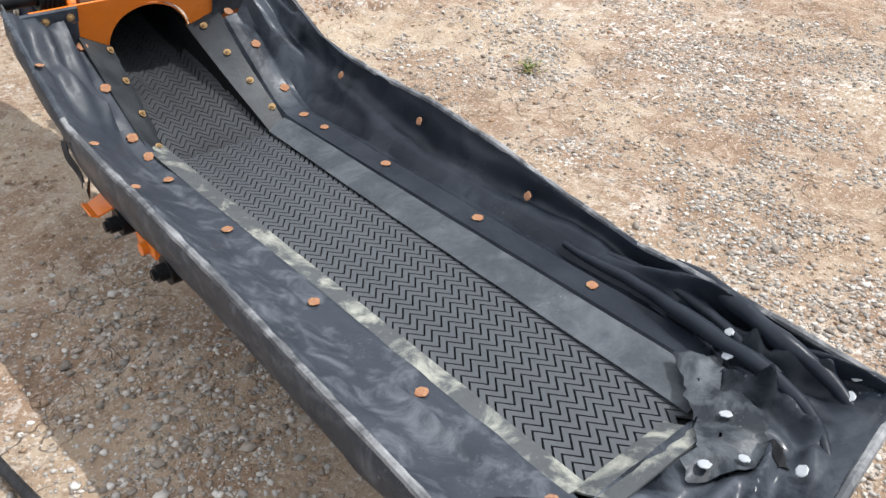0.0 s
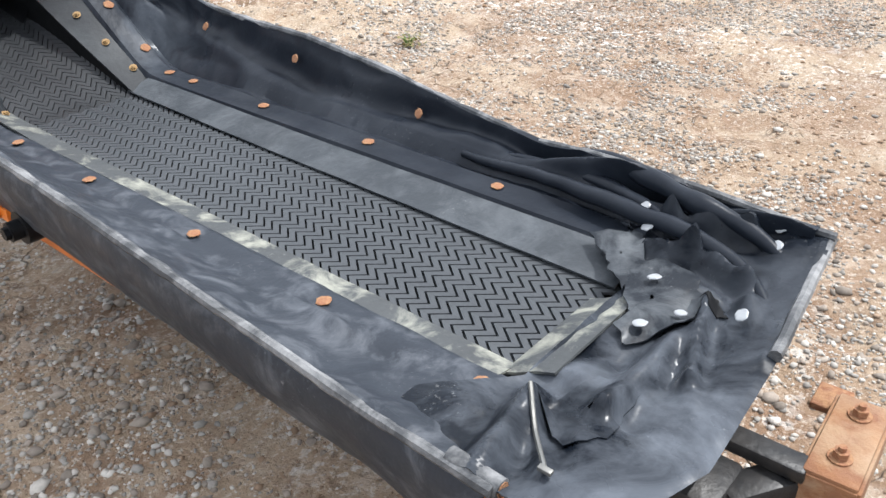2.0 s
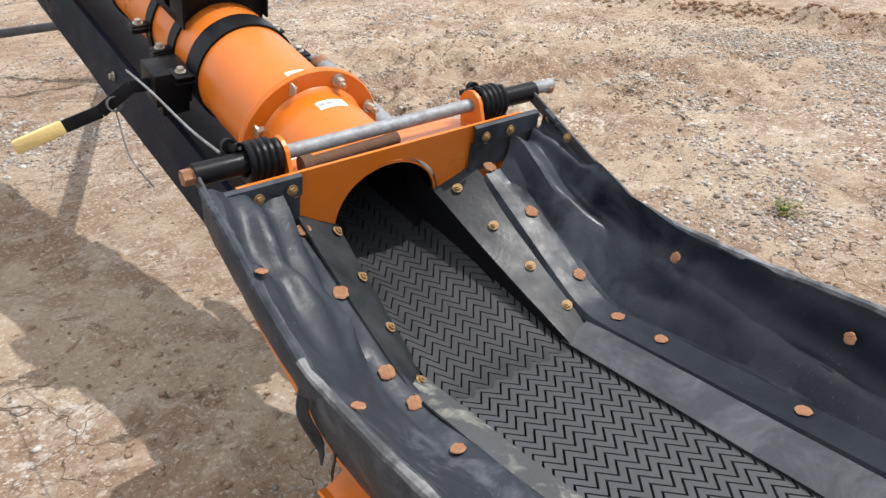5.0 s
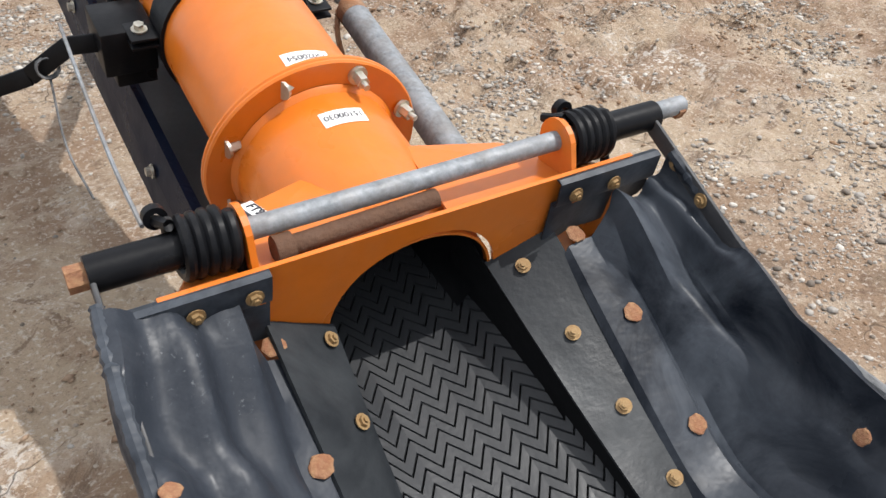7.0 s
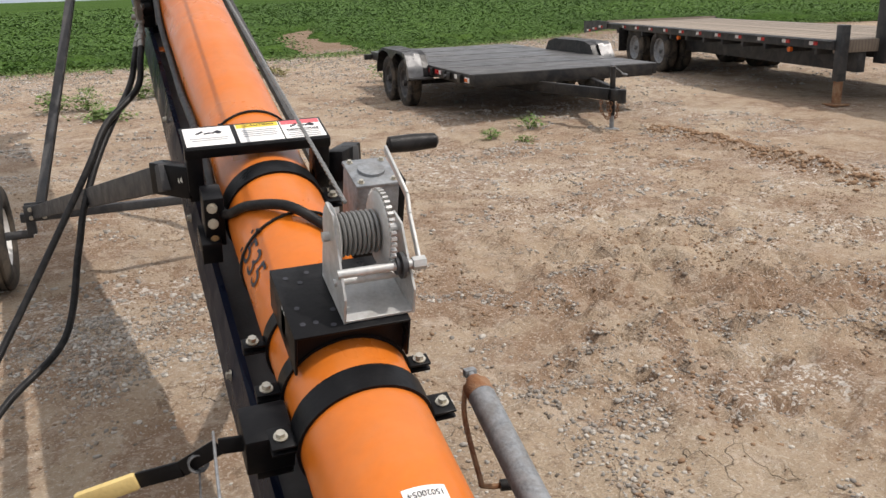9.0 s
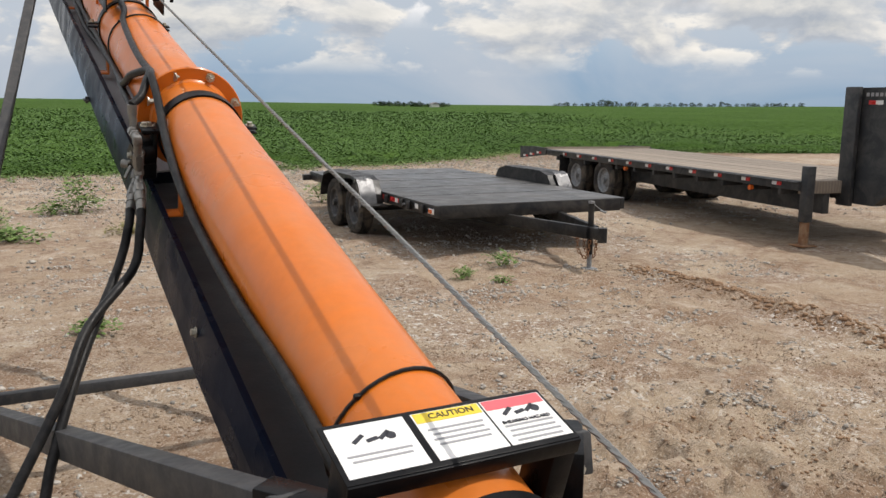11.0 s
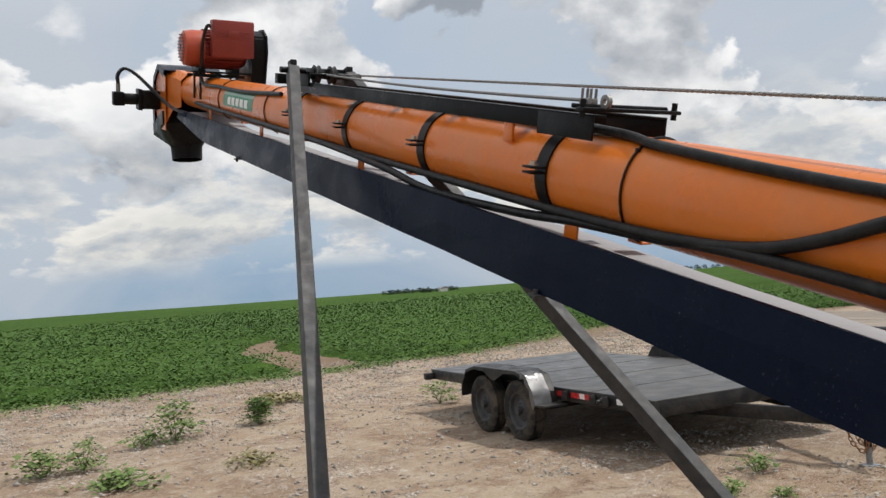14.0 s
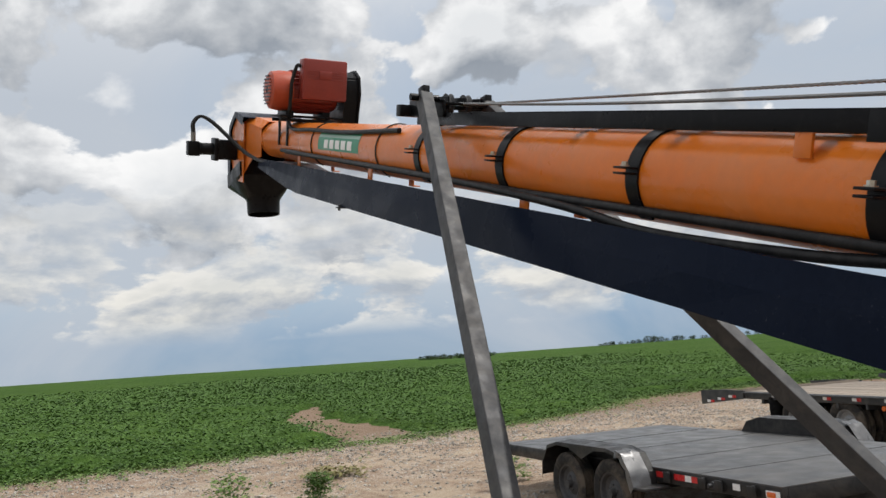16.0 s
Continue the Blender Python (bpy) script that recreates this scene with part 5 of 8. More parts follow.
def wall_right(y):
    rx, rz = lerp_table(RIM_R, y)
    f = floor_z(y)
    up = max(0.0, min(1.0, (y + 0.62) / 0.26))
    pts = [(0.214, f + 0.008), (0.222, f + 0.021), (0.240, f + 0.024), (0.262, f + 0.024), (0.280, f + 0.030 - 0.004 * (1 - up)), (0.290, f + 0.018),
           (0.304 - 0.012 * up, f + 0.016 + 0.02 * up), (0.328 - 0.03 * up, f + 0.045 + 0.04 * up)]
    bx, bz = pts[-1]
    for k in range(1, 19):
        t = k / 18
        sag = math.sin(t * math.pi)
        pts.append((bx + (rx - bx) * t + 0.012 * sag, bz + (rz - bz) * t - 0.010 * sag))
    pts += [(rx + 0.012, rz + 0.004), (rx + 0.020, rz - 0.010), (rx + 0.022, rz - 0.05), (rx + 0.012, rz - 0.13), (rx - 0.01, rz - 0.19)]
    return pts


def wall_left(y):
    rx, rz = lerp_table(RIM_L, y)
    f = floor_z(y, -1)
    up = max(0.0, min(1.0, (y + 0.62) / 0.26))
    tuck = 0.024 * max(0.0, min(1.0, (y + 0.70) / 0.10))
    pts = [(0.160 + tuck, f - 0.006), (0.168 + tuck, f + 0.004), (0.185 + tuck * 0.8, f + 0.009), (0.205 + tuck * 0.5, f + 0.012), (0.225 + tuck * 0.3, f + 0.011)]
    bx, bz = pts[-1]
    for k in range(1, 21):
        t = k / 20
        sag = math.sin(t * math.pi)
        pts.append((bx + (rx - bx) * t, bz + (rz - bz) * t - 0.018 * sag * (1 - up) + 0.01 * sag * up))
    pts += [(rx + 0.010, rz + 0.003), (rx + 0.017, rz - 0.010), (rx + 0.019, rz - 0.05), (rx + 0.008, rz - 0.10), (rx - 0.015, rz - 0.155)]
    return [(-x, z) for x, z in pts]


def canvas_side(side, y0, y1, name, label):
    bm = bmesh.new()
    rows = []
    n = 150
    for i in range(n + 1):
        y = y0 + (y1 - y0) * i / n
        row = []
        prof = wall_right(y) if side > 0 else wall_left(y)
        for k, (x, z) in enumerate(prof):
            inner = max(0.0, min(1.0, (k - 3) / 3)) * (1.0 if k < len(prof) - 5 else 0.45)
            amp = 0.013 + 0.022 * max(0.0, min(1.0, (y + 0.76) / 0.22)) + 0.014 * max(0.0, min(1.0, (-1.75 - y) / 0.3))
            d = crease(x, y, z, amp) * inner
            # drapes hanging from the rim near the mouth, and bunched folds near the end
            up = max(0.0, min(1.0, (k - 4) / (len(prof) - 9)))
            hang = math.sin(math.pi * min(1.0, up * 0.92))
            if side > 0:
                d += hang * 0.013 * math.exp(-((y + 0.46) / 0.14) ** 2) * math.sin(up * 13 + y * 16 + 1.2 * noise.noise(Vector((y * 5, 2, 5))))
                d += hang * 0.026 * max(0.0, min(1.0, (-1.72 - y) / 0.2)) * math.sin(y * 21 + up * 6.5 + 1.0)
                d += hang * 0.008 * math.sin(up * 9 + 1.5 * noise.noise(Vector((y * 2, 0, 5))) * 3)
            else:
                d += hang * 0.012 * math.exp(-((y + 0.44) / 0.15) ** 2) * math.sin(up * 15 - y * 14 + 1.2 * noise.noise(Vector((y * 5, 7, 5))))
            # the cloth falls away from the hem on the mouth plate
            fall = max(0.0, min(1.0, (k - 3) / 3)) * math.exp((y + 0.350) / 0.040)
            if k < len(prof) - 5 and z < 0.716:
                z += fall * (0.716 - z)
            row.append((x - side * d * 0.45, y, z + d))
        rows.append(row)
    sheet(bm, rows, 0.0025)
    return part(name, bm, CANVAS if side > 0 else SUNLIT_DUSTY_CANVAS, hop, label)


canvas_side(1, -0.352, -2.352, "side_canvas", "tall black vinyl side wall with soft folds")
canvas_side(-1, -0.350, -2.262, "side_canvas", "dusty black vinyl side wall with painted sky sheen, sagging outward")


def rim(side, table, y0, y1, mat=WORN_HEM, label="scuffed pale hem over the rim wire"):
    bm = bmesh.new()
    pts = []
    for i in range(90):
        y = y0 + (y1 - y0) * i / 89
        x, z = lerp_table(table, y)
        pts.append((side * (x + 0.008), y, z + 0.0015 + 0.004 * noise.noise(Vector((y * 5, side * 3, 0)))))
    sweep(bm, pts, lambda u: 0.0085 + 0.0035 * noise.noise(Vector((u * 40, side, 2))), 8)
    return part("rim_hem", bm, mat, hop, label)


for side, table, y0, y1 in ((1, RIM_R, -0.36, -2.38), (-1, RIM_L, -0.34, -2.27)):
    rim(side, table, y0, -0.66, CANVAS, "dark vinyl hem sloping down from the mouth plate")
    rim(side, table, -0.66, y1)


# side strips that seal against the belt
def strip(name, mat, stations, label):
    """A thick rubber or steel strip through (y, x inner, z inner, x outer, z outer)."""
    bm = bmesh.new()
    rows = []
    for i in range(61):
        y = stations[0][0] + (stations[-1][0] - stations[0][0]) * i / 60
        a, b, c, d = lerp_table(stations, y)
        w = 0.0008 * noise.noise(Vector((y * 9, a * 20, 1)))
        rows.append([(a + (c - a) * t + w * (1 - t), y, b + (d - b) * t + w) for t in (0, 0.25, 0.5, 0.75, 1)])
    sheet(bm, rows, 0.004)
    return part(name, bm, mat, hop, label)


strip("seal_strip", FLAP, [(-0.66, 0.150, 0.418, 0.226, 0.436), (-1.2, 0.137, 0.414, 0.222, 0.431), (-2.13, 0.125, 0.416, 0.219, 0.431)], "dusty grey rubber seal strip")
strip("seal_strip", DUSTY_FLAP, [(-0.60, -0.130, 0.428, -0.20, 0.462), (-0.8, -0.122, 0.412, -0.176, 0.424), (-1.4, -0.124, 0.411, -0.170, 0.421), (-2.12, -0.130, 0.412, -0.176, 0.422)], "lime-whitened rubber seal strip")


def flashing(ti, to, bi, bo):
    """A bolted rubber sheet ruled between its top edge and its bottom edge, inner and outer corner each."""
    ti, to, bi, bo = (Vector(v) for v in (ti, to, bi, bo))
    bm = bmesh.new()
    rows = []
    for i in range(31):
        u = i / 30
        a, b = ti.lerp(bi, u), to.lerp(bo, u)
        rows.append([a.lerp(b, k / 8) + Vector((0, 0, 0.0012 * noise.noise(Vector((a.y * 11, k * 0.4, ti.x * 9))) - 0.005 * math.sin(math.pi * u))) for k in range(9)])
    sheet(bm, rows, 0.005)
    return part("flashing", bm, FLASH, hop, "dark rubber flashing with a row of bolts")


FR = ((0.116, -0.303, 0.634), (0.216, -0.319, 0.668), (0.152, -0.690, 0.415), (0.243, -0.650, 0.428))
FL = ((-0.112, -0.303, 0.619), (-0.204, -0.320, 0.672), (-0.124, -0.612, 0.408), (-0.192, -0.672, 0.440))
fr, fl = flashing(*FR), flashing(*FL)


def flap_bolts():
    for ob, corners, spots in ((fr, FR, ((0.40, 0.07), (0.50, 0.33), (0.56, 0.60), (0.62, 0.86))), (fl, FL, ((0.18, 0.06), (0.22, 0.34), (0.30, 0.64), (0.42, 0.94)))):
        ti, to, bi, bo = (Vector(v) for v in corners)
        n = (bi - ti).cross(to - ti)
        n = n if n.z > 0 else -n
        for k, u in spots:
            p = ti.lerp(bi, u).lerp(to.lerp(bo, u), k)
            bolt_at(BOLT_G, ob, aim(p + n.normalized() * 0.004 - Vector((0, 0, 0.005 * math.sin(math.pi * u))), n, u * 9))


flap_bolts()
RND = random.Random(77)
RUSTY = [button_mesh("rusty_button", 0.0140, 0.0024, RUST, RND) for _ in range(3)]
PALE = [button_mesh("zinc_button", 0.0108, 0.0026, WHITEBOLT, RND) for _ in range(3)]


def button(kind, x, y, z, n, s=1.0, label="", name="button"):
    ob = new(name, kind[RND.randrange(3)])
    ob.parent = hop
    ob.matrix_basis = aim((x, y, z), n, RND.uniform(0, 6)) @ Matrix.Diagonal((s, s * RND.uniform(0.85, 1.05), 1, 1))
    tagged(ob, label)


for y in (-0.70, -0.805, -1.089, -1.443, -1.793):
    button(RUSTY, 0.258, y, floor_z(y) + 0.026, (0, 0, 1), 1.0, "rusty round fastener")
for x, y in ((0.238, -0.345), (0.262, -0.450), (0.268, -0.585)):
    button(RUSTY, x, y, floor_z(y) + 0.027, (0, -0.55, 0.83), 1.0, "rusty round fastener")
for y in (-0.805, -1.107, -1.465, -1.807, -2.118):
    button(RUSTY, -0.211, y, floor_z(y, -1) + 0.016, (0, 0, 1), 0.95, "rusty round fastener")
for x, y in ((-0.204, -0.679), (-0.214, -0.616), (-0.208, -0.468), (-0.204, -0.340)):
    button(RUSTY, x, y, floor_z(y, -1) + 0.015, (-0.05, -0.5, 0.85), 1.05, "rusty round fastener")
for y, x, z in ((-0.74, 0.372, 0.550), (-1.086, 0.380, 0.528), (-1.5, 0.368, 0.488), (-1.92, 0.356, 0.478)):
    button(RUSTY, x - 0.006, y, z, (-0.85, 0, 0.5), 0.8, "rusty round fastener")
for y, x, z in ((-0.53, -0.371, 0.686), (-0.78, -0.36, 0.566), (-1.02, -0.366, 0.556)):
    button(RUSTY, x, y, z + 0.004, (0.2, 0, 1), 0.8, "rusty round fastener")


# end wall: a draped, creased sheet with torn patches
END_LINE = [(-0.395, -2.268), (-0.365, -2.335), (-0.30, -2.402), (-0.20, -2.427), (0.05, -2.410), (0.395, -2.365)]
# crests of the end sheet: from, to, width, height
END_FOLDS = (((0.345, -2.04), (0.300, -2.13), 0.016, 0.034), ((0.300, -2.13), (0.335, -2.26), 0.017, 0.036), ((0.335, -2.26), (0.300, -2.335), 0.018, 0.024),
             ((0.220, -2.13), (0.245, -2.20), 0.014, 0.030), ((0.245, -2.20), (0.205, -2.31), 0.015, 0.030), ((0.205, -2.31), (0.110, -2.385), 0.016, 0.020),
             ((0.375, -2.20), (0.360, -2.33), 0.012, 0.018), ((0.120, -2.285), (-0.060, -2.345), 0.012, 0.026), ((-0.060, -2.345), (-0.140, -2.40), 0.014, 0.016),
             ((0.040, -2.290), (-0.180, -2.290), 0.018, 0.020), ((-0.200, -2.195), (-0.385, -2.240), 0.020, 0.030), ((0.160, -2.33), (0.030, -2.40), 0.012, 0.016),
             ((-0.215, -2.205), (-0.330, -2.300), 0.012, 0.012), ((-0.120, -2.22), (-0.250, -2.33), 0.030, 0.010))


def rear_y(x):
    if x <= END_LINE[0][0]:
        return END_LINE[0][1]
    for p, q in zip(END_LINE, END_LINE[1:]):
        if x <= q[0]:
            return p[1] + (q[1] - p[1]) * (x - p[0]) / (q[0] - p[0])
    return END_LINE[-1][1]


def near_line(x, y, p, q):
    """Distance of a place from the stretch between p and q."""
    dx, dy = q[0] - p[0], q[1] - p[1]
    t = max(0.0, min(1.0, ((x - p[0]) * dx + (y - p[1]) * dy) / (dx * dx + dy * dy)))
    return math.hypot(x - p[0] - t * dx, y - p[1] - t * dy)


def end_height(x, y):
    """Height of the crumpled sheet behind the belt."""
    y0 = -2.155 if abs(x) < 0.16 else -2.155 + 0.09 * min(1.0, (abs(x) - 0.16) / 0.12)
    v = max(0.0, min(1.0, (y0 - y) / max(0.02, y0 - rear_y(x))))
    z = 0.436 + 0.028 * v + 0.014 * min(1.0, max(0.0, (abs(x) - 0.18) / 0.15))
    hold = math.sin(min(1.0, 0.12 + v * 1.02) * math.pi) ** 0.7 if v < 0.96 else 0.25
    d = 0.0
    for p, q, w, h in END_FOLDS:
        k = near_line(x, y, p, q) / w
        d += h * (math.exp(-k * k) - 0.38 * math.exp(-(k - 2.0) ** 2))
    d -= 0.022 * math.exp(-((x - 0.305) / 0.035) ** 2 - ((y + 2.315) / 0.035) ** 2)
    n = Vector((x * 9, y * 9, 0.3))
    d += 0.007 * noise.noise(n) + 0.0045 * noise.noise(n * 2.6) + 0.0022 * noise.noise(n * 6.0)
    return z + d * hold


def end_canvas():
    bm = bmesh.new()
    rows = []
    nu, nv = 130, 56
    for j in range(nv + 1):
        row = []
        for i in range(nu + 1):
            x = -0.385 + 0.775 * i / nu
            y0 = -2.155 if abs(x) < 0.16 else -2.155 + 0.09 * min(1.0, (abs(x) - 0.16) / 0.12)
            y = y0 + (rear_y(x) - y0) * j / nv
            row.append((x, y, end_height(x, y)))
        rows.append(row)
    # hem, then the drop tucked in under it
    rows.append([(x * 1.01, y - 0.010, z - 0.004) for x, y, z in rows[-1]])
    rows.append([(x * 1.01, y + 0.004, z - 0.022) for x, y, z in rows[-2]])
    rows.append([(x, y + 0.09, z - 0.075) for x, y, z in rows[-3]])
    sheet(bm, rows, 0.0025)
    part("end_canvas", bm, END_CANVAS, hop, "crumpled glossy black vinyl end wall, torn and patched")
    bm = bmesh.new()
    pts = [Vector((0.400 - 0.36 * k / 12, rear_y(0.400 - 0.36 * k / 12) - 0.006, 0.466 + 0.002 * math.sin(k * 1.7))) for k in range(13)]
    sweep(bm, pts, 0.0095, 8)
    part("rim_hem", bm, WORN_HEM, hop, "scuffed hem over the rim wire")
    bm = bmesh.new()
    rod(bm, (-0.375, -2.20, 0.474), (-0.375, -2.275, 0.470), 0.0135, 14)
    pipe = part("rim_pipe", bm, WORN_HEM, hop, "bare end of the rim pipe")
    bm = bmesh.new()
    rod(bm, (-0.375, -2.2755, 0.470), (-0.375, -2.2765, 0.470), 0.010, 12)
    part("pipe_bore", bm, RUST, pipe, "rusty bore of the pipe")
    bm = bmesh.new()
    rows = []
    for i in range(13):
        x = -0.155 + 0.235 * i / 12
        rows.append([(x, -2.115, 0.408), (x, -2.140, 0.420 + 0.002 * math.sin(i)), (x + 0.004, -2.168, 0.434), (x + 0.008, -2.195, 0.442)])
    sheet(bm, rows, 0.004)
    part("end_seal", bm, DUSTY_FLAP, hop, "lime-whitened end seal behind the belt")


end_canvas()


def torn_patch(outline, seed, label, mat=CANVAS, lift=0.03, high=0.004):
    """A ragged scrap of vinyl lying over the end sheet; outline in x, y, fan of rings to its middle."""
    rs = random.Random(seed)
    n = len(outline)
    rim_pts = []
    for k in range(n):
        a, b = Vector((*outline[k], 0)), Vector((*outline[(k + 1) % n], 0))
        for t in (0, 0.2, 0.4, 0.6, 0.8):
            p = a.lerp(b, t)
            rim_pts.append(p + Vector((rs.uniform(-0.004, 0.004), rs.uniform(-0.004, 0.004), 0)))
    c = sum(rim_pts, Vector()) / len(rim_pts)
    bm = bmesh.new()
    rows = []
    for s in (1.0, 0.9, 0.75, 0.6, 0.4, 0.2, 0.05):
        row = []
        for p in rim_pts + rim_pts[:1]:
            q = c.lerp(p, s)
            curl = 0.010 * max(0.0, noise.noise(Vector((p.x * 23, p.y * 23, seed + 7)))) * s ** 4
            zz = max(0.5 * end_height(q.x, q.y) + 0.5 * 0.450, end_height(q.x, q.y), 0.440) + lift * (1 - s * s) * 0.5 + 0.006 * noise.noise(Vector((q.x * 16, q.y * 16, seed))) + high + curl
            row.append((q.x, q.y, zz))
        rows.append(row)
    sheet(bm, rows[::-1] + [[(x, y, z - 0.002) for x, y, z in row] for row in rows])
    return part("torn_patch", bm, mat, hop, label)


torn_patch([(0.205, -2.030), (0.235, -2.075), (0.255, -2.110), (0.185, -2.145), (0.140, -2.150), (0.085, -2.165), (0.120, -2.120), (0.165, -2.085)], 4, "torn scuffed vinyl scrap over the seal strip", TORN, 0.004, 0.004)
torn_patch([(0.160, -2.128), (0.208, -2.172), (0.185, -2.232), (0.118, -2.284), (0.048, -2.296), (0.020, -2.268), (-0.035, -2.240), (-0.006, -2.203), (0.032, -2.212), (0.080, -2.168), (0.120, -2.152)], 5, "torn vinyl flap with zinc fasteners", TORN, 0.010, 0.004)
torn_patch([(-0.215, -2.215), (-0.120, -2.250), (-0.130, -2.310), (-0.235, -2.322), (-0.275, -2.290)], 6, "stitched vinyl patch", END_CANVAS, 0.002, 0.003)
# no hole here: the tear's shade is a near-black scrap on top
torn_patch([(0.128, -2.270), (0.142, -2.296), (0.108, -2.322), (0.092, -2.300)], 8, "near-black scrap painting the shade of a tear in the vinyl", SHADE_RUBBER, 0.0, 0.003)
for x, y in ((0.123, -2.197), (0.060, -2.272), (0.002, -2.238)):
    button(PALE, x, y, max(end_height(x, y), 0.450) + 0.013, (RND.uniform(-0.2, 0.2), 0.2, 1), 1.0, "dull zinc fastener")
for x, y, z in ((0.376, -2.332, 0.472), (0.310, -2.313, 0.462), (0.298, -2.086, 0.478), (0.381, -2.248, 0.474), (0.349, -2.165, 0.492), (0.250, -2.116, 0.468), (0.100, -2.345, 0.470), (0.365, -2.30, 0.478)):
    button(PALE, x, y, max(z, end_height(x, y) + 0.004), (-0.4, 0.3, 0.8), 1.0, "dull zinc fastener")
for pts, r in (([(0.388, -1.90, 0.500), (0.372, -1.99, 0.506), (0.350, -2.08, 0.502), (0.332, -2.17, 0.492), (0.326, -2.26, 0.478), (0.300, -2.335, 0.458)], 0.019),
               ([(0.318, -1.66, 0.452), (0.306, -1.84, 0.464), (0.288, -1.99, 0.472), (0.268, -2.09, 0.476), (0.262, -2.19, 0.474), (0.232, -2.29, 0.462), (0.165, -2.365, 0.450)], 0.016),
               ([(0.350, -1.72, 0.462), (0.343, -1.88, 0.470), (0.330, -2.00, 0.474), (0.305, -2.10, 0.468), (0.292, -2.20, 0.458)], 0.013)):
    bm = bmesh.new()
    P = smooth_path(pts, 9)
    sweep(bm, [p + Vector((0.004 * noise.noise(p * 14), 0, 0.003 * noise.noise(p * 17 + Vector((3, 3, 3))))) for p in P],
          lambda u: r * (0.35 + 0.65 * math.sin(math.pi * min(1.0, max(0.02, u))) ** 0.6) * (1 + 0.16 * noise.noise(Vector((u * 9, r * 400, 1)))), 12)
    part("rolled_fold", bm, CANVAS, hop, "thick rolled fold of black vinyl")
bm = bmesh.new()
zp = [(-0.222 - 0.108 * k / 10, -2.205 - 0.095 * k / 10) for k in range(11)]
sweep(bm, [(x, y, end_height(x, y) + 0.005) for x, y in zp], 0.0032, 6)
box(bm, (-0.332, -2.302, end_height(-0.332, -2.302) + 0.008), (0.008, 0.018, 0.006), bevel=0.001)
part("zip_seam", bm, GREY_FIT, hop, "metal zip on the end wall")

# canvas tops with a doubled hem, bolted to the mouth plate
PLATE = pose(0, -0.345, 0.757, 17.5, 0, 0)


def canvas_top(sx, x0, x1):
    bm = bmesh.new()
    rows = []
    for i in range(25):
        u = i / 24
        x = x0 + (x1 - x0) * u
        w = 0.006 * noise.noise(Vector((x * 22, sx, 2)))
        drop = 0.052 + 0.054 * (1 - u) ** 0.5
        prof = [(0.002, 0.004), (0.006, -0.004), (0.004, -0.012), (-0.012, -0.013), (-0.030, -0.014 - w * 0.3), (-0.037, -0.013), (-0.038, -0.006),
                (-drop, -0.008 - w), (-drop - 0.010, -0.008 - w)]
        rows.append([PLATE @ Vector((sx * x, o, v)) for v, o in prof])
    sheet(bm, rows, 0.0025)
    hem = part("top_hem", bm, CANVAS, hop, "doubled canvas hem bolted to the plate")
    for x in (0.222, 0.287):
        bolt_at(BOLT_G, hem, PLATE @ aim((sx * x, -0.017, -0.017), (0, -1, 0.1), x * 30))


canvas_top(-1, 0.200, 0.362)
canvas_top(1, 0.196, 0.368)


# ---- chevron belt ----
BELT_Z = 0.404
RIB_STEP, RIB_W, ZIG, AMP = 0.0228, 0.0188, 0.0440, 0.0270


def slope_z(y):
    """Belt height on the run up into the mouth."""
    d = 0.295 * (y + 0.66)
    return BELT_Z + 0.5 * (d + math.sqrt(d * d + 0.012 ** 2)) - 0.003


# base sheet coloured as the shade between the ribs
bm = bmesh.new()
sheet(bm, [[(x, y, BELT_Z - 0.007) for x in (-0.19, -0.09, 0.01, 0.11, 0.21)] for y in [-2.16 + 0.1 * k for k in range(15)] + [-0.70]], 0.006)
belt = part("belt", bm, SHADE_RUBBER, hop, "dark grey rubber belt with chevron ribs")


def rib_mesh(name, x0, x1, lift, height=0.0042):
    """One zigzag rib right across the belt; lift(x) raises it at the troughed sides."""
    bm = bmesh.new()
    n = int((x1 - x0) / (ZIG / 2))
    prev = None
    for k in range(n + 1):
        x = x0 + (ZIG / 2) * k
        y = AMP * (1 if k % 2 else -1) * 0.5
        z = lift(x)
        ring = [bm.verts.new((x, y + dy, z + dz)) for dy, dz in ((-RIB_W / 2, -0.001), (-RIB_W / 2 + 0.0008, height - 0.0006), (RIB_W / 2 - 0.0014, height), (RIB_W / 2, -0.001))]
        if prev:
            for a, b in ((0, 1), (1, 2), (2, 3)):
                bm.faces.new((prev[a], prev[b], ring[b], ring[a]))
        prev = ring
    me = bpy.data.meshes.new(name)
    bmesh.ops.recalc_face_normals(bm, faces=bm.faces)
    bm.to_mesh(me); bm.free()
    me.materials.append(RUBBER)
    return me


FLAT_RIB = rib_mesh("rib", -0.176, 0.196, lambda x: 0.0)
y = -2.12
while y < -0.68:
    ob = new("rib", FLAT_RIB)
    ob.parent = belt
    ob.location = (0, y, BELT_Z)
    y += RIB_STEP


def trough(x, t):
    """Belt lifted at its sides as it enters the tube; t from 0 to 1."""
    return t * 0.030 * min(1.45, abs(x) / 0.123) ** 2.3


def belt_sides(y):
    """Left and right edge of the belt between the flashings."""
    u = max(0.0, min(1.0, (y + 0.69) / 0.36))
    return -0.152 + 0.028 * u, 0.176 - 0.042 * u


bm = bmesh.new()
rows = []
for k in range(76):
    y = -0.70 + 0.75 * k / 75
    t = max(0.0, min(1.0, (y + 0.68) / 0.36))
    a, b = belt_sides(y)
    rows.append([(a + (b - a) * i / 32, y, slope_z(y) + trough(a + (b - a) * i / 32, t) - 0.007) for i in range(33)])
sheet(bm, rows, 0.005)
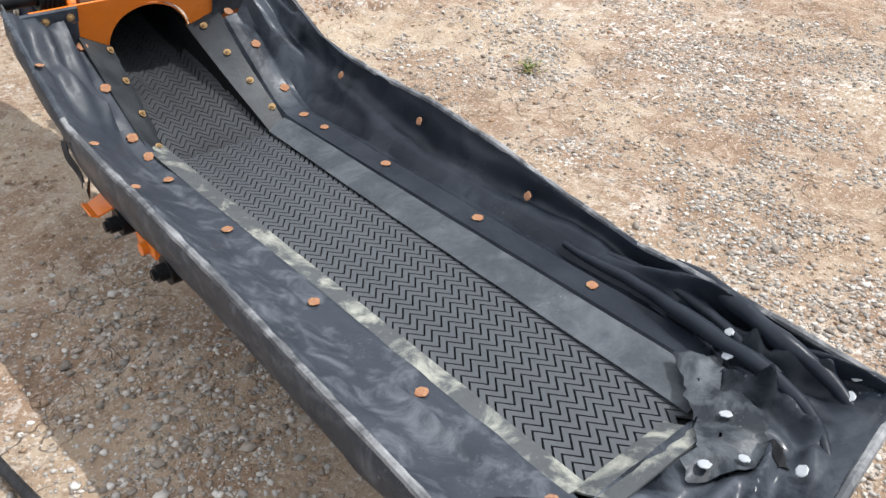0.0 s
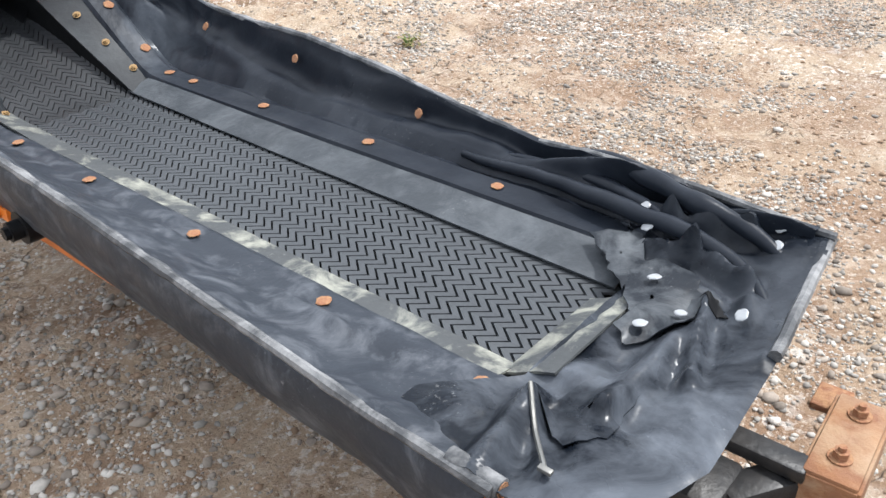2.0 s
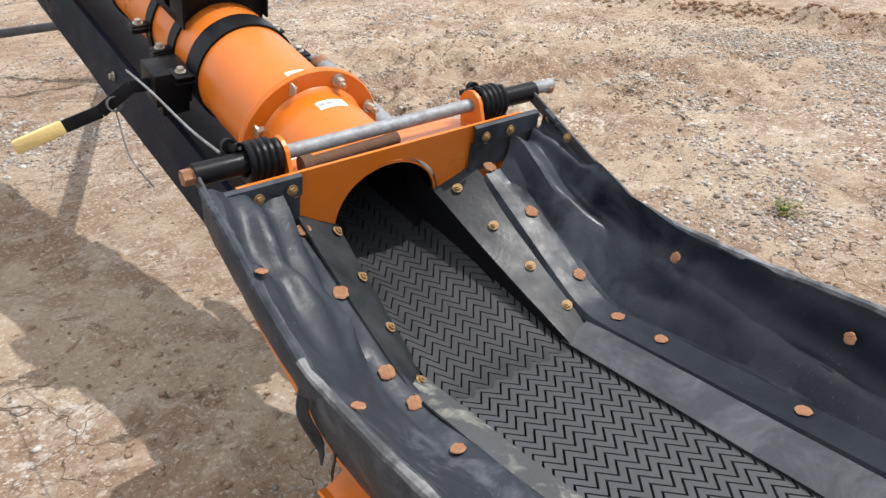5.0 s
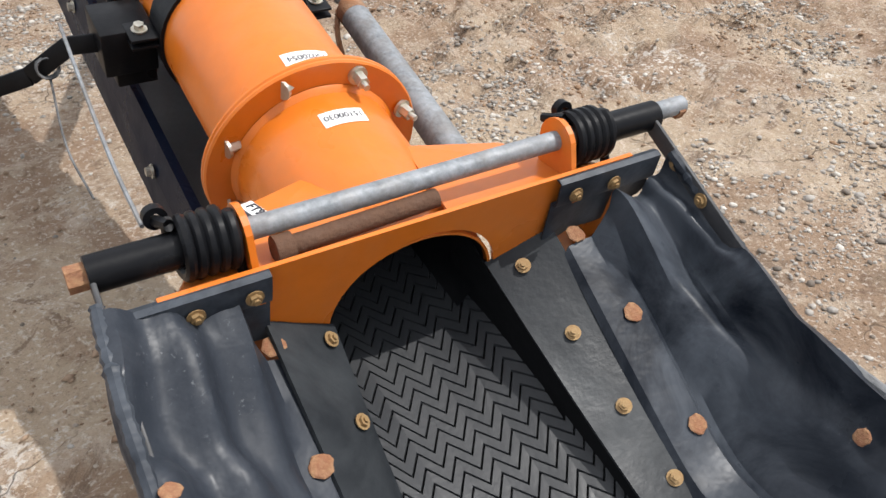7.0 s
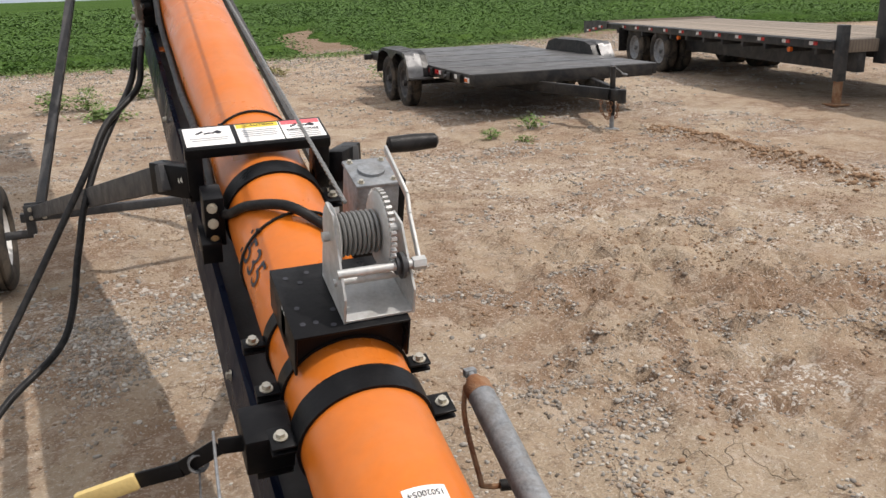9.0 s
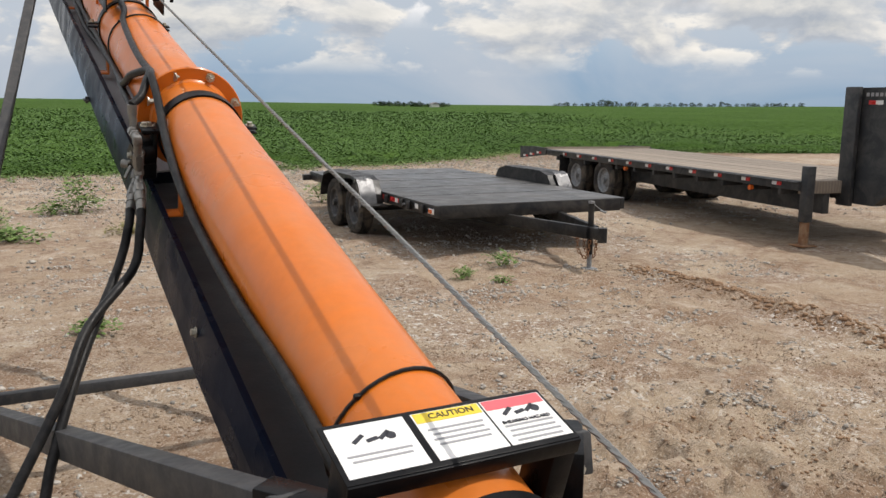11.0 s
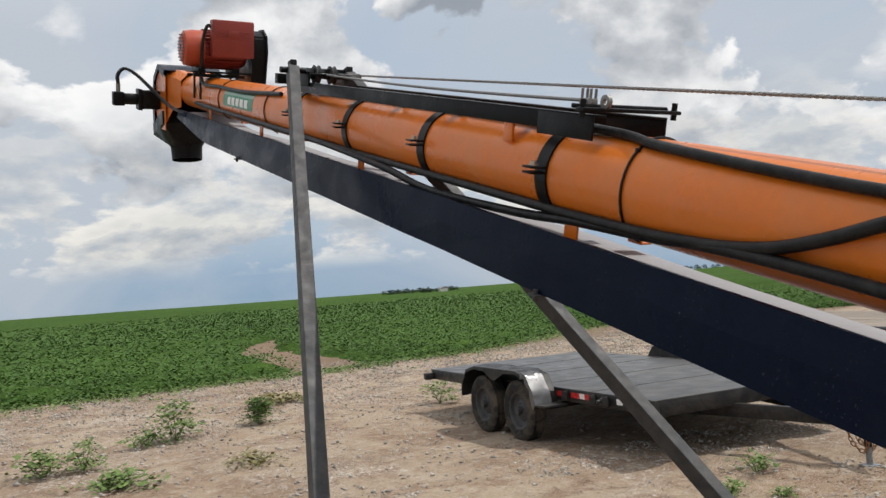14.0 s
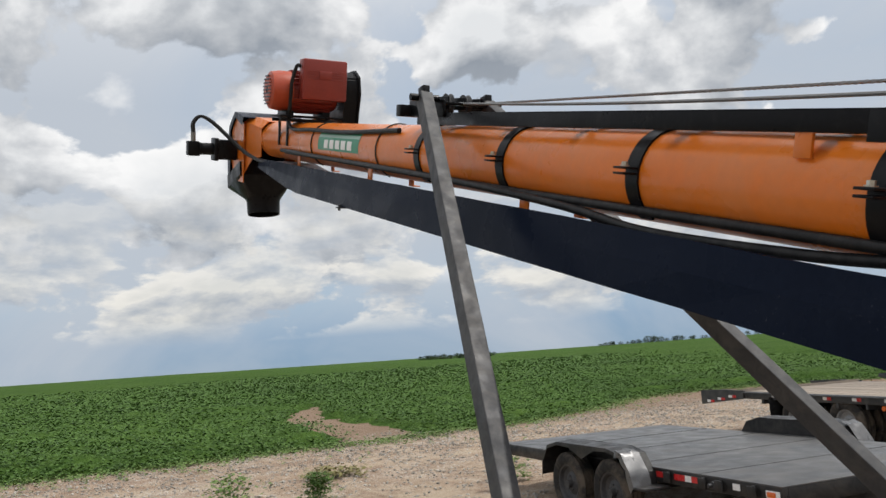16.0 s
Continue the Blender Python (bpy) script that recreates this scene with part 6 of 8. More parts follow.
rise = part("belt_rise", bm, SHADE_RUBBER, hop, "belt curving up into the tube")


def rise_rib(y0):
    """A zigzag rib that lies on the rising, troughed belt."""
    def top(x, y):
        t = max(0.0, min(1.0, (y + 0.68) / 0.36))
        return slope_z(y) + trough(x, t)
    left, right = belt_sides(y0)
    bm = bmesh.new()
    n = int((right - left) / (ZIG / 2))
    prev = None
    for k in range(n + 1):
        j = k + math.ceil((left + 0.176) / (ZIG / 2))
        x = -0.176 + (ZIG / 2) * j
        yc = y0 + AMP * (1 if j % 2 else -1) * 0.5
        ring = [bm.verts.new((x, yc + dy, top(x, yc + dy) + dz)) for dy, dz in ((-RIB_W / 2, -0.001), (-RIB_W / 2 + 0.0008, 0.0030), (RIB_W / 2 - 0.0014, 0.0036), (RIB_W / 2, -0.001))]
        if prev:
            for a, b in ((0, 1), (1, 2), (2, 3)):
                bm.faces.new((prev[a], prev[b], ring[b], ring[a]))
        prev = ring
    part("rib", bm, RISE_RUBBER, rise, smooth=False)


y = -0.672
while y < 0.0:
    rise_rib(y)
    y += RIB_STEP * 0.95
# added near-black sheet: closes the gap between flashing and belt, stands for its shade
for corners in (FR, FL):
    ti, bi = Vector(corners[0]), Vector(corners[2])
    ti = ti + (ti - bi) * 0.22
    bm = bmesh.new()
    rows = []
    for i in range(13):
        p = ti.lerp(bi, i / 12) - Vector((0, 0, 0.006 + 0.005 * math.sin(math.pi * i / 12)))
        o = 0.006 if p.x > 0 else -0.006
        rows.append([p + Vector((o, 0, 0)), p + Vector((o * 1.4, 0, -0.05)), p + Vector((o * 2, 0, -0.13))])
    sheet(bm, rows, 0.004)
    part("side_liner", bm, SHADE_RUBBER, hop)

# ---- hopper frame below the canvas ----
for sx in (-1, 1):
    bm = bmesh.new()
    outline = [(-0.345, 0.70), (-0.345, 0.50), (-0.62, 0.345), (-0.74, 0.345), (-0.74, 0.44), (-0.60, 0.50)]
    if sx > 0:
        outline = [(-0.345, 0.56), (-0.345, 0.50), (-0.62, 0.345), (-0.74, 0.345), (-0.74, 0.40), (-0.60, 0.42)]
    plate(bm, outline, 0.006)
    bmesh.ops.transform(bm, matrix=Matrix(((0, 1, 0, sx * 0.325), (1, 0, 0, 0), (0, 0, 1, 0), (0, 0, 0, 1))), verts=bm.verts)
    part("side_plate", bm, ORANGE, hop, "orange side plate", smooth=False)
    bm = bmesh.new()
    box(bm, (sx * 0.325, -1.48, 0.375), (0.012, 1.52, 0.075), bevel=0.003)
    box(bm, (sx * 0.300, -1.48, 0.340), (0.06, 1.52, 0.008), bevel=0.002)
    part("frame_rail", bm, ORANGE, hop)
    for y in (-0.86, -1.12):
        bm = bmesh.new()
        rod(bm, (sx * 0.33, y, 0.395), (sx * 0.372, y, 0.395), 0.034, 18)
        rod(bm, (sx * 0.372, y, 0.395), (sx * 0.395, y, 0.395), 0.020, 18)
        rod(bm, (sx * 0.395, y, 0.395), (sx * 0.405, y, 0.395), 0.013, 6)
        part("roller_bearing", bm, BLACK, hop, "greasy black roller bearing")
    bm = bmesh.new()
    box(bm, (sx * 0.345, -0.985, 0.385), (0.03, 0.10, 0.03), bevel=0.003)
    rod(bm, (sx * 0.36, -0.99, 0.385), (sx * 0.375, -0.99, 0.385), 0.016, 12)
    part("adjuster", bm, ORANGE, hop)
    bm = bmesh.new()
    sheet(bm, [[(sx * 0.33, -0.77, 0.40), (sx * 0.33, -0.68, 0.40)], [(sx * 0.35, -0.765, 0.385), (sx * 0.35, -0.685, 0.39)], [(sx * 0.385, -0.76, 0.372), (sx * 0.385, -0.69, 0.378)], [(sx * 0.40, -0.755, 0.378), (sx * 0.40, -0.695, 0.385)]], 0.005)
    part("foot_tab", bm, ORANGE, hop, "bent orange foot tab")
bm = bmesh.new()
box(bm, (0, -1.45, 0.352), (0.62, 1.55, 0.006), bevel=0.002)
part("bottom_pan", bm, NAVY, hop)
for k, (x, y) in enumerate(((-0.385, -0.665), (-0.392, -0.69), (-0.380, -0.715))):
    bm = bmesh.new()
    w = 0.022
    rows = []
    for j in range(8):
        t = j / 7
        rows.append([(x - 0.01 * math.sin(t * 5 + k), y - w / 2 + 0.01 * t * math.sin(k), 0.555 - 0.13 * t), (x - 0.004 - 0.012 * math.sin(t * 4 + k), y + w / 2, 0.555 - (0.12 + 0.02 * k) * t)])
    sheet(bm, rows, 0.002)
    part("torn_strip", bm, CANVAS, hop, "torn strip of vinyl hanging down")
# ---- spring bar over the mouth ----
sb = thing("spring_bar", "galvanised cross bar with black coil springs at both ends", "spring bar")
ROD_Y, ROD_Z = -0.30, 0.787
bm = bmesh.new(); rod(bm, (-0.37, ROD_Y, ROD_Z), (0.455, ROD_Y, ROD_Z + 0.004), 0.0135, 20)
part("bar", bm, GALV, sb)
for sx, a, b in ((-1, -0.375, -0.245), (1, 0.255, 0.40)):
    bm = bmesh.new(); rod(bm, (a, ROD_Y, ROD_Z), (b, ROD_Y, ROD_Z), 0.021, 20)
    part("sleeve", bm, BLACK, sb, "black steel sleeve")
    bm = bmesh.new()
    pts = []
    c0 = -0.285 if sx < 0 else 0.238
    for k in range(5 * 20 + 1):
        t = 2 * math.pi * k / 20
        pts.append((c0 + 0.062 * k / 100, ROD_Y + 0.0315 * math.sin(t), ROD_Z + 0.0315 * math.cos(t)))
    pts = [(pts[0][0] - 0.008, ROD_Y + 0.035, ROD_Z + 0.022)] + pts + [(pts[-1][0] + 0.005, ROD_Y - 0.02, ROD_Z - 0.06)]
    sweep(bm, pts, 0.0068, 8)
    part("coil_spring", bm, BLACK, sb, "black coil spring")
    bm = bmesh.new()
    px = -0.215 if sx < 0 else 0.226
    out = [(-0.045, -0.035), (0.035, -0.035)] + [(0.034 * math.cos(radians(t)), 0.036 + 0.034 * math.sin(radians(t)) + 0.0) for t in range(0, 181, 20)]
    plate(bm, out, 0.008)
    bmesh.ops.transform(bm, matrix=Matrix(((0, 1, 0, px), (1, 0, 0, ROD_Y), (0, 0, 1, ROD_Z - 0.036), (0, 0, 0, 1))), verts=bm.verts)
    part("lug", bm, ORANGE, sb, "orange lug plate", smooth=False)
    bm = bmesh.new()
    rod(bm, ((-0.395 if sx < 0 else 0.44), ROD_Y, ROD_Z), ((-0.375 if sx < 0 else 0.452), ROD_Y, ROD_Z), 0.015, 6)
    part("end_nut", bm, RUST, sb, "rusty end nut")
    bm = bmesh.new()
    ex = -0.372 if sx < 0 else 0.388
    bar(bm, (ex, ROD_Y, ROD_Z), (ex + 0.004 * sx, -0.50, 0.665), 0.006, 0.026, 0.002)
    arm = part("arm", bm, STEEL, sb, "worn steel arm")
    for t in (0.35, 0.62):
        p = Vector((ex, ROD_Y, ROD_Z)).lerp(Vector((ex + 0.004 * sx, -0.50, 0.665)), t)
        bolt_at(BOLT_G, arm, aim(p + Vector((-0.004 * sx, 0, 0)), (-sx, 0, 0.1)))
    bm = bmesh.new()
    lathe(bm, [(0.006, -0.006), (0.0135, -0.006), (0.0135, 0.006), (0.006, 0.006), (0.006, -0.006)], 18, pose((-0.292 if sx < 0 else 0.262), ROD_Y + 0.036, ROD_Z + 0.026))
    part("spring_eye", bm, BLACK, sb)
bm = bmesh.new()
rod(bm, (-0.170, -0.318, 0.762), (0.032, -0.314, 0.766), 0.0125, 16)
rod(bm, (-0.182, -0.318, 0.762), (-0.160, -0.318, 0.762), 0.018, 14)
pin = part("latch_pin", bm, DARK_RUST, sb, "brown rusted latch pin")
# thin stay cable up to the band lever
bm = bmesh.new()
sweep(bm, smooth_path([(-0.305, -0.255, 0.80), (-0.30, -0.10, 0.81), (-0.285, 0.15, 0.835), (-0.27, 0.36, 0.845)], 6), 0.0028, 6)
part("stay_cable", bm, GALV, sb, "thin steel stay cable")

# ---- hitch at the rear of the hopper ----
hitch = thing("rear_hitch", "rusty hitch clamp on a black steel arm", "hitch")
bm = bmesh.new()
bar(bm, (-0.075, -2.24, 0.305), (-0.075, -2.43, 0.305), 0.105, 0.05, 0.012)
bar(bm, (0.002, -2.30, 0.338), (0.002, -2.50, 0.340), 0.040, 0.022, 0.005)
bar(bm, (-0.08, -2.42, 0.300), (0.04, -2.50, 0.305), 0.05, 0.05, 0.008)
part("arm", bm, TRAILER, hitch, "scraped dark steel arm")
m = pose(0.085, -2.523, 0.322, 0, 0, 3)
bm = bmesh.new()
box(bm, (0, 0, 0.020), (0.185, 0.070, 0.022), m, 0.004)
box(bm, (0, 0.036, -0.015), (0.185, 0.007, 0.080), m, 0.002)
box(bm, (0, -0.036, -0.015), (0.185, 0.007, 0.080), m, 0.002)
box(bm, (-0.09, 0.0, -0.015), (0.010, 0.070, 0.080), m, 0.002)
cl = part("clamp", bm, RUST_PLATE, hitch)
for dx in (-0.047, 0.053):
    bolt_at(hexbolt_mesh("clamp_bolt", 0.011, 0.014, RUST), cl, m @ pose(dx, 0, 0.031))
bm = bmesh.new()
box(bm, (0.105, 0.045, 0.0), (0.06, 0.05, 0.012), m, 0.003)
part("tab", bm, RUST, hitch)
bm = bmesh.new()
bar(bm, (-0.10, -2.36, -0.02), (-0.10, -2.36, 0.30), 0.06, 0.06, 0.004, Vector((0, 1, 0)))
part("stand_leg", bm, TRAILER, hitch)


# ---- winch bracket, winch, sign plate ----
wb = thing("winch_bracket", "black folded steel winch bracket clamped on the tube", "bracket", M1)
V0, V1 = 0.105, 0.172
bm = bmesh.new()
box(bm, (0.003, 0.545, V1 - 0.003), (0.225, 0.225, 0.006), bevel=0.002)
part("top_plate", bm, BLACK, wb)
for sx in (-1, 1):
    bm = bmesh.new()
    box(bm, (0.003 + sx * 0.1095, 0.545, (V0 + V1) / 2 - 0.014), (0.006, 0.225, V1 - V0 + 0.016), bevel=0.002)
    part("side_plate", bm, BLACK, wb)
bm = bmesh.new()
for k, (x, y) in enumerate([(-0.085, 0.47), (-0.06, 0.47), (-0.03, 0.455), (0.02, 0.453), (0.06, 0.455), (0.09, 0.458), (-0.085, 0.52), (-0.06, 0.60), (-0.04, 0.63), (-0.085, 0.62), (-0.02, 0.50)]):
    rod(bm, (x, y, V1 + 0.0002), (x, y, V1 + 0.0008), 0.0055, 12)
ph = part("punched_hole", bm, INK, wb)
ph["kind"] = "stuff"
for y in (0.46, 0.62):
    out = [(-0.107, 0.165), (0.113, 0.165), (0.113, 0.06)] + [((R + 0.002) * math.sin(radians(a)), (R + 0.002) * math.cos(radians(a))) for a in range(55, -56, -10)] + [(-0.107, 0.06)]
    bm = bmesh.new()
    plate(bm, out, 0.006, pose(0, y, 0))
    part("saddle", bm, BLACK, wb, smooth=False)
bm = bmesh.new()
box(bm, (-0.109, 0.53, 0.135), (0.001, 0.035, 0.06))
part("label_plate", bm, WHITE, wb, "white printed label")

winch = thing("hand_winch", "galvanised hand winch with steel rope and crank", "winch", M1 @ pose(0.042, 0.540, V1 + 0.002) @ Matrix.Diagonal((1.08, 1.08, 1.08, 1)))
bm = bmesh.new()
box(bm, (0.012, -0.01, 0.003), (0.125, 0.15, 0.005), bevel=0.001)
for x, h in ((-0.05, 0.17), (0.075, 0.135)):
    out = [(-0.085, 0.0), (0.065, 0.0), (0.065, 0.06), (0.045, h), (0.0, h), (-0.03, h * 0.75), (-0.085, 0.05)]
    plate(bm, out, 0.004, Matrix(((0, 1, 0, x), (1, 0, 0, 0), (0, 0, 1, 0), (0, 0, 0, 1))))
part("side_frame", bm, BRIGHT_GALV, winch, smooth=False)
AX = Vector((0, 0.02, 0.115))
bm = bmesh.new()
for k in range(9):
    lathe(bm, [(0.030, -0.004), (0.0375, -0.0028), (0.040, 0), (0.0375, 0.0028), (0.030, 0.004)], 28, Matrix.Translation(AX + Vector((-0.038 + 0.0085 * k, 0, 0))) @ Matrix.Rotation(radians(-90), 4, "Z"))
part("rope_drum", bm, ROPE, winch, "steel rope wound on the drum")
for x, r in ((-0.044, 0.060), (0.040, 0.070)):
    bm = bmesh.new()
    lathe(bm, [(0.008, -0.003), (r - 0.004, -0.003), (r, 0), (r - 0.004, 0.003), (0.008, 0.003)], 44, Matrix.Translation(AX + Vector((x, 0, 0))) @ Matrix.Rotation(radians(-90), 4, "Z"))
    if x > 0:
        for k in range(40):
            a = 2 * math.pi * k / 40
            box(bm, (0, 0, 0), (0.010, 0.005, 0.010), Matrix.Translation(AX + Vector((x + 0.006, math.sin(a) * r, math.cos(a) * r))) @ Matrix.Rotation(-a, 4, "X"))
    part("drum_gear" if x > 0 else "drum_flange", bm, BRIGHT_GALV, winch)
bm = bmesh.new()
rod(bm, AX + Vector((-0.062, 0, 0)), AX + Vector((0.085, 0, 0)), 0.009, 14)
rod(bm, (-0.055, -0.055, 0.085), (0.085, -0.055, 0.085), 0.008, 14)
rod(bm, (-0.055, -0.03, 0.05), (0.085, -0.03, 0.05), 0.007, 14)
part("cross_shaft", bm, BRIGHT_GALV, winch)
bm = bmesh.new()
for x, r in ((0.052, 0.016), (0.060, 0.024), (0.067, 0.014)):
    lathe(bm, [(0.004, -0.003), (r, -0.003), (r, 0.003), (0.004, 0.003)], 14, Matrix.Translation((x, -0.055, 0.085)) @ Matrix.Rotation(radians(-90), 4, "Z"))
part("pinion", bm, STEEL, winch, "oily steel pinion and pawl")
bm = bmesh.new()
cpts = [Vector((0.094, -0.055, 0.085)), Vector((0.104, 0.035, 0.128)), Vector((0.112, 0.075, 0.146)), Vector((0.106, 0.195, 0.184))]
for a, b in zip(cpts, cpts[1:]):
    bar(bm, a, b, 0.015, 0.006, 0.002, Vector((1, 0, 0)))
rod(bm, (0.08, -0.055, 0.085), (0.104, -0.055, 0.085), 0.012, 6)
crank = part("crank", bm, BRIGHT_GALV, winch, "bent galvanised crank")
bm = bmesh.new()
lathe(bm, [(0.006, 0.0), (0.016, 0.004), (0.0175, 0.05), (0.015, 0.098), (0.008, 0.104)], 20, Matrix.Translation((0.112, 0.200, 0.186)) @ Matrix.Rotation(radians(-90), 4, "Z"))
part("handle", bm, HOSE, crank, "black plastic handle")

# grey switch box behind the winch
sw = thing("switch_box", "grey metal switch box beside the tube", "switch box", M1 @ pose(0.176, 0.895, 0.152) @ Matrix.Diagonal((1.2, 1.2, 1.2, 1)))
bm = bmesh.new(); box(bm, (0, 0, 0), (0.085, 0.10, 0.13), bevel=0.006)
part("body", bm, GALV, sw)
bm = bmesh.new(); box(bm, (0, 0, 0.068), (0.09, 0.105, 0.008), bevel=0.003); rod(bm, (0, 0, 0.07), (0, 0, 0.078), 0.026, 20)
lid = part("lid", bm, GALV, sw)
for x, y in ((-0.032, -0.04), (0.032, -0.04), (-0.032, 0.04), (0.032, 0.04)):
    bolt_at(BOLT_B, lid, pose(x, y, 0.072) @ Matrix.Diagonal((0.5, 0.5, 0.5, 1)))
bm = bmesh.new(); box(bm, (0.055, 0.02, -0.05), (0.03, 0.06, 0.20), bevel=0.004); box(bm, (-0.01, 0.03, -0.115), (0.12, 0.03, 0.06), bevel=0.003)
part("mount", bm, BLACK, sw)

# sign plate across the tube
sg = thing("warning_sign_plate", "black steel plate with three white warning decals", "sign", M1 @ pose(-0.020, 1.29, 0.164))
bm = bmesh.new()
box(bm, (0, 0, 0), (0.375, 0.125, 0.005), bevel=0.0015)
box(bm, (0, -0.064, -0.012), (0.375, 0.005, 0.026), bevel=0.0015)
for sx in (-1, 1):
    box(bm, (sx * 0.165, -0.03, -0.075), (0.04, 0.07, 0.15), bevel=0.003)
part("plate", bm, BLACK, sg)
for k, (x, w, mat) in enumerate(((-0.119, 0.122, None), (0.012, 0.115, YELLOW), (0.127, 0.108, PINK))):
    bm = bmesh.new(); box(bm, (x, 0.0, 0.0031), (w, 0.105, 0.001))
    d = part("decal", bm, WHITE, sg, "white warning decal")
    if mat:
        bm = bmesh.new(); box(bm, (x, 0.040, 0.0039), (w * 0.96, 0.022, 0.0008))
        part("header", bm, mat, d)
    bm = bmesh.new()
    for j in range(4 if mat else 2):
        box(bm, (x, (0.012 if mat is YELLOW else -0.012) - 0.011 * j, 0.0039), (w * (0.80 - 0.06 * (j % 2)), 0.004, 0.0008))
    part("print_bar", bm, GREYINK, d)
    if mat is not YELLOW:
        bm = bmesh.new()
        for j in range(3):
            bar(bm, (x - 0.03 + 0.02 * j, 0.014, 0.0040), (x - 0.012 + 0.02 * j, 0.028 - 0.01 * (j % 2), 0.0040), 0.007, 0.0008, 0.0)
        rod(bm, (x + 0.028, 0.018, 0.0036), (x + 0.028, 0.018, 0.0044), 0.008, 12)
        part("pictogram", bm, INK, d)
lettering("lettering", "CAUTION", 0.017, INK, sg, pose(0.018, 0.040, 0.0046))
lettering("lettering", "SHEARING HAZARD", 0.0095, INK, sg, pose(0.127, -0.004, 0.0046))

# bolts and plates on the left of the clamp below the sign
bm = bmesh.new()
box(bm, (-0.160, 1.14, 0.02), (0.05, 0.075, 0.14), bevel=0.004)
box(bm, (-0.175, 1.12, -0.05), (0.05, 0.10, 0.06), bevel=0.004)
cp = part("clamp_plate", bm, BLACK, conv, m=M1)
for y, z, me in ((1.10, 0.065, BOLT_B), (1.10, 0.02, BOLT_B), (1.09, -0.02, BOLT_G)):
    bolt_at(me, cp, aim((-0.165, y, z), (-0.2, -1, 0.3)))

# lever with worn grip on the lower band
lv = thing("lever", "black band lever with a worn yellow grip", "lever")
bm = bmesh.new()
LP = [Vector((-0.20, 0.375, 0.800)), Vector((-0.262, 0.385, 0.800)), Vector((-0.33, 0.43, 0.745)), Vector((-0.41, 0.475, 0.715))]
for a, b in zip(LP, LP[1:]):
    bar(bm, a, b, 0.008, 0.032, 0.002)
part("arm", bm, BLACK, lv)
bm = bmesh.new()
bar(bm, LP[-1], LP[-1] + Vector((-0.115, 0.03, -0.035)), 0.020, 0.036, 0.008)
part("grip", bm, GRIP, lv, "worn pale yellow grip")
bm = bmesh.new()
box(bm, (-0.175, 0.405, -0.02), (0.09, 0.095, 0.085), bevel=0.004)
box(bm, (-0.165, 0.40, -0.075), (0.07, 0.05, 0.05), bevel=0.004)
part("clevis", bm, BLACK, lv, m=M1 @ pose(0, -0.01, 0.0))
bm = bmesh.new()
for k in range(3):
    pts = [Vector((-0.30, 0.41, 0.762)) + Vector((0.018 * math.sin(t), 0.006 * k - 0.006, 0.018 * math.cos(t))) for t in [i * math.pi / 8 for i in range(17)]]
    sweep(bm, pts, 0.0022, 5)
sweep(bm, smooth_path([(-0.30, 0.41, 0.744), (-0.31, 0.33, 0.65), (-0.30, 0.22, 0.60)], 5), 0.0022, 5)
part("twine", bm, WORN_HEM, lv, "loop of old twine")

# galvanised screw jack lying along the right side
jk = thing("swivel_jack", "galvanised tube jack with a rusty cap, folded back", "jack")
JA, JB = Vector((0.324, 0.555, 0.735)), Vector((0.262, -0.16, 0.56))
d = (JA - JB).normalized()
bm = bmesh.new(); rod(bm, JB, JA - d * 0.06, 0.031, 24)
part("tube", bm, GALV, jk)
bm = bmesh.new(); rod(bm, JA - d * 0.06, JA - d * 0.025, 0.0315, 24); rod(bm, JA - d * 0.025, JA, 0.027, 24, 0.018)
part("cap", bm, RUST_PLATE, jk, "rusty cap")
bm = bmesh.new(); rod(bm, JA - d * 0.02, JA + d * 0.025, 0.009, 10); box(bm, JA + d * 0.028, (0.03, 0.02, 0.02), bevel=0.004)
part("top_fitting", bm, GALV, jk)
bm = bmesh.new(); sweep(bm, smooth_path([JA + Vector((-0.02, 0.0, -0.01)), JA + Vector((-0.045, -0.05, -0.06)), JA + Vector((-0.055, -0.15, -0.15)), JA + Vector((-0.05, -0.17, -0.165)), JA + Vector((0.02, -0.19, -0.165))], 6), 0.006, 8)
part("crank", bm, RUST_PLATE, jk)
bm = bmesh.new(); rod(bm, JA + Vector((-0.02, -0.18, -0.165)), JA + Vector((0.06, -0.20, -0.165)), 0.013, 12)
part("handle", bm, HOSE, jk)

# ---- track rails and carriage on the upper tube ----
tr = thing("track_rails", "black steel track rails bolted over the tube", "track", M2)
a0, a1 = upper(4.34), upper(6.72)
for sx in (-1, 1):
    bm = bmesh.new()
    x = sx * 0.118
    box(bm, (x, (a0 + a1) / 2 + 0.12, 0.148), (0.006, a1 - a0 - 0.24, 0.048), bevel=0.001)
    box(bm, (x, a0 + 0.12, 0.140), (0.006, 0.24, 0.064), bevel=0.001)
    box(bm, (x - sx * 0.018, (a0 + a1) / 2, 0.170), (0.042, a1 - a0, 0.005), bevel=0.001)
    part("rail", bm, BLACK, tr)
    for s in (4.73,):
        bm = bmesh.new(); box(bm, (sx * 0.113, upper(s), 0.100), (0.010, 0.045, 0.06), bevel=0.002)
        part("weld_tab", bm, ORANGE, tr, "orange weld tab")
for s in (4.7, 5.15, 5.6, 6.05, 6.5):
    bm = bmesh.new(); box(bm, (0, upper(s), 0.146), (0.23, 0.035, 0.006), bevel=0.001)
    part("cross_strap", bm, BLACK, tr)
bm = bmesh.new()
bar(bm, (-0.155, a0 + 0.015, 0.185), (0.165, a0 + 0.015, 0.185), 0.035, 0.010, 0.002)
rod(bm, (-0.15, a0 + 0.05, 0.192), (0.16, a0 + 0.05, 0.192), 0.006, 8)
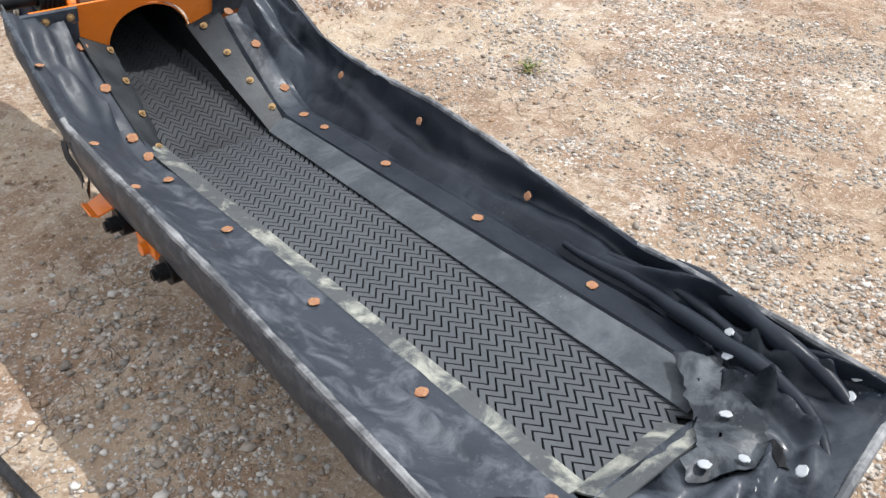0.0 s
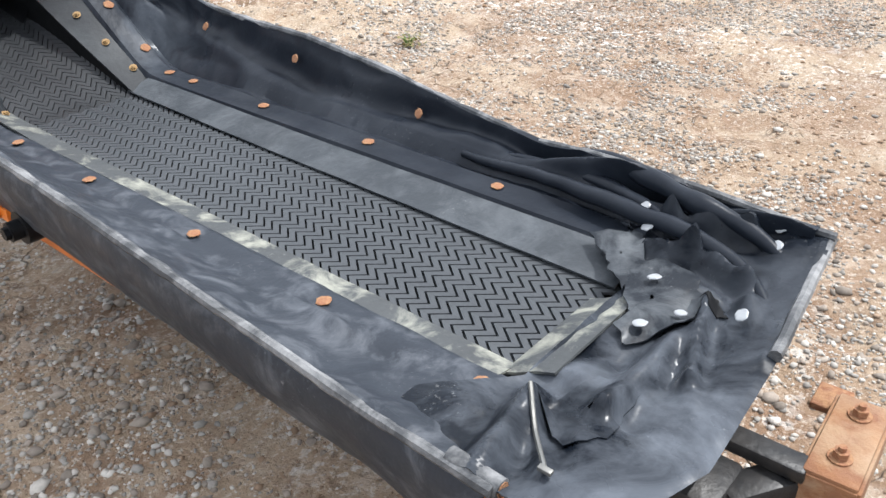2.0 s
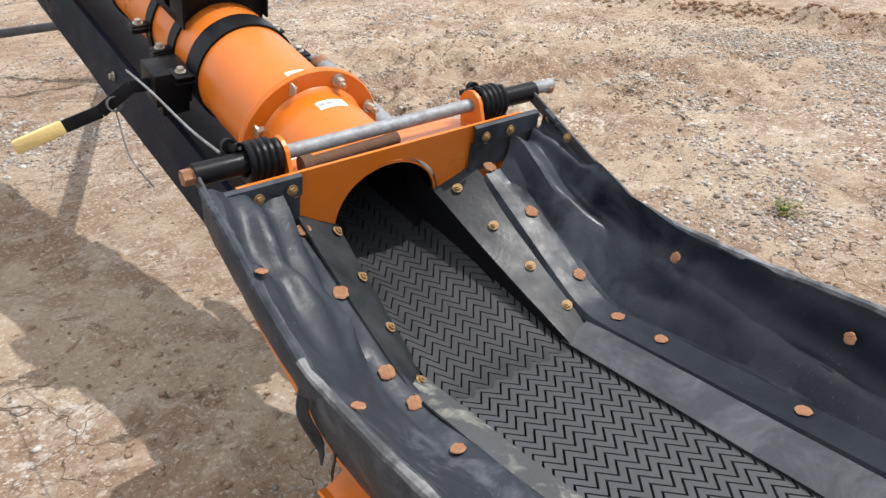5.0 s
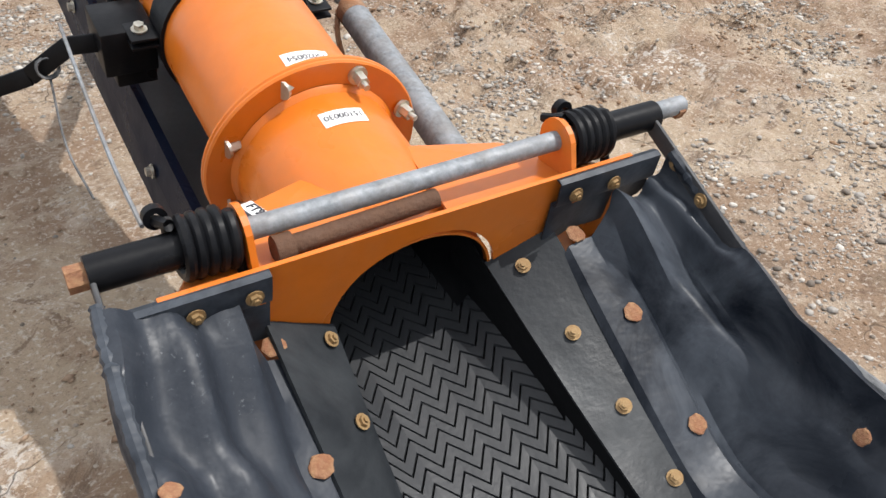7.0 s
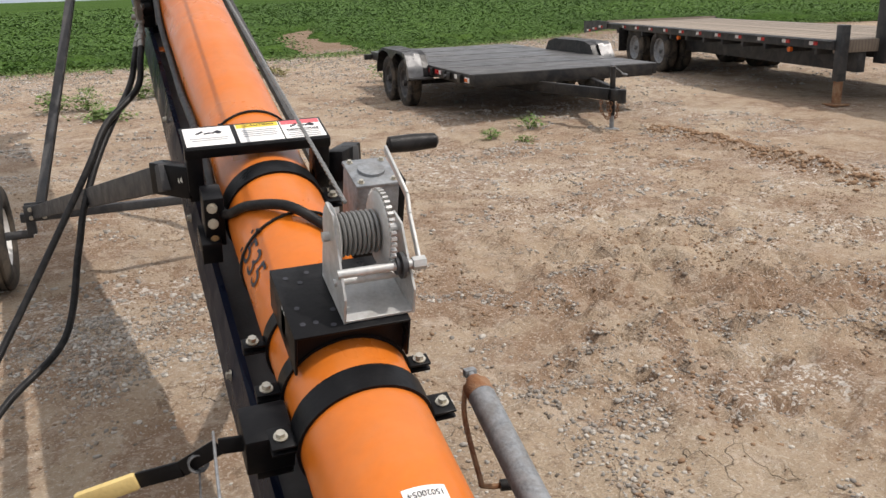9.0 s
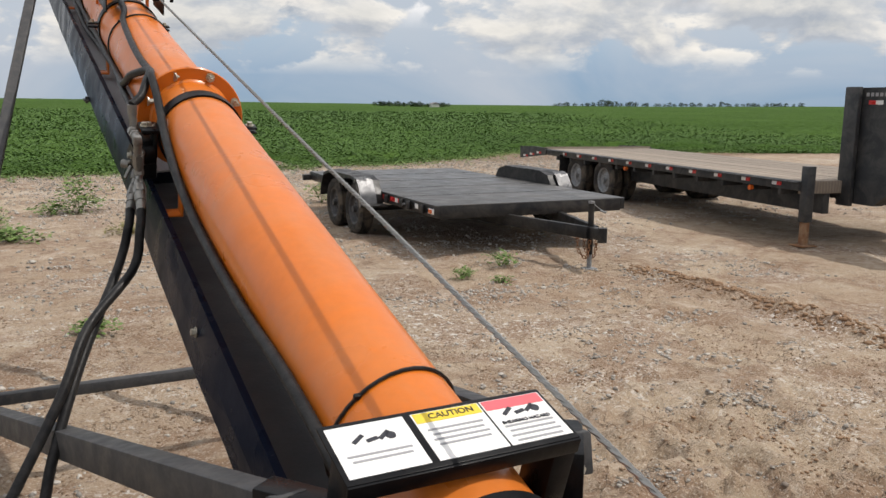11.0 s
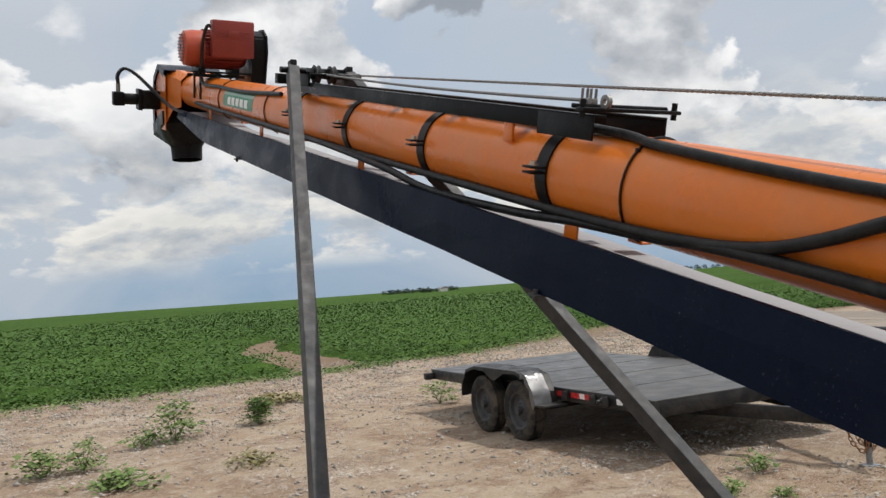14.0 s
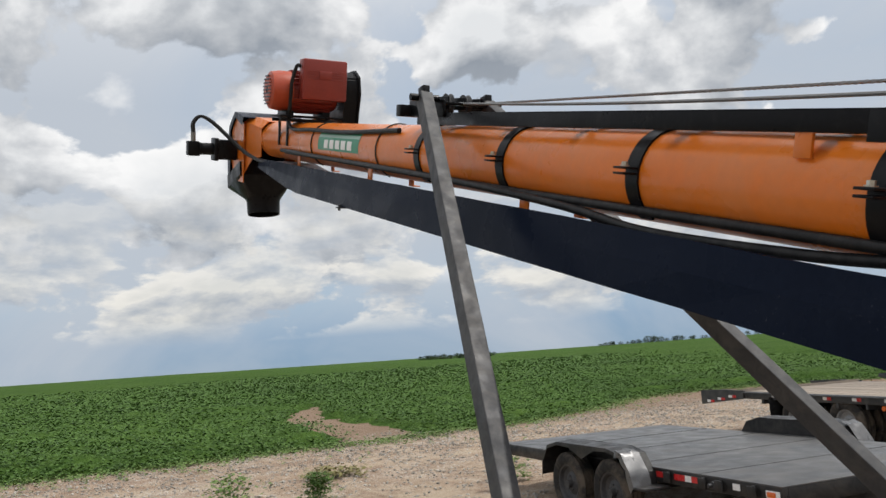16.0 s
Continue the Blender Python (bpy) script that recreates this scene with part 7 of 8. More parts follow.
for x in (-0.145, 0.155):
    rod(bm, (x, a0 + 0.015, 0.165), (x, a0 + 0.015, 0.21), 0.008, 6)
part("end_bar", bm, BLACK, tr)
for dy in (0.0, 0.035):
    bm = bmesh.new()
    box(bm, (-0.08, a0 + 0.06 + dy, 0.20), (0.022, 0.016, 0.022), bevel=0.003)
    for dx in (-0.008, 0.008):
        rod(bm, (-0.08 + dx, a0 + 0.06 + dy, 0.20), (-0.08 + dx, a0 + 0.06 + dy, 0.235), 0.004, 6)
    part("rope_clamp", bm, GREY_FIT, tr, "steel rope clamp")
bm = bmesh.new()
lathe(bm, [(0.008, -0.005), (0.018, -0.005), (0.018, 0.005), (0.008, 0.005), (0.008, -0.005)], 16, Matrix.Translation((-0.085, a0 + 0.0, 0.205)) @ Matrix.Rotation(radians(90), 4, "Z"))
part("rope_eye", bm, GREY_FIT, tr, "steel rope eye")

car = thing("lift_carriage", "black roller carriage with rope pulleys on the track", "carriage", M2 @ pose(0, upper(6.62), 0.18))
bm = bmesh.new()
for sx in (-1, 1):
    box(bm, (sx * 0.125, 0.0, 0.010), (0.012, 0.34, 0.07), bevel=0.004)
box(bm, (0, 0.13, 0.03), (0.26, 0.05, 0.012), bevel=0.002); box(bm, (0, -0.13, 0.03), (0.26, 0.05, 0.012), bevel=0.002)
for x in (-0.075, 0.0, 0.075):
    box(bm, (x, 0.0, 0.035), (0.008, 0.20, 0.05), bevel=0.002)
box(bm, (-0.10, 0.17, 0.0), (0.16, 0.05, 0.05), bevel=0.004)
part("frame", bm, BLACK, car)
for x in (-0.04, 0.04):
    bm = bmesh.new()
    lathe(bm, [(0.01, -0.012), (0.045, -0.012), (0.036, 0), (0.045, 0.012), (0.01, 0.012)], 24, Matrix.Translation((x, -0.02, 0.03)) @ Matrix.Rotation(radians(90), 4, "Z"))
    part("pulley", bm, STEEL, car)

# ---- lift rope ----
rope = thing("lift_rope", "twisted steel lift rope from winch to carriage", "rope")
wp = Vector((0.030, 0.47, 1.209))
cpz = M2 @ Vector((0.04, upper(6.58), 0.215))
cp2 = M2 @ Vector((-0.03, upper(6.58), 0.215))
dead = M2 @ Vector((-0.08, a0 + 0.07, 0.205))
bm = bmesh.new()
for ph in (0, 2.09, 4.19):
    n = 420
    pts = []
    for k in range(n + 1):
        t = k / n
        p = wp.lerp(cpz, t) - Vector((0, 0, 0.004 * math.sin(math.pi * t)))
        a = ph + t * 2 * math.pi * 105
        pts.append(p + Vector((math.cos(a) * 0.0023, 0, math.sin(a) * 0.0023)))
    sweep(bm, pts, 0.0029, 5)
part("strand", bm, ROPE, rope)
bm = bmesh.new()
sweep(bm, [cp2.lerp(dead, k / 20) - Vector((0, 0, 0.012 * math.sin(math.pi * k / 20))) for k in range(21)], 0.005, 7)
part("return_strand", bm, ROPE, rope)

# ---- undercarriage ----
uc = thing("undercarriage", "dark steel A-frame undercarriage with two wheels", "undercarriage")
FOOT_Y, FOOT_Z, TRACK = 4.18, 0.44, 0.86
for sx in (-1, 1):
    bm = bmesh.new()
    top, foot = (Vector((-0.205, 6.15, 2.815)), Vector((-0.845, 4.25, FOOT_Z))) if sx < 0 else (Vector((0.075, 6.16, 2.80)), Vector((0.83, 4.10, FOOT_Z)))
    bar(bm, foot, top, 0.062, 0.05, 0.003, Vector((1, 0, 0)))
    leg = part("leg", bm, STEEL, uc, "worn dark steel box-section leg", smooth=False)
    bm = bmesh.new()
    off = Vector((-sx * 0.0, 0.0, 0.0)); dd = (top - foot).normalized(); a, b = frame_of(dd, Vector((1, 0, 0)))
    bar(bm, foot + a * 0.0 + b * 0.026, top + b * 0.026, 0.010, 0.004, 0.001, Vector((1, 0, 0)))
    part("seam", bm, BLACK, leg)
    bm = bmesh.new()
    rod(bm, top - Vector((0.06, 0, 0)), top + Vector((0.06, 0, 0)), 0.014, 10)
    box(bm, top + Vector((0, 0, 0.02)), (0.03, 0.05, 0.05), bevel=0.004)
    part("top_pivot", bm, BLACK, leg)
    bm = bmesh.new()
    bar(bm, (sx * 0.245, 1.22, 1.145), (sx * TRACK, FOOT_Y - 0.02, FOOT_Z), 0.05, 0.072, 0.004)
    part("lower_strut", bm, STEEL, uc)
    bm = bmesh.new()
    bar(bm, (sx * 0.185, 1.17, 1.135), (sx * 0.272, 1.29, 1.135), 0.05, 0.085, 0.003)
    sb_ = part("strut_socket", bm, BLACK, uc)
    bolt_at(BOLT_B, sb_, aim((sx * 0.215, 1.185, 1.14), (0, -1, 0.2)))
    bm = bmesh.new()
    box(bm, (sx * TRACK, FOOT_Y - 0.03, FOOT_Z), (0.13, 0.012, 0.09), bevel=0.003)
    box(bm, (sx * TRACK, FOOT_Y + 0.04, FOOT_Z), (0.13, 0.012, 0.09), bevel=0.003)
    fp = part("foot_plate", bm, STEEL, uc)
    for dx, dz in ((-0.03, 0.02), (0.03, 0.02), (-0.03, -0.03), (0.04, -0.03)):
        bolt_at(BOLT_B, fp, aim((sx * TRACK + dx, FOOT_Y - 0.036, FOOT_Z + dz), (0, -1, 0)))
bm = bmesh.new()
bar(bm, (-0.95, FOOT_Y, FOOT_Z - 0.03), (0.92, FOOT_Y, FOOT_Z - 0.03), 0.05, 0.05, 0.004)
part("axle", bm, STEEL, uc)


def tyre_and_rim(parent, m, r, w, rim_r, rim_mat, tread=True):
    """A road tyre round the local y axis with sidewall bulge and grooves, and its dished rim."""
    bm = bmesh.new()
    h = w / 2
    prof = [(rim_r, -h * 0.72), (rim_r + 0.01, -h * 0.86), (rim_r + (r - rim_r) * 0.45, -h), (r - 0.03, -h * 0.92), (r - 0.008, -h * 0.74)]
    g = 0.010 if tread else 0.004
    for c in (-0.45, 0.0, 0.45):
        prof += [(r, h * (c - 0.22)), (r, h * (c - 0.06)), (r - g, h * (c - 0.05)), (r - g, h * (c + 0.05)), (r, h * (c + 0.06)), (r, h * (c + 0.20))]
    prof += [(r - 0.008, h * 0.74), (r - 0.03, h * 0.92), (rim_r + (r - rim_r) * 0.45, h), (rim_r + 0.01, h * 0.86), (rim_r, h * 0.72)]
    lathe(bm, prof, 44)
    wheel = part("wheel", bm, TYRE, parent, "black road tyre", m)
    bm = bmesh.new()
    lathe(bm, [(rim_r, -h * 0.72), (rim_r + 0.006, -h * 0.80), (rim_r - 0.012, -h * 0.72), (rim_r - 0.03, -h * 0.35), (rim_r * 0.62, -h * 0.22), (rim_r * 0.45, -h * 0.45), (rim_r * 0.30, -h * 0.48), (0.01, -h * 0.48)], 36)
    for k in range(5):
        a = 2 * math.pi * k / 5
        rod(bm, (math.sin(a) * rim_r * 0.38, -h * 0.46, math.cos(a) * rim_r * 0.38), (math.sin(a) * rim_r * 0.38, -h * 0.60, math.cos(a) * rim_r * 0.38), 0.011, 6)
    rod(bm, (0, -h * 0.46, 0), (0, -h * 0.95, 0), rim_r * 0.24, 16, rim_r * 0.2)
    lathe(bm, [(rim_r, h * 0.72), (rim_r - 0.02, h * 0.4), (rim_r * 0.3, h * 0.1)], 36)
    part("rim", bm, rim_mat, wheel)
    return wheel


tyre_and_rim(uc, pose(-1.10, FOOT_Y, 0.31, 0, 0, -90), 0.31, 0.17, 0.17, WHITE)
tyre_and_rim(uc, pose(0.96, FOOT_Y, 0.31, 0, 0, 90), 0.31, 0.17, 0.17, WHITE)
for sx in (-1, 1):
    bm = bmesh.new()
    bar(bm, (sx * 0.90, FOOT_Y, 0.31), (sx * 0.90, FOOT_Y, FOOT_Z), 0.05, 0.05, 0.004, Vector((0, 1, 0)))
    rod(bm, (sx * 0.90, FOOT_Y, 0.31), (sx * (1.08 if sx < 0 else 0.94), FOOT_Y, 0.31), 0.025, 12)
    part("stub_axle", bm, STEEL, uc)

# ---- hydraulic valve and hoses ----
val = thing("hydraulic_valve", "black hydraulic valve block with grey steel fittings", "valve", M1)


def hexrod(bm, p, q, r):
    """A hexagonal nut with a thinner collar at each end."""
    p, q = Vector(p), Vector(q)
    d = (q - p) * 0.14
    rod(bm, p, p + d, r * 0.86, 14); rod(bm, p + d, q - d, r, 6); rod(bm, q - d, q, r * 0.86, 14)


def chain(bm, pts, radii):
    """Turned pieces end to end along a bent line."""
    for p, q, (r, hexed) in zip(pts, pts[1:], radii):
        (hexrod if hexed else rod)(bm, p, q, r)


bm = bmesh.new()
box(bm, (-0.165, 3.070, -0.080), (0.055, 0.115, 0.125), bevel=0.010)
rod(bm, (-0.150, 3.030, -0.055), (-0.212, 3.022, -0.060), 0.036, 24)
rod(bm, (-0.190, 3.10, -0.105), (-0.205, 3.098, -0.107), 0.040, 24)
box(bm, (-0.158, 3.045, 0.020), (0.055, 0.085, 0.012), bevel=0.003)
box(bm, (-0.145, 3.045, -0.020), (0.012, 0.085, 0.08), bevel=0.003)
block = part("block", bm, BLACK, val)
bolt_at(BOLT_B, block, aim((-0.172, 3.045, 0.026), (0, 0, 1)))
bolt_at(BOLT_B, block, aim((-0.214, 3.022, -0.060), (-1, 0, 0)))
bm = bmesh.new()
chain(bm, [(-0.203, 3.085, -0.004), (-0.206, 3.045, 0.006), (-0.207, 3.020, 0.011), (-0.208, 2.990, 0.017), (-0.209, 2.968, 0.021), (-0.210, 2.936, 0.026)],
      [(0.0140, False), (0.0165, True), (0.0110, False), (0.0165, True), (0.0125, False)])
box(bm, (-0.210, 2.932, 0.020), (0.026, 0.030, 0.034), bevel=0.007)
chain(bm, [(-0.209, 2.932, 0.008), (-0.207, 2.938, -0.020), (-0.204, 2.946, -0.072), (-0.202, 2.950, -0.084)], [(0.0125, False), (0.0165, True), (0.0120, False)])
chain(bm, [(-0.185, 3.012, -0.044), (-0.196, 2.985, -0.042), (-0.204, 2.950, -0.042)], [(0.0155, True), (0.0115, False)])
part("elbow_fitting", bm, GREY_FIT, val, "grey steel elbow and tee")
bm = bmesh.new()
chain(bm, [(-0.195, 3.132, 0.066), (-0.195, 3.128, 0.034), (-0.192, 3.120, 0.004), (-0.188, 3.112, -0.020)], [(0.0150, False), (0.0125, False), (0.0155, True)])
part("hose_ferrule", bm, GREY_FIT, val, "crimped steel hose end")
for pts in ([(-0.202, 2.952, -0.078), (-0.203, 2.945, -0.098), (-0.206, 2.922, -0.106), (-0.209, 2.895, -0.112), (-0.213, 2.858, -0.122), (-0.216, 2.828, -0.132), (-0.219, 2.795, -0.146)],
            [(-0.192, 3.078, -0.135), (-0.198, 3.050, -0.152), (-0.206, 3.018, -0.160), (-0.212, 2.990, -0.164), (-0.222, 2.945, -0.171), (-0.230, 2.915, -0.176), (-0.238, 2.882, -0.184)]):
    bm = bmesh.new()
    chain(bm, pts, [(0.0150, True), (0.0105, False), (0.0150, True), (0.0195, True), (0.0165, False), (0.0145, False)])
    part("quick_coupling", bm, GREY_FIT, val, "knurled steel quick coupling")
bm = bmesh.new()
rod(bm, (-0.195, 3.10, -0.105), (-0.212, 3.125, -0.128), 0.006, 8); lathe(bm, [(0.004, -0.012), (0.014, -0.012), (0.012, -0.004), (0.014, 0.004), (0.014, 0.012), (0.004, 0.012)], 16, Matrix.Translation((-0.216, 3.130, -0.131)) @ Matrix.Rotation(radians(60), 4, "Z"))
rod(bm, (-0.205, 3.095, -0.125), (-0.225, 3.075, -0.158), 0.006, 8)
part("spool_knob", bm, GREY_FIT, val)


def hose(name, pts, r, label, m=None, n=8, mat=HOSE):
    bm = bmesh.new()
    sweep(bm, smooth_path(pts, n), r, 10)
    ob = part(name, bm, mat, None, label, m)
    return tagged(ob, label, "hose")


e1, e2 = M1 @ Vector((-0.219, 2.795, -0.146)), M1 @ Vector((-0.238, 2.882, -0.184))
hose("hydraulic_hose", [e1, e1 + Vector((-0.012, -0.035, -0.05)), e1 + Vector((-0.04, -0.06, -0.16)), (-0.40, 2.50, 1.12), (-0.49, 2.36, 0.97), (-0.71, 2.20, 0.62), (-0.86, 2.02, 0.40), (-1.02, 1.70, 0.16), (-1.10, 1.1, 0.04), (-1.0, 0.0, 0.03), (-0.84, -0.8, 0.03), (-0.775, -1.2, 0.035), (-0.70, -1.6, 0.04)], 0.0135, "black hydraulic hose hanging from the valve to the ground")
hose("hydraulic_hose", [e2, e2 + Vector((-0.012, -0.04, -0.04)), e2 + Vector((-0.05, -0.08, -0.15)), (-0.42, 2.46, 1.05), (-0.51, 2.30, 0.86), (-0.555, 2.22, 0.70), (-0.64, 2.08, 0.42), (-0.84, 1.84, 0.30), (-1.02, 1.5, 0.14), (-1.14, 1.0, 0.04), (-1.16, 0.2, 0.03), (-1.12, -0.9, 0.03)], 0.0135, "black hydraulic hose hanging from the valve to the ground")
RT = R + 0.014


def on1(s, ang, r=RT):
    a = radians(ang)
    return M1 @ Vector((r * math.sin(a), s, r * math.cos(a)))


def on2(s, ang, r=RT):
    a = radians(ang)
    return M2 @ Vector((r * math.sin(a), upper(s), r * math.cos(a)))


hose("conduit", [M1 @ Vector((0.10, 0.80, 0.115)), on1(0.86, 25), on1(0.93, -5, RT + 0.01), on1(1.02, -40), on1(1.10, -72), on1(1.25, -84), on1(1.45, -80), on1(1.68, -82), on1(1.96, -94), on1(2.2, -102), on1(2.41, -104), on1(2.57, -98), on1(2.73, -87),
     on1(2.89, -74), on1(3.01, -61, 0.147), on1(3.12, -49, 0.165), on1(3.22, -42, 0.185), on2(3.30, -41, 0.170), on2(3.40, -43), on2(3.58, -45), on2(3.77, -43), on2(3.96, -39), on2(4.16, -33), on2(4.43, -18), on2(5.5, -10, 0.15), on2(6.6, -12, 0.15)], 0.0125, "black cable conduit tied along the tube")
hose("hydraulic_hose", [M1 @ Vector((-0.195, 3.132, 0.066)), on1(3.16, -62, 0.185), on1(3.22, -50, 0.180), on2(3.29, -42, 0.172), on2(3.36, -43, 0.160), on2(3.43, -54, 0.155), on2(3.52, -69, 0.152), on2(3.63, -88), on2(3.76, -106), on2(3.95, -119), on2(4.3, -128), on2(5.0, -130), on2(6.0, -130), on2(7.0, -125), on2(8.0, -120), on2(8.9, -115)], 0.0135, "black hydraulic hose along the tube")
hose("hydraulic_hose", [M1 @ Vector((-0.203, 3.085, -0.004)), M1 @ Vector((-0.190, 3.16, -0.035)), on2(3.28, -112, 0.172), on2(3.49, -112, 0.155), on2(3.76, -114, 0.150), on2(3.96, -121), on2(4.12, -129), on2(4.4, -134, 0.15), on2(4.7, -142, 0.165), on2(5.2, -140, 0.185), on2(5.6, -132, 0.165), on2(6.4, -128), on2(7.5, -122), on2(8.8, -118)], 0.0135, "black hydraulic hose along the tube")


# ---- car trailer ----
def reflector_row(parent, x, z, y0, y1, n, m=None):
    """Red and white tape blocks along a side rail."""
    step = (y1 - y0) / n
    for k in range(n):
        for j, mat in enumerate((REFL_R, REFL_W)):
            bm = bmesh.new()
            box(bm, (x, y0 + step * k + 0.09 * j, z), (0.003, 0.088, 0.048))
            part("reflector", bm, mat, parent, "red reflective tape" if j == 0 else "white reflective tape", m)


ct = thing("car_trailer", "black tandem-axle car trailer with tread-plate deck", "trailer", pose(4.95, 8.22, 0, 0, 0, -3.0))
W2, LEN, DZ = 1.29, 4.98, 0.605
bm = bmesh.new()
box(bm, (0, LEN / 2, DZ - 0.006), (2 * W2, LEN, 0.012), bevel=0.002)
deck = part("deck", bm, TREAD, ct, "worn black tread-plate deck")
for k in range(1, 5):
    bm = bmesh.new(); box(bm, (0, LEN * k / 5, DZ + 0.0015), (2 * W2 - 0.02, 0.006, 0.003))
    part("weld_seam", bm, TRAILER, deck)
for sx in (-1, 1):
    bm = bmesh.new()
    box(bm, (sx * (W2 - 0.03), LEN / 2, DZ - 0.075), (0.06, LEN, 0.125), bevel=0.006)
    rail = part("side_rail", bm, TRAILER, ct)
    for y in (0.30, 0.70, 0.92, 1.42):
        bm = bmesh.new()
        box(bm, (sx * (W2 + 0.02), y, DZ - 0.07), (0.04, 0.02, 0.10), bevel=0.003); box(bm, (sx * (W2 + 0.04), y, DZ - 0.07), (0.012, 0.10, 0.09), bevel=0.003)
        part("stake_pocket", bm, TRAILER, rail)
    for y, wide, mat, what in ((1.575, 0.10, REFL_R, "red reflective tape"), (1.505, 0.04, REFL_W, "white reflective tape"), (1.275, 0.16, REFL_R, "red reflective tape"),
                               (1.150, 0.09, REFL_W, "white reflective tape"), (1.035, 0.14, REFL_R, "red reflective tape"), (0.52, 0.09, REFL_W, "white reflective tape")):
        bm = bmesh.new(); box(bm, (sx * (W2 + 0.003), y, DZ - 0.062), (0.003, wide, 0.055))
        part("reflector", bm, mat, rail, what)
    bm = bmesh.new(); rod(bm, (sx * W2, 0.80, DZ - 0.075), (sx * (W2 + 0.03), 0.80, DZ - 0.075), 0.034, 16); rod(bm, (sx * (W2 + 0.03), 0.80, DZ - 0.075), (sx * (W2 + 0.07), 0.80, DZ - 0.075), 0.018, 12)
    part("jack_mount", bm, STEEL, rail, "round steel jack mount")
    bm = bmesh.new(); box(bm, (sx * (W2 + 0.006), 0.10, DZ - 0.075), (0.012, 0.15, 0.062), bevel=0.005)
    lamp = part("side_lamp", bm, REFL_W, rail, "white base of a side marker lamp")
    bm = bmesh.new(); box(bm, (sx * (W2 + 0.016), 0.11, DZ - 0.075), (0.014, 0.09, 0.044), bevel=0.006)
    part("lens", bm, AMBER, lamp, "red lens")
    # fender over both wheels
    bm = bmesh.new()
    xa, xb = sx * (W2 - 0.01), sx * (W2 + 0.30)
    prof = [(1.63, 0.40), (1.66, 0.56), (1.79, 0.735), (2.01, 0.785), (2.25, 0.785), (2.38, 0.785), (2.50, 0.785), (2.62, 0.785), (2.75, 0.785), (3.00, 0.785), (3.22, 0.735), (3.36, 0.56), (3.38, 0.40)]
    rows = []
    for y, z in prof:
        w = 0.006 * math.sin(y * 9)
        rows.append([(xa, y, z + w), ((xa + xb) / 2, y, z + 0.008 + w), (xb, y, z), (xb + sx * 0.004, y, z - 0.035 - 0.11 * math.exp(-((y - 2.5) / 0.16) ** 2))])
    sheet(bm, rows, 0.004)
    inner = [bm.verts.new((xa, y, z)) for y, z in prof]
    bm.faces.new(inner)
    part("fender", bm, TRAILER, ct, "dented black tandem fender", smooth=False)
    bm = bmesh.new()
    rows = []
    for i in range(13):
        y, z = lerp_table([(1.0, 1.85, 0.772), (0.75, 1.76, 0.742), (0.35, 1.635, 0.57), (0.0, 1.600, 0.44)], i / 12)
        row = []
        for k in range(3, 10):
            dent = 0.022 * noise.noise(Vector((k * 0.45, i * 0.5, 3.0 * sx))) + 0.012 * noise.noise(Vector((k * 1.1, i * 1.2, 8.0)))
            row.append((xa + (xb + sx * 0.010 - xa) * k / 9, y - 0.012 + dent, z + 0.008 + dent))
        row.append((xb + sx * (0.014 + 0.02 * noise.noise(Vector((i * 0.6, 1.0, 2.0)))), y + 0.03, z - 0.05 - 0.03 * math.sin(i * 0.6)))
        rows.append(row)
    sheet(bm, rows, 0.003)
    part("dented_panel", bm, BARE, ct, "crumpled bare-metal fender corner")
    bm = bmesh.new(); box(bm, (sx * (W2 + 0.15), 1.52, 0.44), (0.30, 0.20, 0.025), bevel=0.005)
    part("step_plate", bm, TRAILER, ct, "black step plate ahead of the fender")
    for y in (2.08, 2.92):
        tyre_and_rim(ct, pose(sx * (W2 + 0.16), y, 0.335, 0, 0, 90 if sx > 0 else -90), 0.335, 0.20, 0.20, STEEL)
bm = bmesh.new()
box(bm, (0, 0.03, DZ - 0.085), (2 * W2 - 0.12, 0.06, 0.145), bevel=0.006)
part("front_rail", bm, TRAILER, ct)
bm = bmesh.new()
box(bm, (0, LEN - 0.03, DZ - 0.085), (2 * W2 - 0.12, 0.06, 0.12), bevel=0.006)
box(bm, (-W2 - 0.05, LEN - 0.06, DZ - 0.09), (0.16, 0.10, 0.09), bevel=0.006)
part("end_rail", bm, TRAILER, ct)
for y in (1.0, 2.0, 3.0, 4.0):
    bm = bmesh.new(); box(bm, (0, y, DZ - 0.075), (2 * W2 - 0.12, 0.05, 0.10), bevel=0.004)
    part("cross_member", bm, TRAILER, ct)
bm = bmesh.new()
for y in (2.08, 2.92):
    rod(bm, (-W2 - 0.1, y, 0.335), (W2 + 0.1, y, 0.335), 0.035, 12)
part("axle", bm, TRAILER, ct)
bm = bmesh.new()
for sx in (-1, 1):
    bar(bm, (sx * 0.55, 0.75, DZ - 0.20), (sx * 0.05, -1.16, DZ - 0.20), 0.06, 0.13, 0.006)
    bar(bm, (sx * 0.60, 0.7, DZ - 0.20), (sx * 0.60, 4.9, DZ - 0.19), 0.06, 0.12, 0.006)
part("tongue", bm, TRAILER, ct)
bm = bmesh.new()
box(bm, (0, -1.24, DZ - 0.20), (0.10, 0.24, 0.12), bevel=0.012); rod(bm, (0, -1.34, DZ - 0.28), (0, -1.34, DZ - 0.13), 0.05, 16)
part("coupler", bm, TRAILER, ct)
bm = bmesh.new()
rod(bm, (0.02, -1.10, 0.16), (0.02, -1.10, DZ + 0.10), 0.032, 16)
j = part("jack_post", bm, TRAILER, ct)
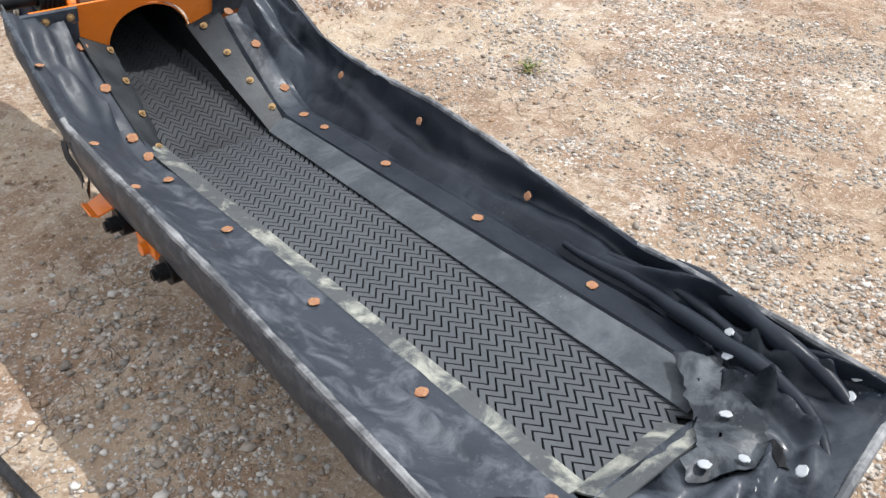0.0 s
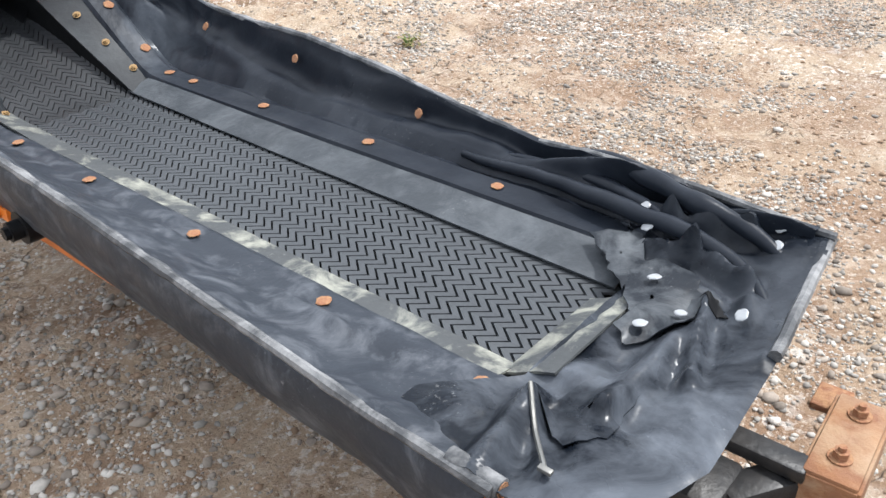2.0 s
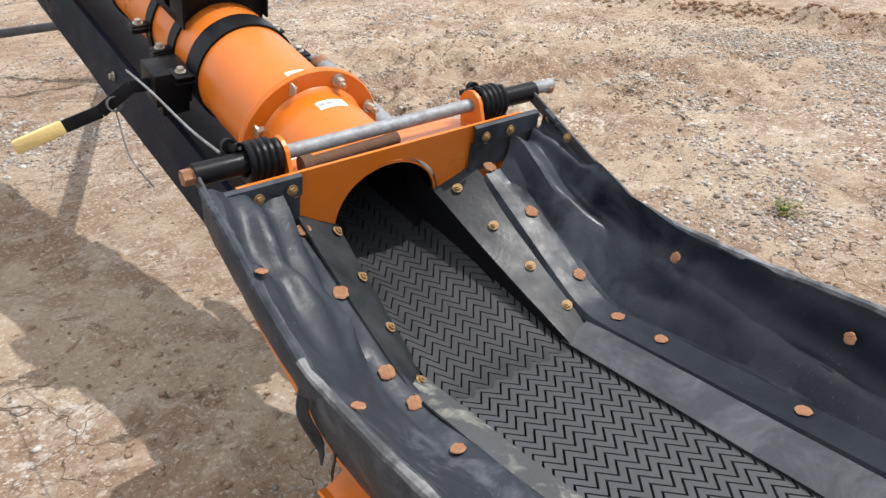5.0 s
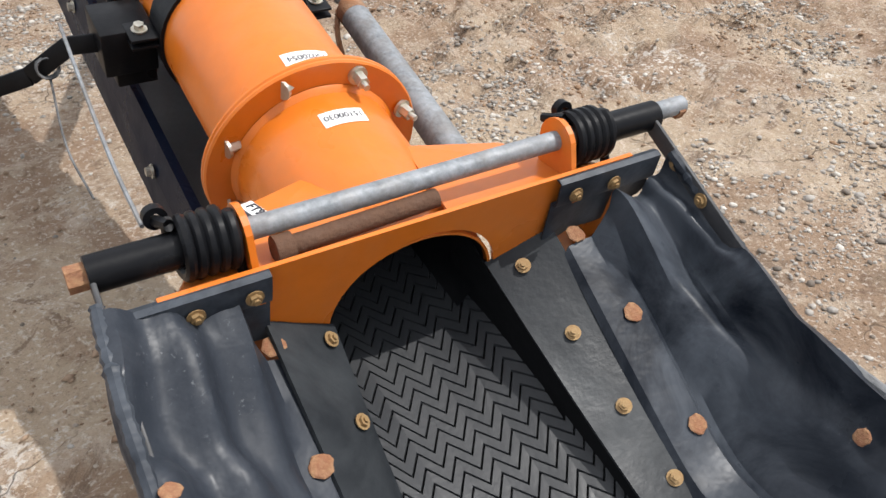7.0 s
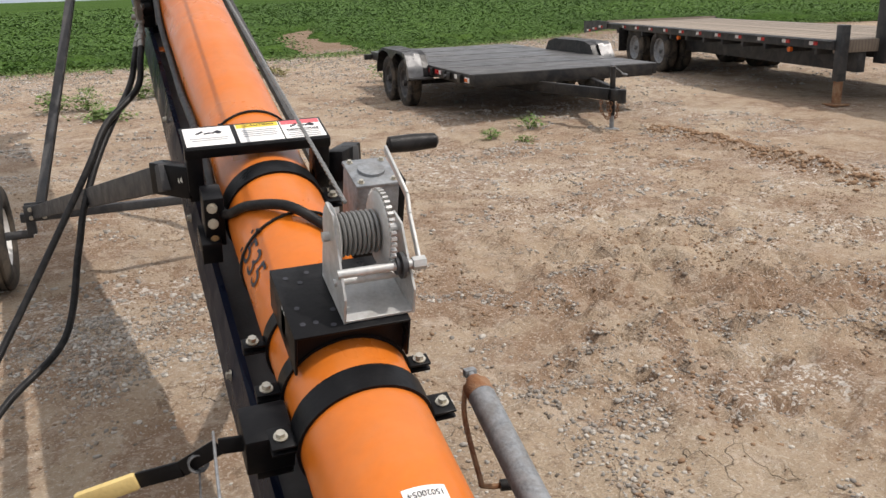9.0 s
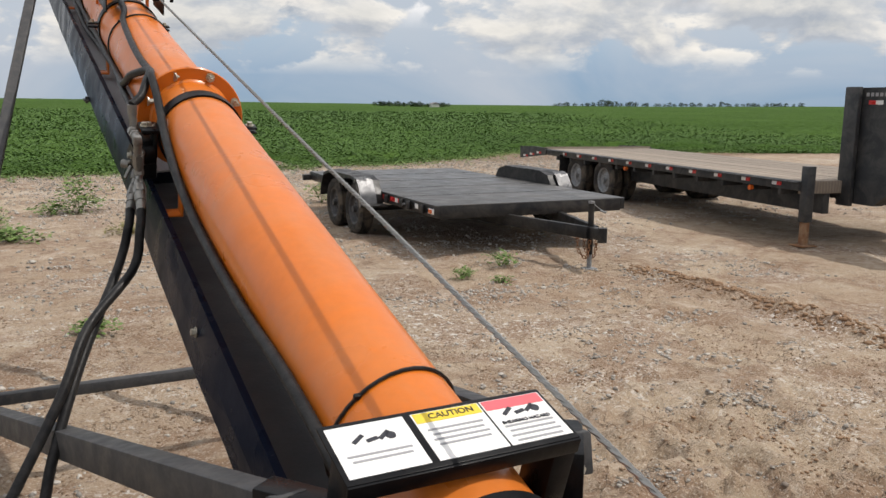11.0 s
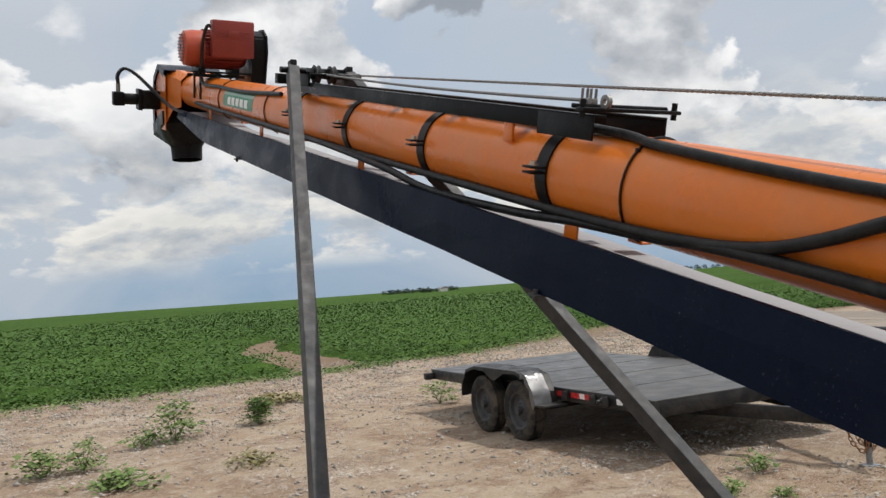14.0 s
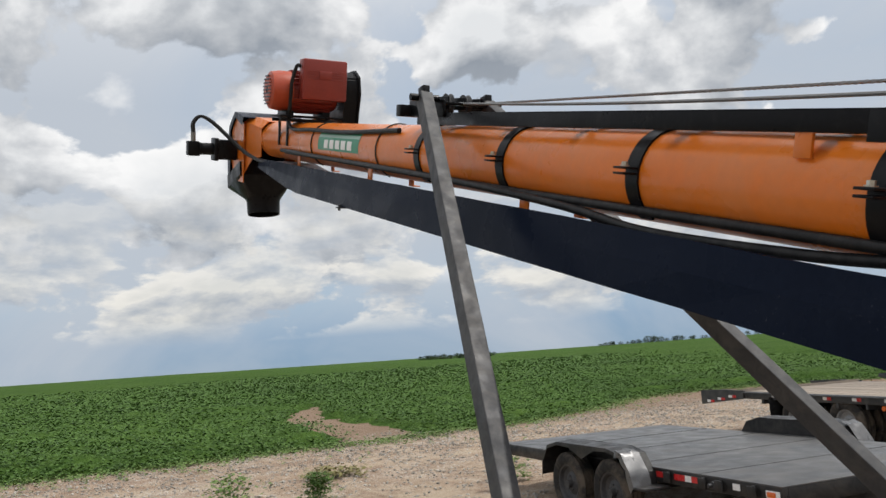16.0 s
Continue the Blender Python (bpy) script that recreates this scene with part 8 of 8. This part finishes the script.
bm = bmesh.new(); rod(bm, (0.02, -1.10, 0.012), (0.02, -1.10, 0.18), 0.026, 14); box(bm, (0.02, -1.10, 0.008), (0.13, 0.13, 0.012), bevel=0.003)
part("jack_foot", bm, GALV, j, "bare steel jack foot")
bm = bmesh.new(); rod(bm, (0.02, -1.10, DZ + 0.10), (0.02, -1.10, DZ + 0.125), 0.034, 14); rod(bm, (0.02, -1.10, DZ + 0.11), (0.14, -1.12, DZ + 0.02), 0.006, 8)
rod(bm, (0.12, -1.12, DZ + 0.02), (0.18, -1.14, DZ - 0.0), 0.012, 8)
part("jack_crank", bm, GALV, j)
def chain(parent, pts, r=0.004, link=0.03, mat=RUST):
    P = smooth_path(pts, 10)
    ln = [0.0]
    for a, b in zip(P, P[1:]):
        ln.append(ln[-1] + (b - a).length)
    s, k = 0.0, 0
    bm = bmesh.new()
    while s < ln[-1]:
        i = max(q for q in range(len(ln)) if ln[q] <= s)
        i = min(i, len(P) - 2)
        p = P[i].lerp(P[i + 1], (s - ln[i]) / max(1e-6, ln[i + 1] - ln[i]))
        d = (P[i + 1] - P[i]).normalized()
        a, b = frame_of(d)
        side = a if k % 2 else b
        ring = [p + d * math.cos(t) * link * 0.62 + side * math.sin(t) * link * 0.36 for t in [2 * math.pi * q / 10 for q in range(11)]]
        sweep(bm, ring, r, 5, False)
        s += link * 0.95; k += 1
    part("safety_chain", bm, mat, parent, "rusty safety chain")
for x in (-0.04, 0.05):
    chain(ct, [(x, -0.95, DZ - 0.27), (x - 0.03, -1.02, 0.20), (x + 0.02, -1.10, 0.13), (x, -1.18, DZ - 0.28)], 0.005, 0.045)

# ---- gooseneck flatbed trailer ----
gn = thing("gooseneck_trailer", "long grey gooseneck flatbed trailer with plank deck", "trailer", pose(9.44, 7.00, 0, 0, 0, -10.2))
GW, GL, GZ = 1.24, 7.45, 0.82
n = 16
bw = 2 * (GW - 0.09) / n
bm = bmesh.new(); box(bm, (0, 0, 0), (bw - 0.008, GL - 0.03, 0.04), bevel=0.004, seg=1)
bm2 = bpy.data.meshes.new("plank"); bm.to_mesh(bm2); bm.free(); bm2.materials.append(PLANK)
bm = bmesh.new(); box(bm, (0, GL / 2, GZ - 0.07), (2 * GW - 0.2, GL - 0.1, 0.05), bevel=0.004)
frame_g = part("deck_frame", bm, BLACKTANK, gn)
for k in range(n):
    ob = new("plank", bm2)
    ob.parent = frame_g
    ob.location = (-GW + 0.09 + bw * (k + 0.5), GL / 2, GZ - 0.018 + 0.002 * math.sin(k * 2.3))
for sx in (-1, 1):
    bm = bmesh.new()
    box(bm, (sx * (GW - 0.04), GL / 2, GZ - 0.06), (0.08, GL, 0.12), bevel=0.006)
    box(bm, (sx * (GW + 0.02), GL / 2, GZ - 0.015), (0.05, GL, 0.012), bevel=0.003)
    rail = part("side_rail", bm, BLACKTANK, gn)
    reflector_row(rail, sx * (GW + 0.003), GZ - 0.055, 0.35, GL - 0.3, 11)
    for y in (0.9, 4.2):
        bm = bmesh.new(); rod(bm, (sx * (GW - 0.02), y, GZ - 0.16), (sx * (GW + 0.025), y, GZ - 0.16), 0.035, 14)
        part("side_lamp", bm, AMBER, rail, "amber side marker lamp")
    bm = bmesh.new()
    for k in range(12):
        box(bm, (sx * (GW - 0.18), 0.35 + 0.6 * k, GZ - 0.15), (0.34, 0.05, 0.09), bevel=0.003)
    box(bm, (sx * (GW - 0.45), GL / 2 - 0.3, GZ - 0.27), (0.10, GL - 0.6, 0.30), bevel=0.006)
    part("main_beam", bm, BLACKTANK, gn)
    for y in (5.05, 6.15):
        for dx in (0.0, 0.28):
            tyre_and_rim(gn, pose(sx * (GW - 0.14 - dx), y, 0.385, 0, 0, 90 if sx > 0 else -90), 0.385, 0.23, 0.22, GALV if dx == 0 else BLACKTANK)
    bm = bmesh.new(); box(bm, (sx * (GW - 0.18), 6.66, 0.52), (0.50, 0.012, 0.46), bevel=0.002)
    part("mud_flap", bm, HOSE, gn, "black rubber mud flap")
    # landing leg
    bm = bmesh.new(); box(bm, (sx * (GW - 0.10), -0.05, 0.66), (0.12, 0.12, 0.70), bevel=0.008)
    lg = part("landing_leg", bm, BLACKTANK, gn)
    bm = bmesh.new(); box(bm, (sx * (GW - 0.10), -0.05, 0.20), (0.085, 0.085, 0.40), bevel=0.005); box(bm, (sx * (GW - 0.10), -0.05, 0.015), (0.24, 0.24, 0.02), bevel=0.004)
    part("leg_foot", bm, RUST_PLATE, lg, "rusty inner leg and foot plate")
bm = bmesh.new()
for y in (5.05, 6.15):
    rod(bm, (-GW + 0.1, y, 0.385), (GW - 0.1, y, 0.385), 0.06, 14)
part("axle", bm, BLACKTANK, gn)
bm = bmesh.new()
box(bm, (0, 0.02, GZ - 0.08), (2 * GW - 0.1, 0.08, 0.16), bevel=0.006)
part("front_rail", bm, PLANK, gn, "brown timber header rail")
# sloped beaver tail
bm = bmesh.new()
sheet(bm, [[(-GW, GL, GZ - 0.005), (GW, GL, GZ - 0.005)], [(-GW, GL + 1.3, GZ - 0.20), (GW, GL + 1.3, GZ - 0.20)]], 0.05)
tail = part("beaver_tail", bm, PLANK, gn, "sloping plank tail")
for sx in (-1, 1):
    bm = bmesh.new()
    v = [(GL - 0.02, GZ + 0.02), (GL + 0.55, GZ + 0.03), (GL + 1.32, GZ + 0.0), (GL + 1.32, GZ - 0.26), (GL - 0.02, GZ - 0.12)]
    plate(bm, v, 0.05)
    bmesh.ops.transform(bm, matrix=Matrix(((0, 1, 0, sx * GW - 0.025), (1, 0, 0, 0), (0, 0, 1, 0), (0, 0, 0, 1))), verts=bm.verts)
    tc_ = part("tail_cheek", bm, BLACKTANK, gn, smooth=False)
    for k in range(3):
        for jj, mat in enumerate((REFL_R, REFL_W)):
            bm = bmesh.new(); box(bm, (sx * (GW + 0.028), GL + 0.25 + 0.35 * k + 0.12 * jj, GZ - 0.09 - 0.05 * k), (0.003, 0.11, 0.045))
            part("reflector", bm, mat, tc_)
# gooseneck upright
neck = bmesh.new()
for x in (-0.42, 0.42):
    out = [(-0.02, GZ - 0.28), (-0.45, GZ - 0.28), (-1.9, 1.62), (-1.9, 1.98), (-0.02, 1.98)]
    plate(neck, out, 0.16, Matrix(((0, 1, 0, x - 0.08), (1, 0, 0, 0), (0, 0, 1, 0), (0, 0, 0, 1))))
part("neck", neck, BLACKTANK, gn, "tapered dark grey gooseneck", smooth=False)
bm = bmesh.new()
box(bm, (0, -0.06, 1.35), (1.06, 0.12, 1.26), bevel=0.008)
box(bm, (-0.56, -0.05, 1.25), (0.06, 0.22, 1.48), bevel=0.006)
up_ = part("upright_panel", bm, BLACKTANK, gn)
for j_, mat in enumerate((REFL_R, REFL_W)):
    bm = bmesh.new(); box(bm, (-0.505, -0.30 - 0.11 * j_, 1.80), (0.004, 0.11, 0.05))
    part("reflector", bm, mat, up_)
bm = bmesh.new()
for k in range(6):
    box(bm, (-0.505, -0.22 - 0.07 * k, 1.895), (0.004, 0.045, 0.045))
part("maker_mark", bm, GREYINK, up_)
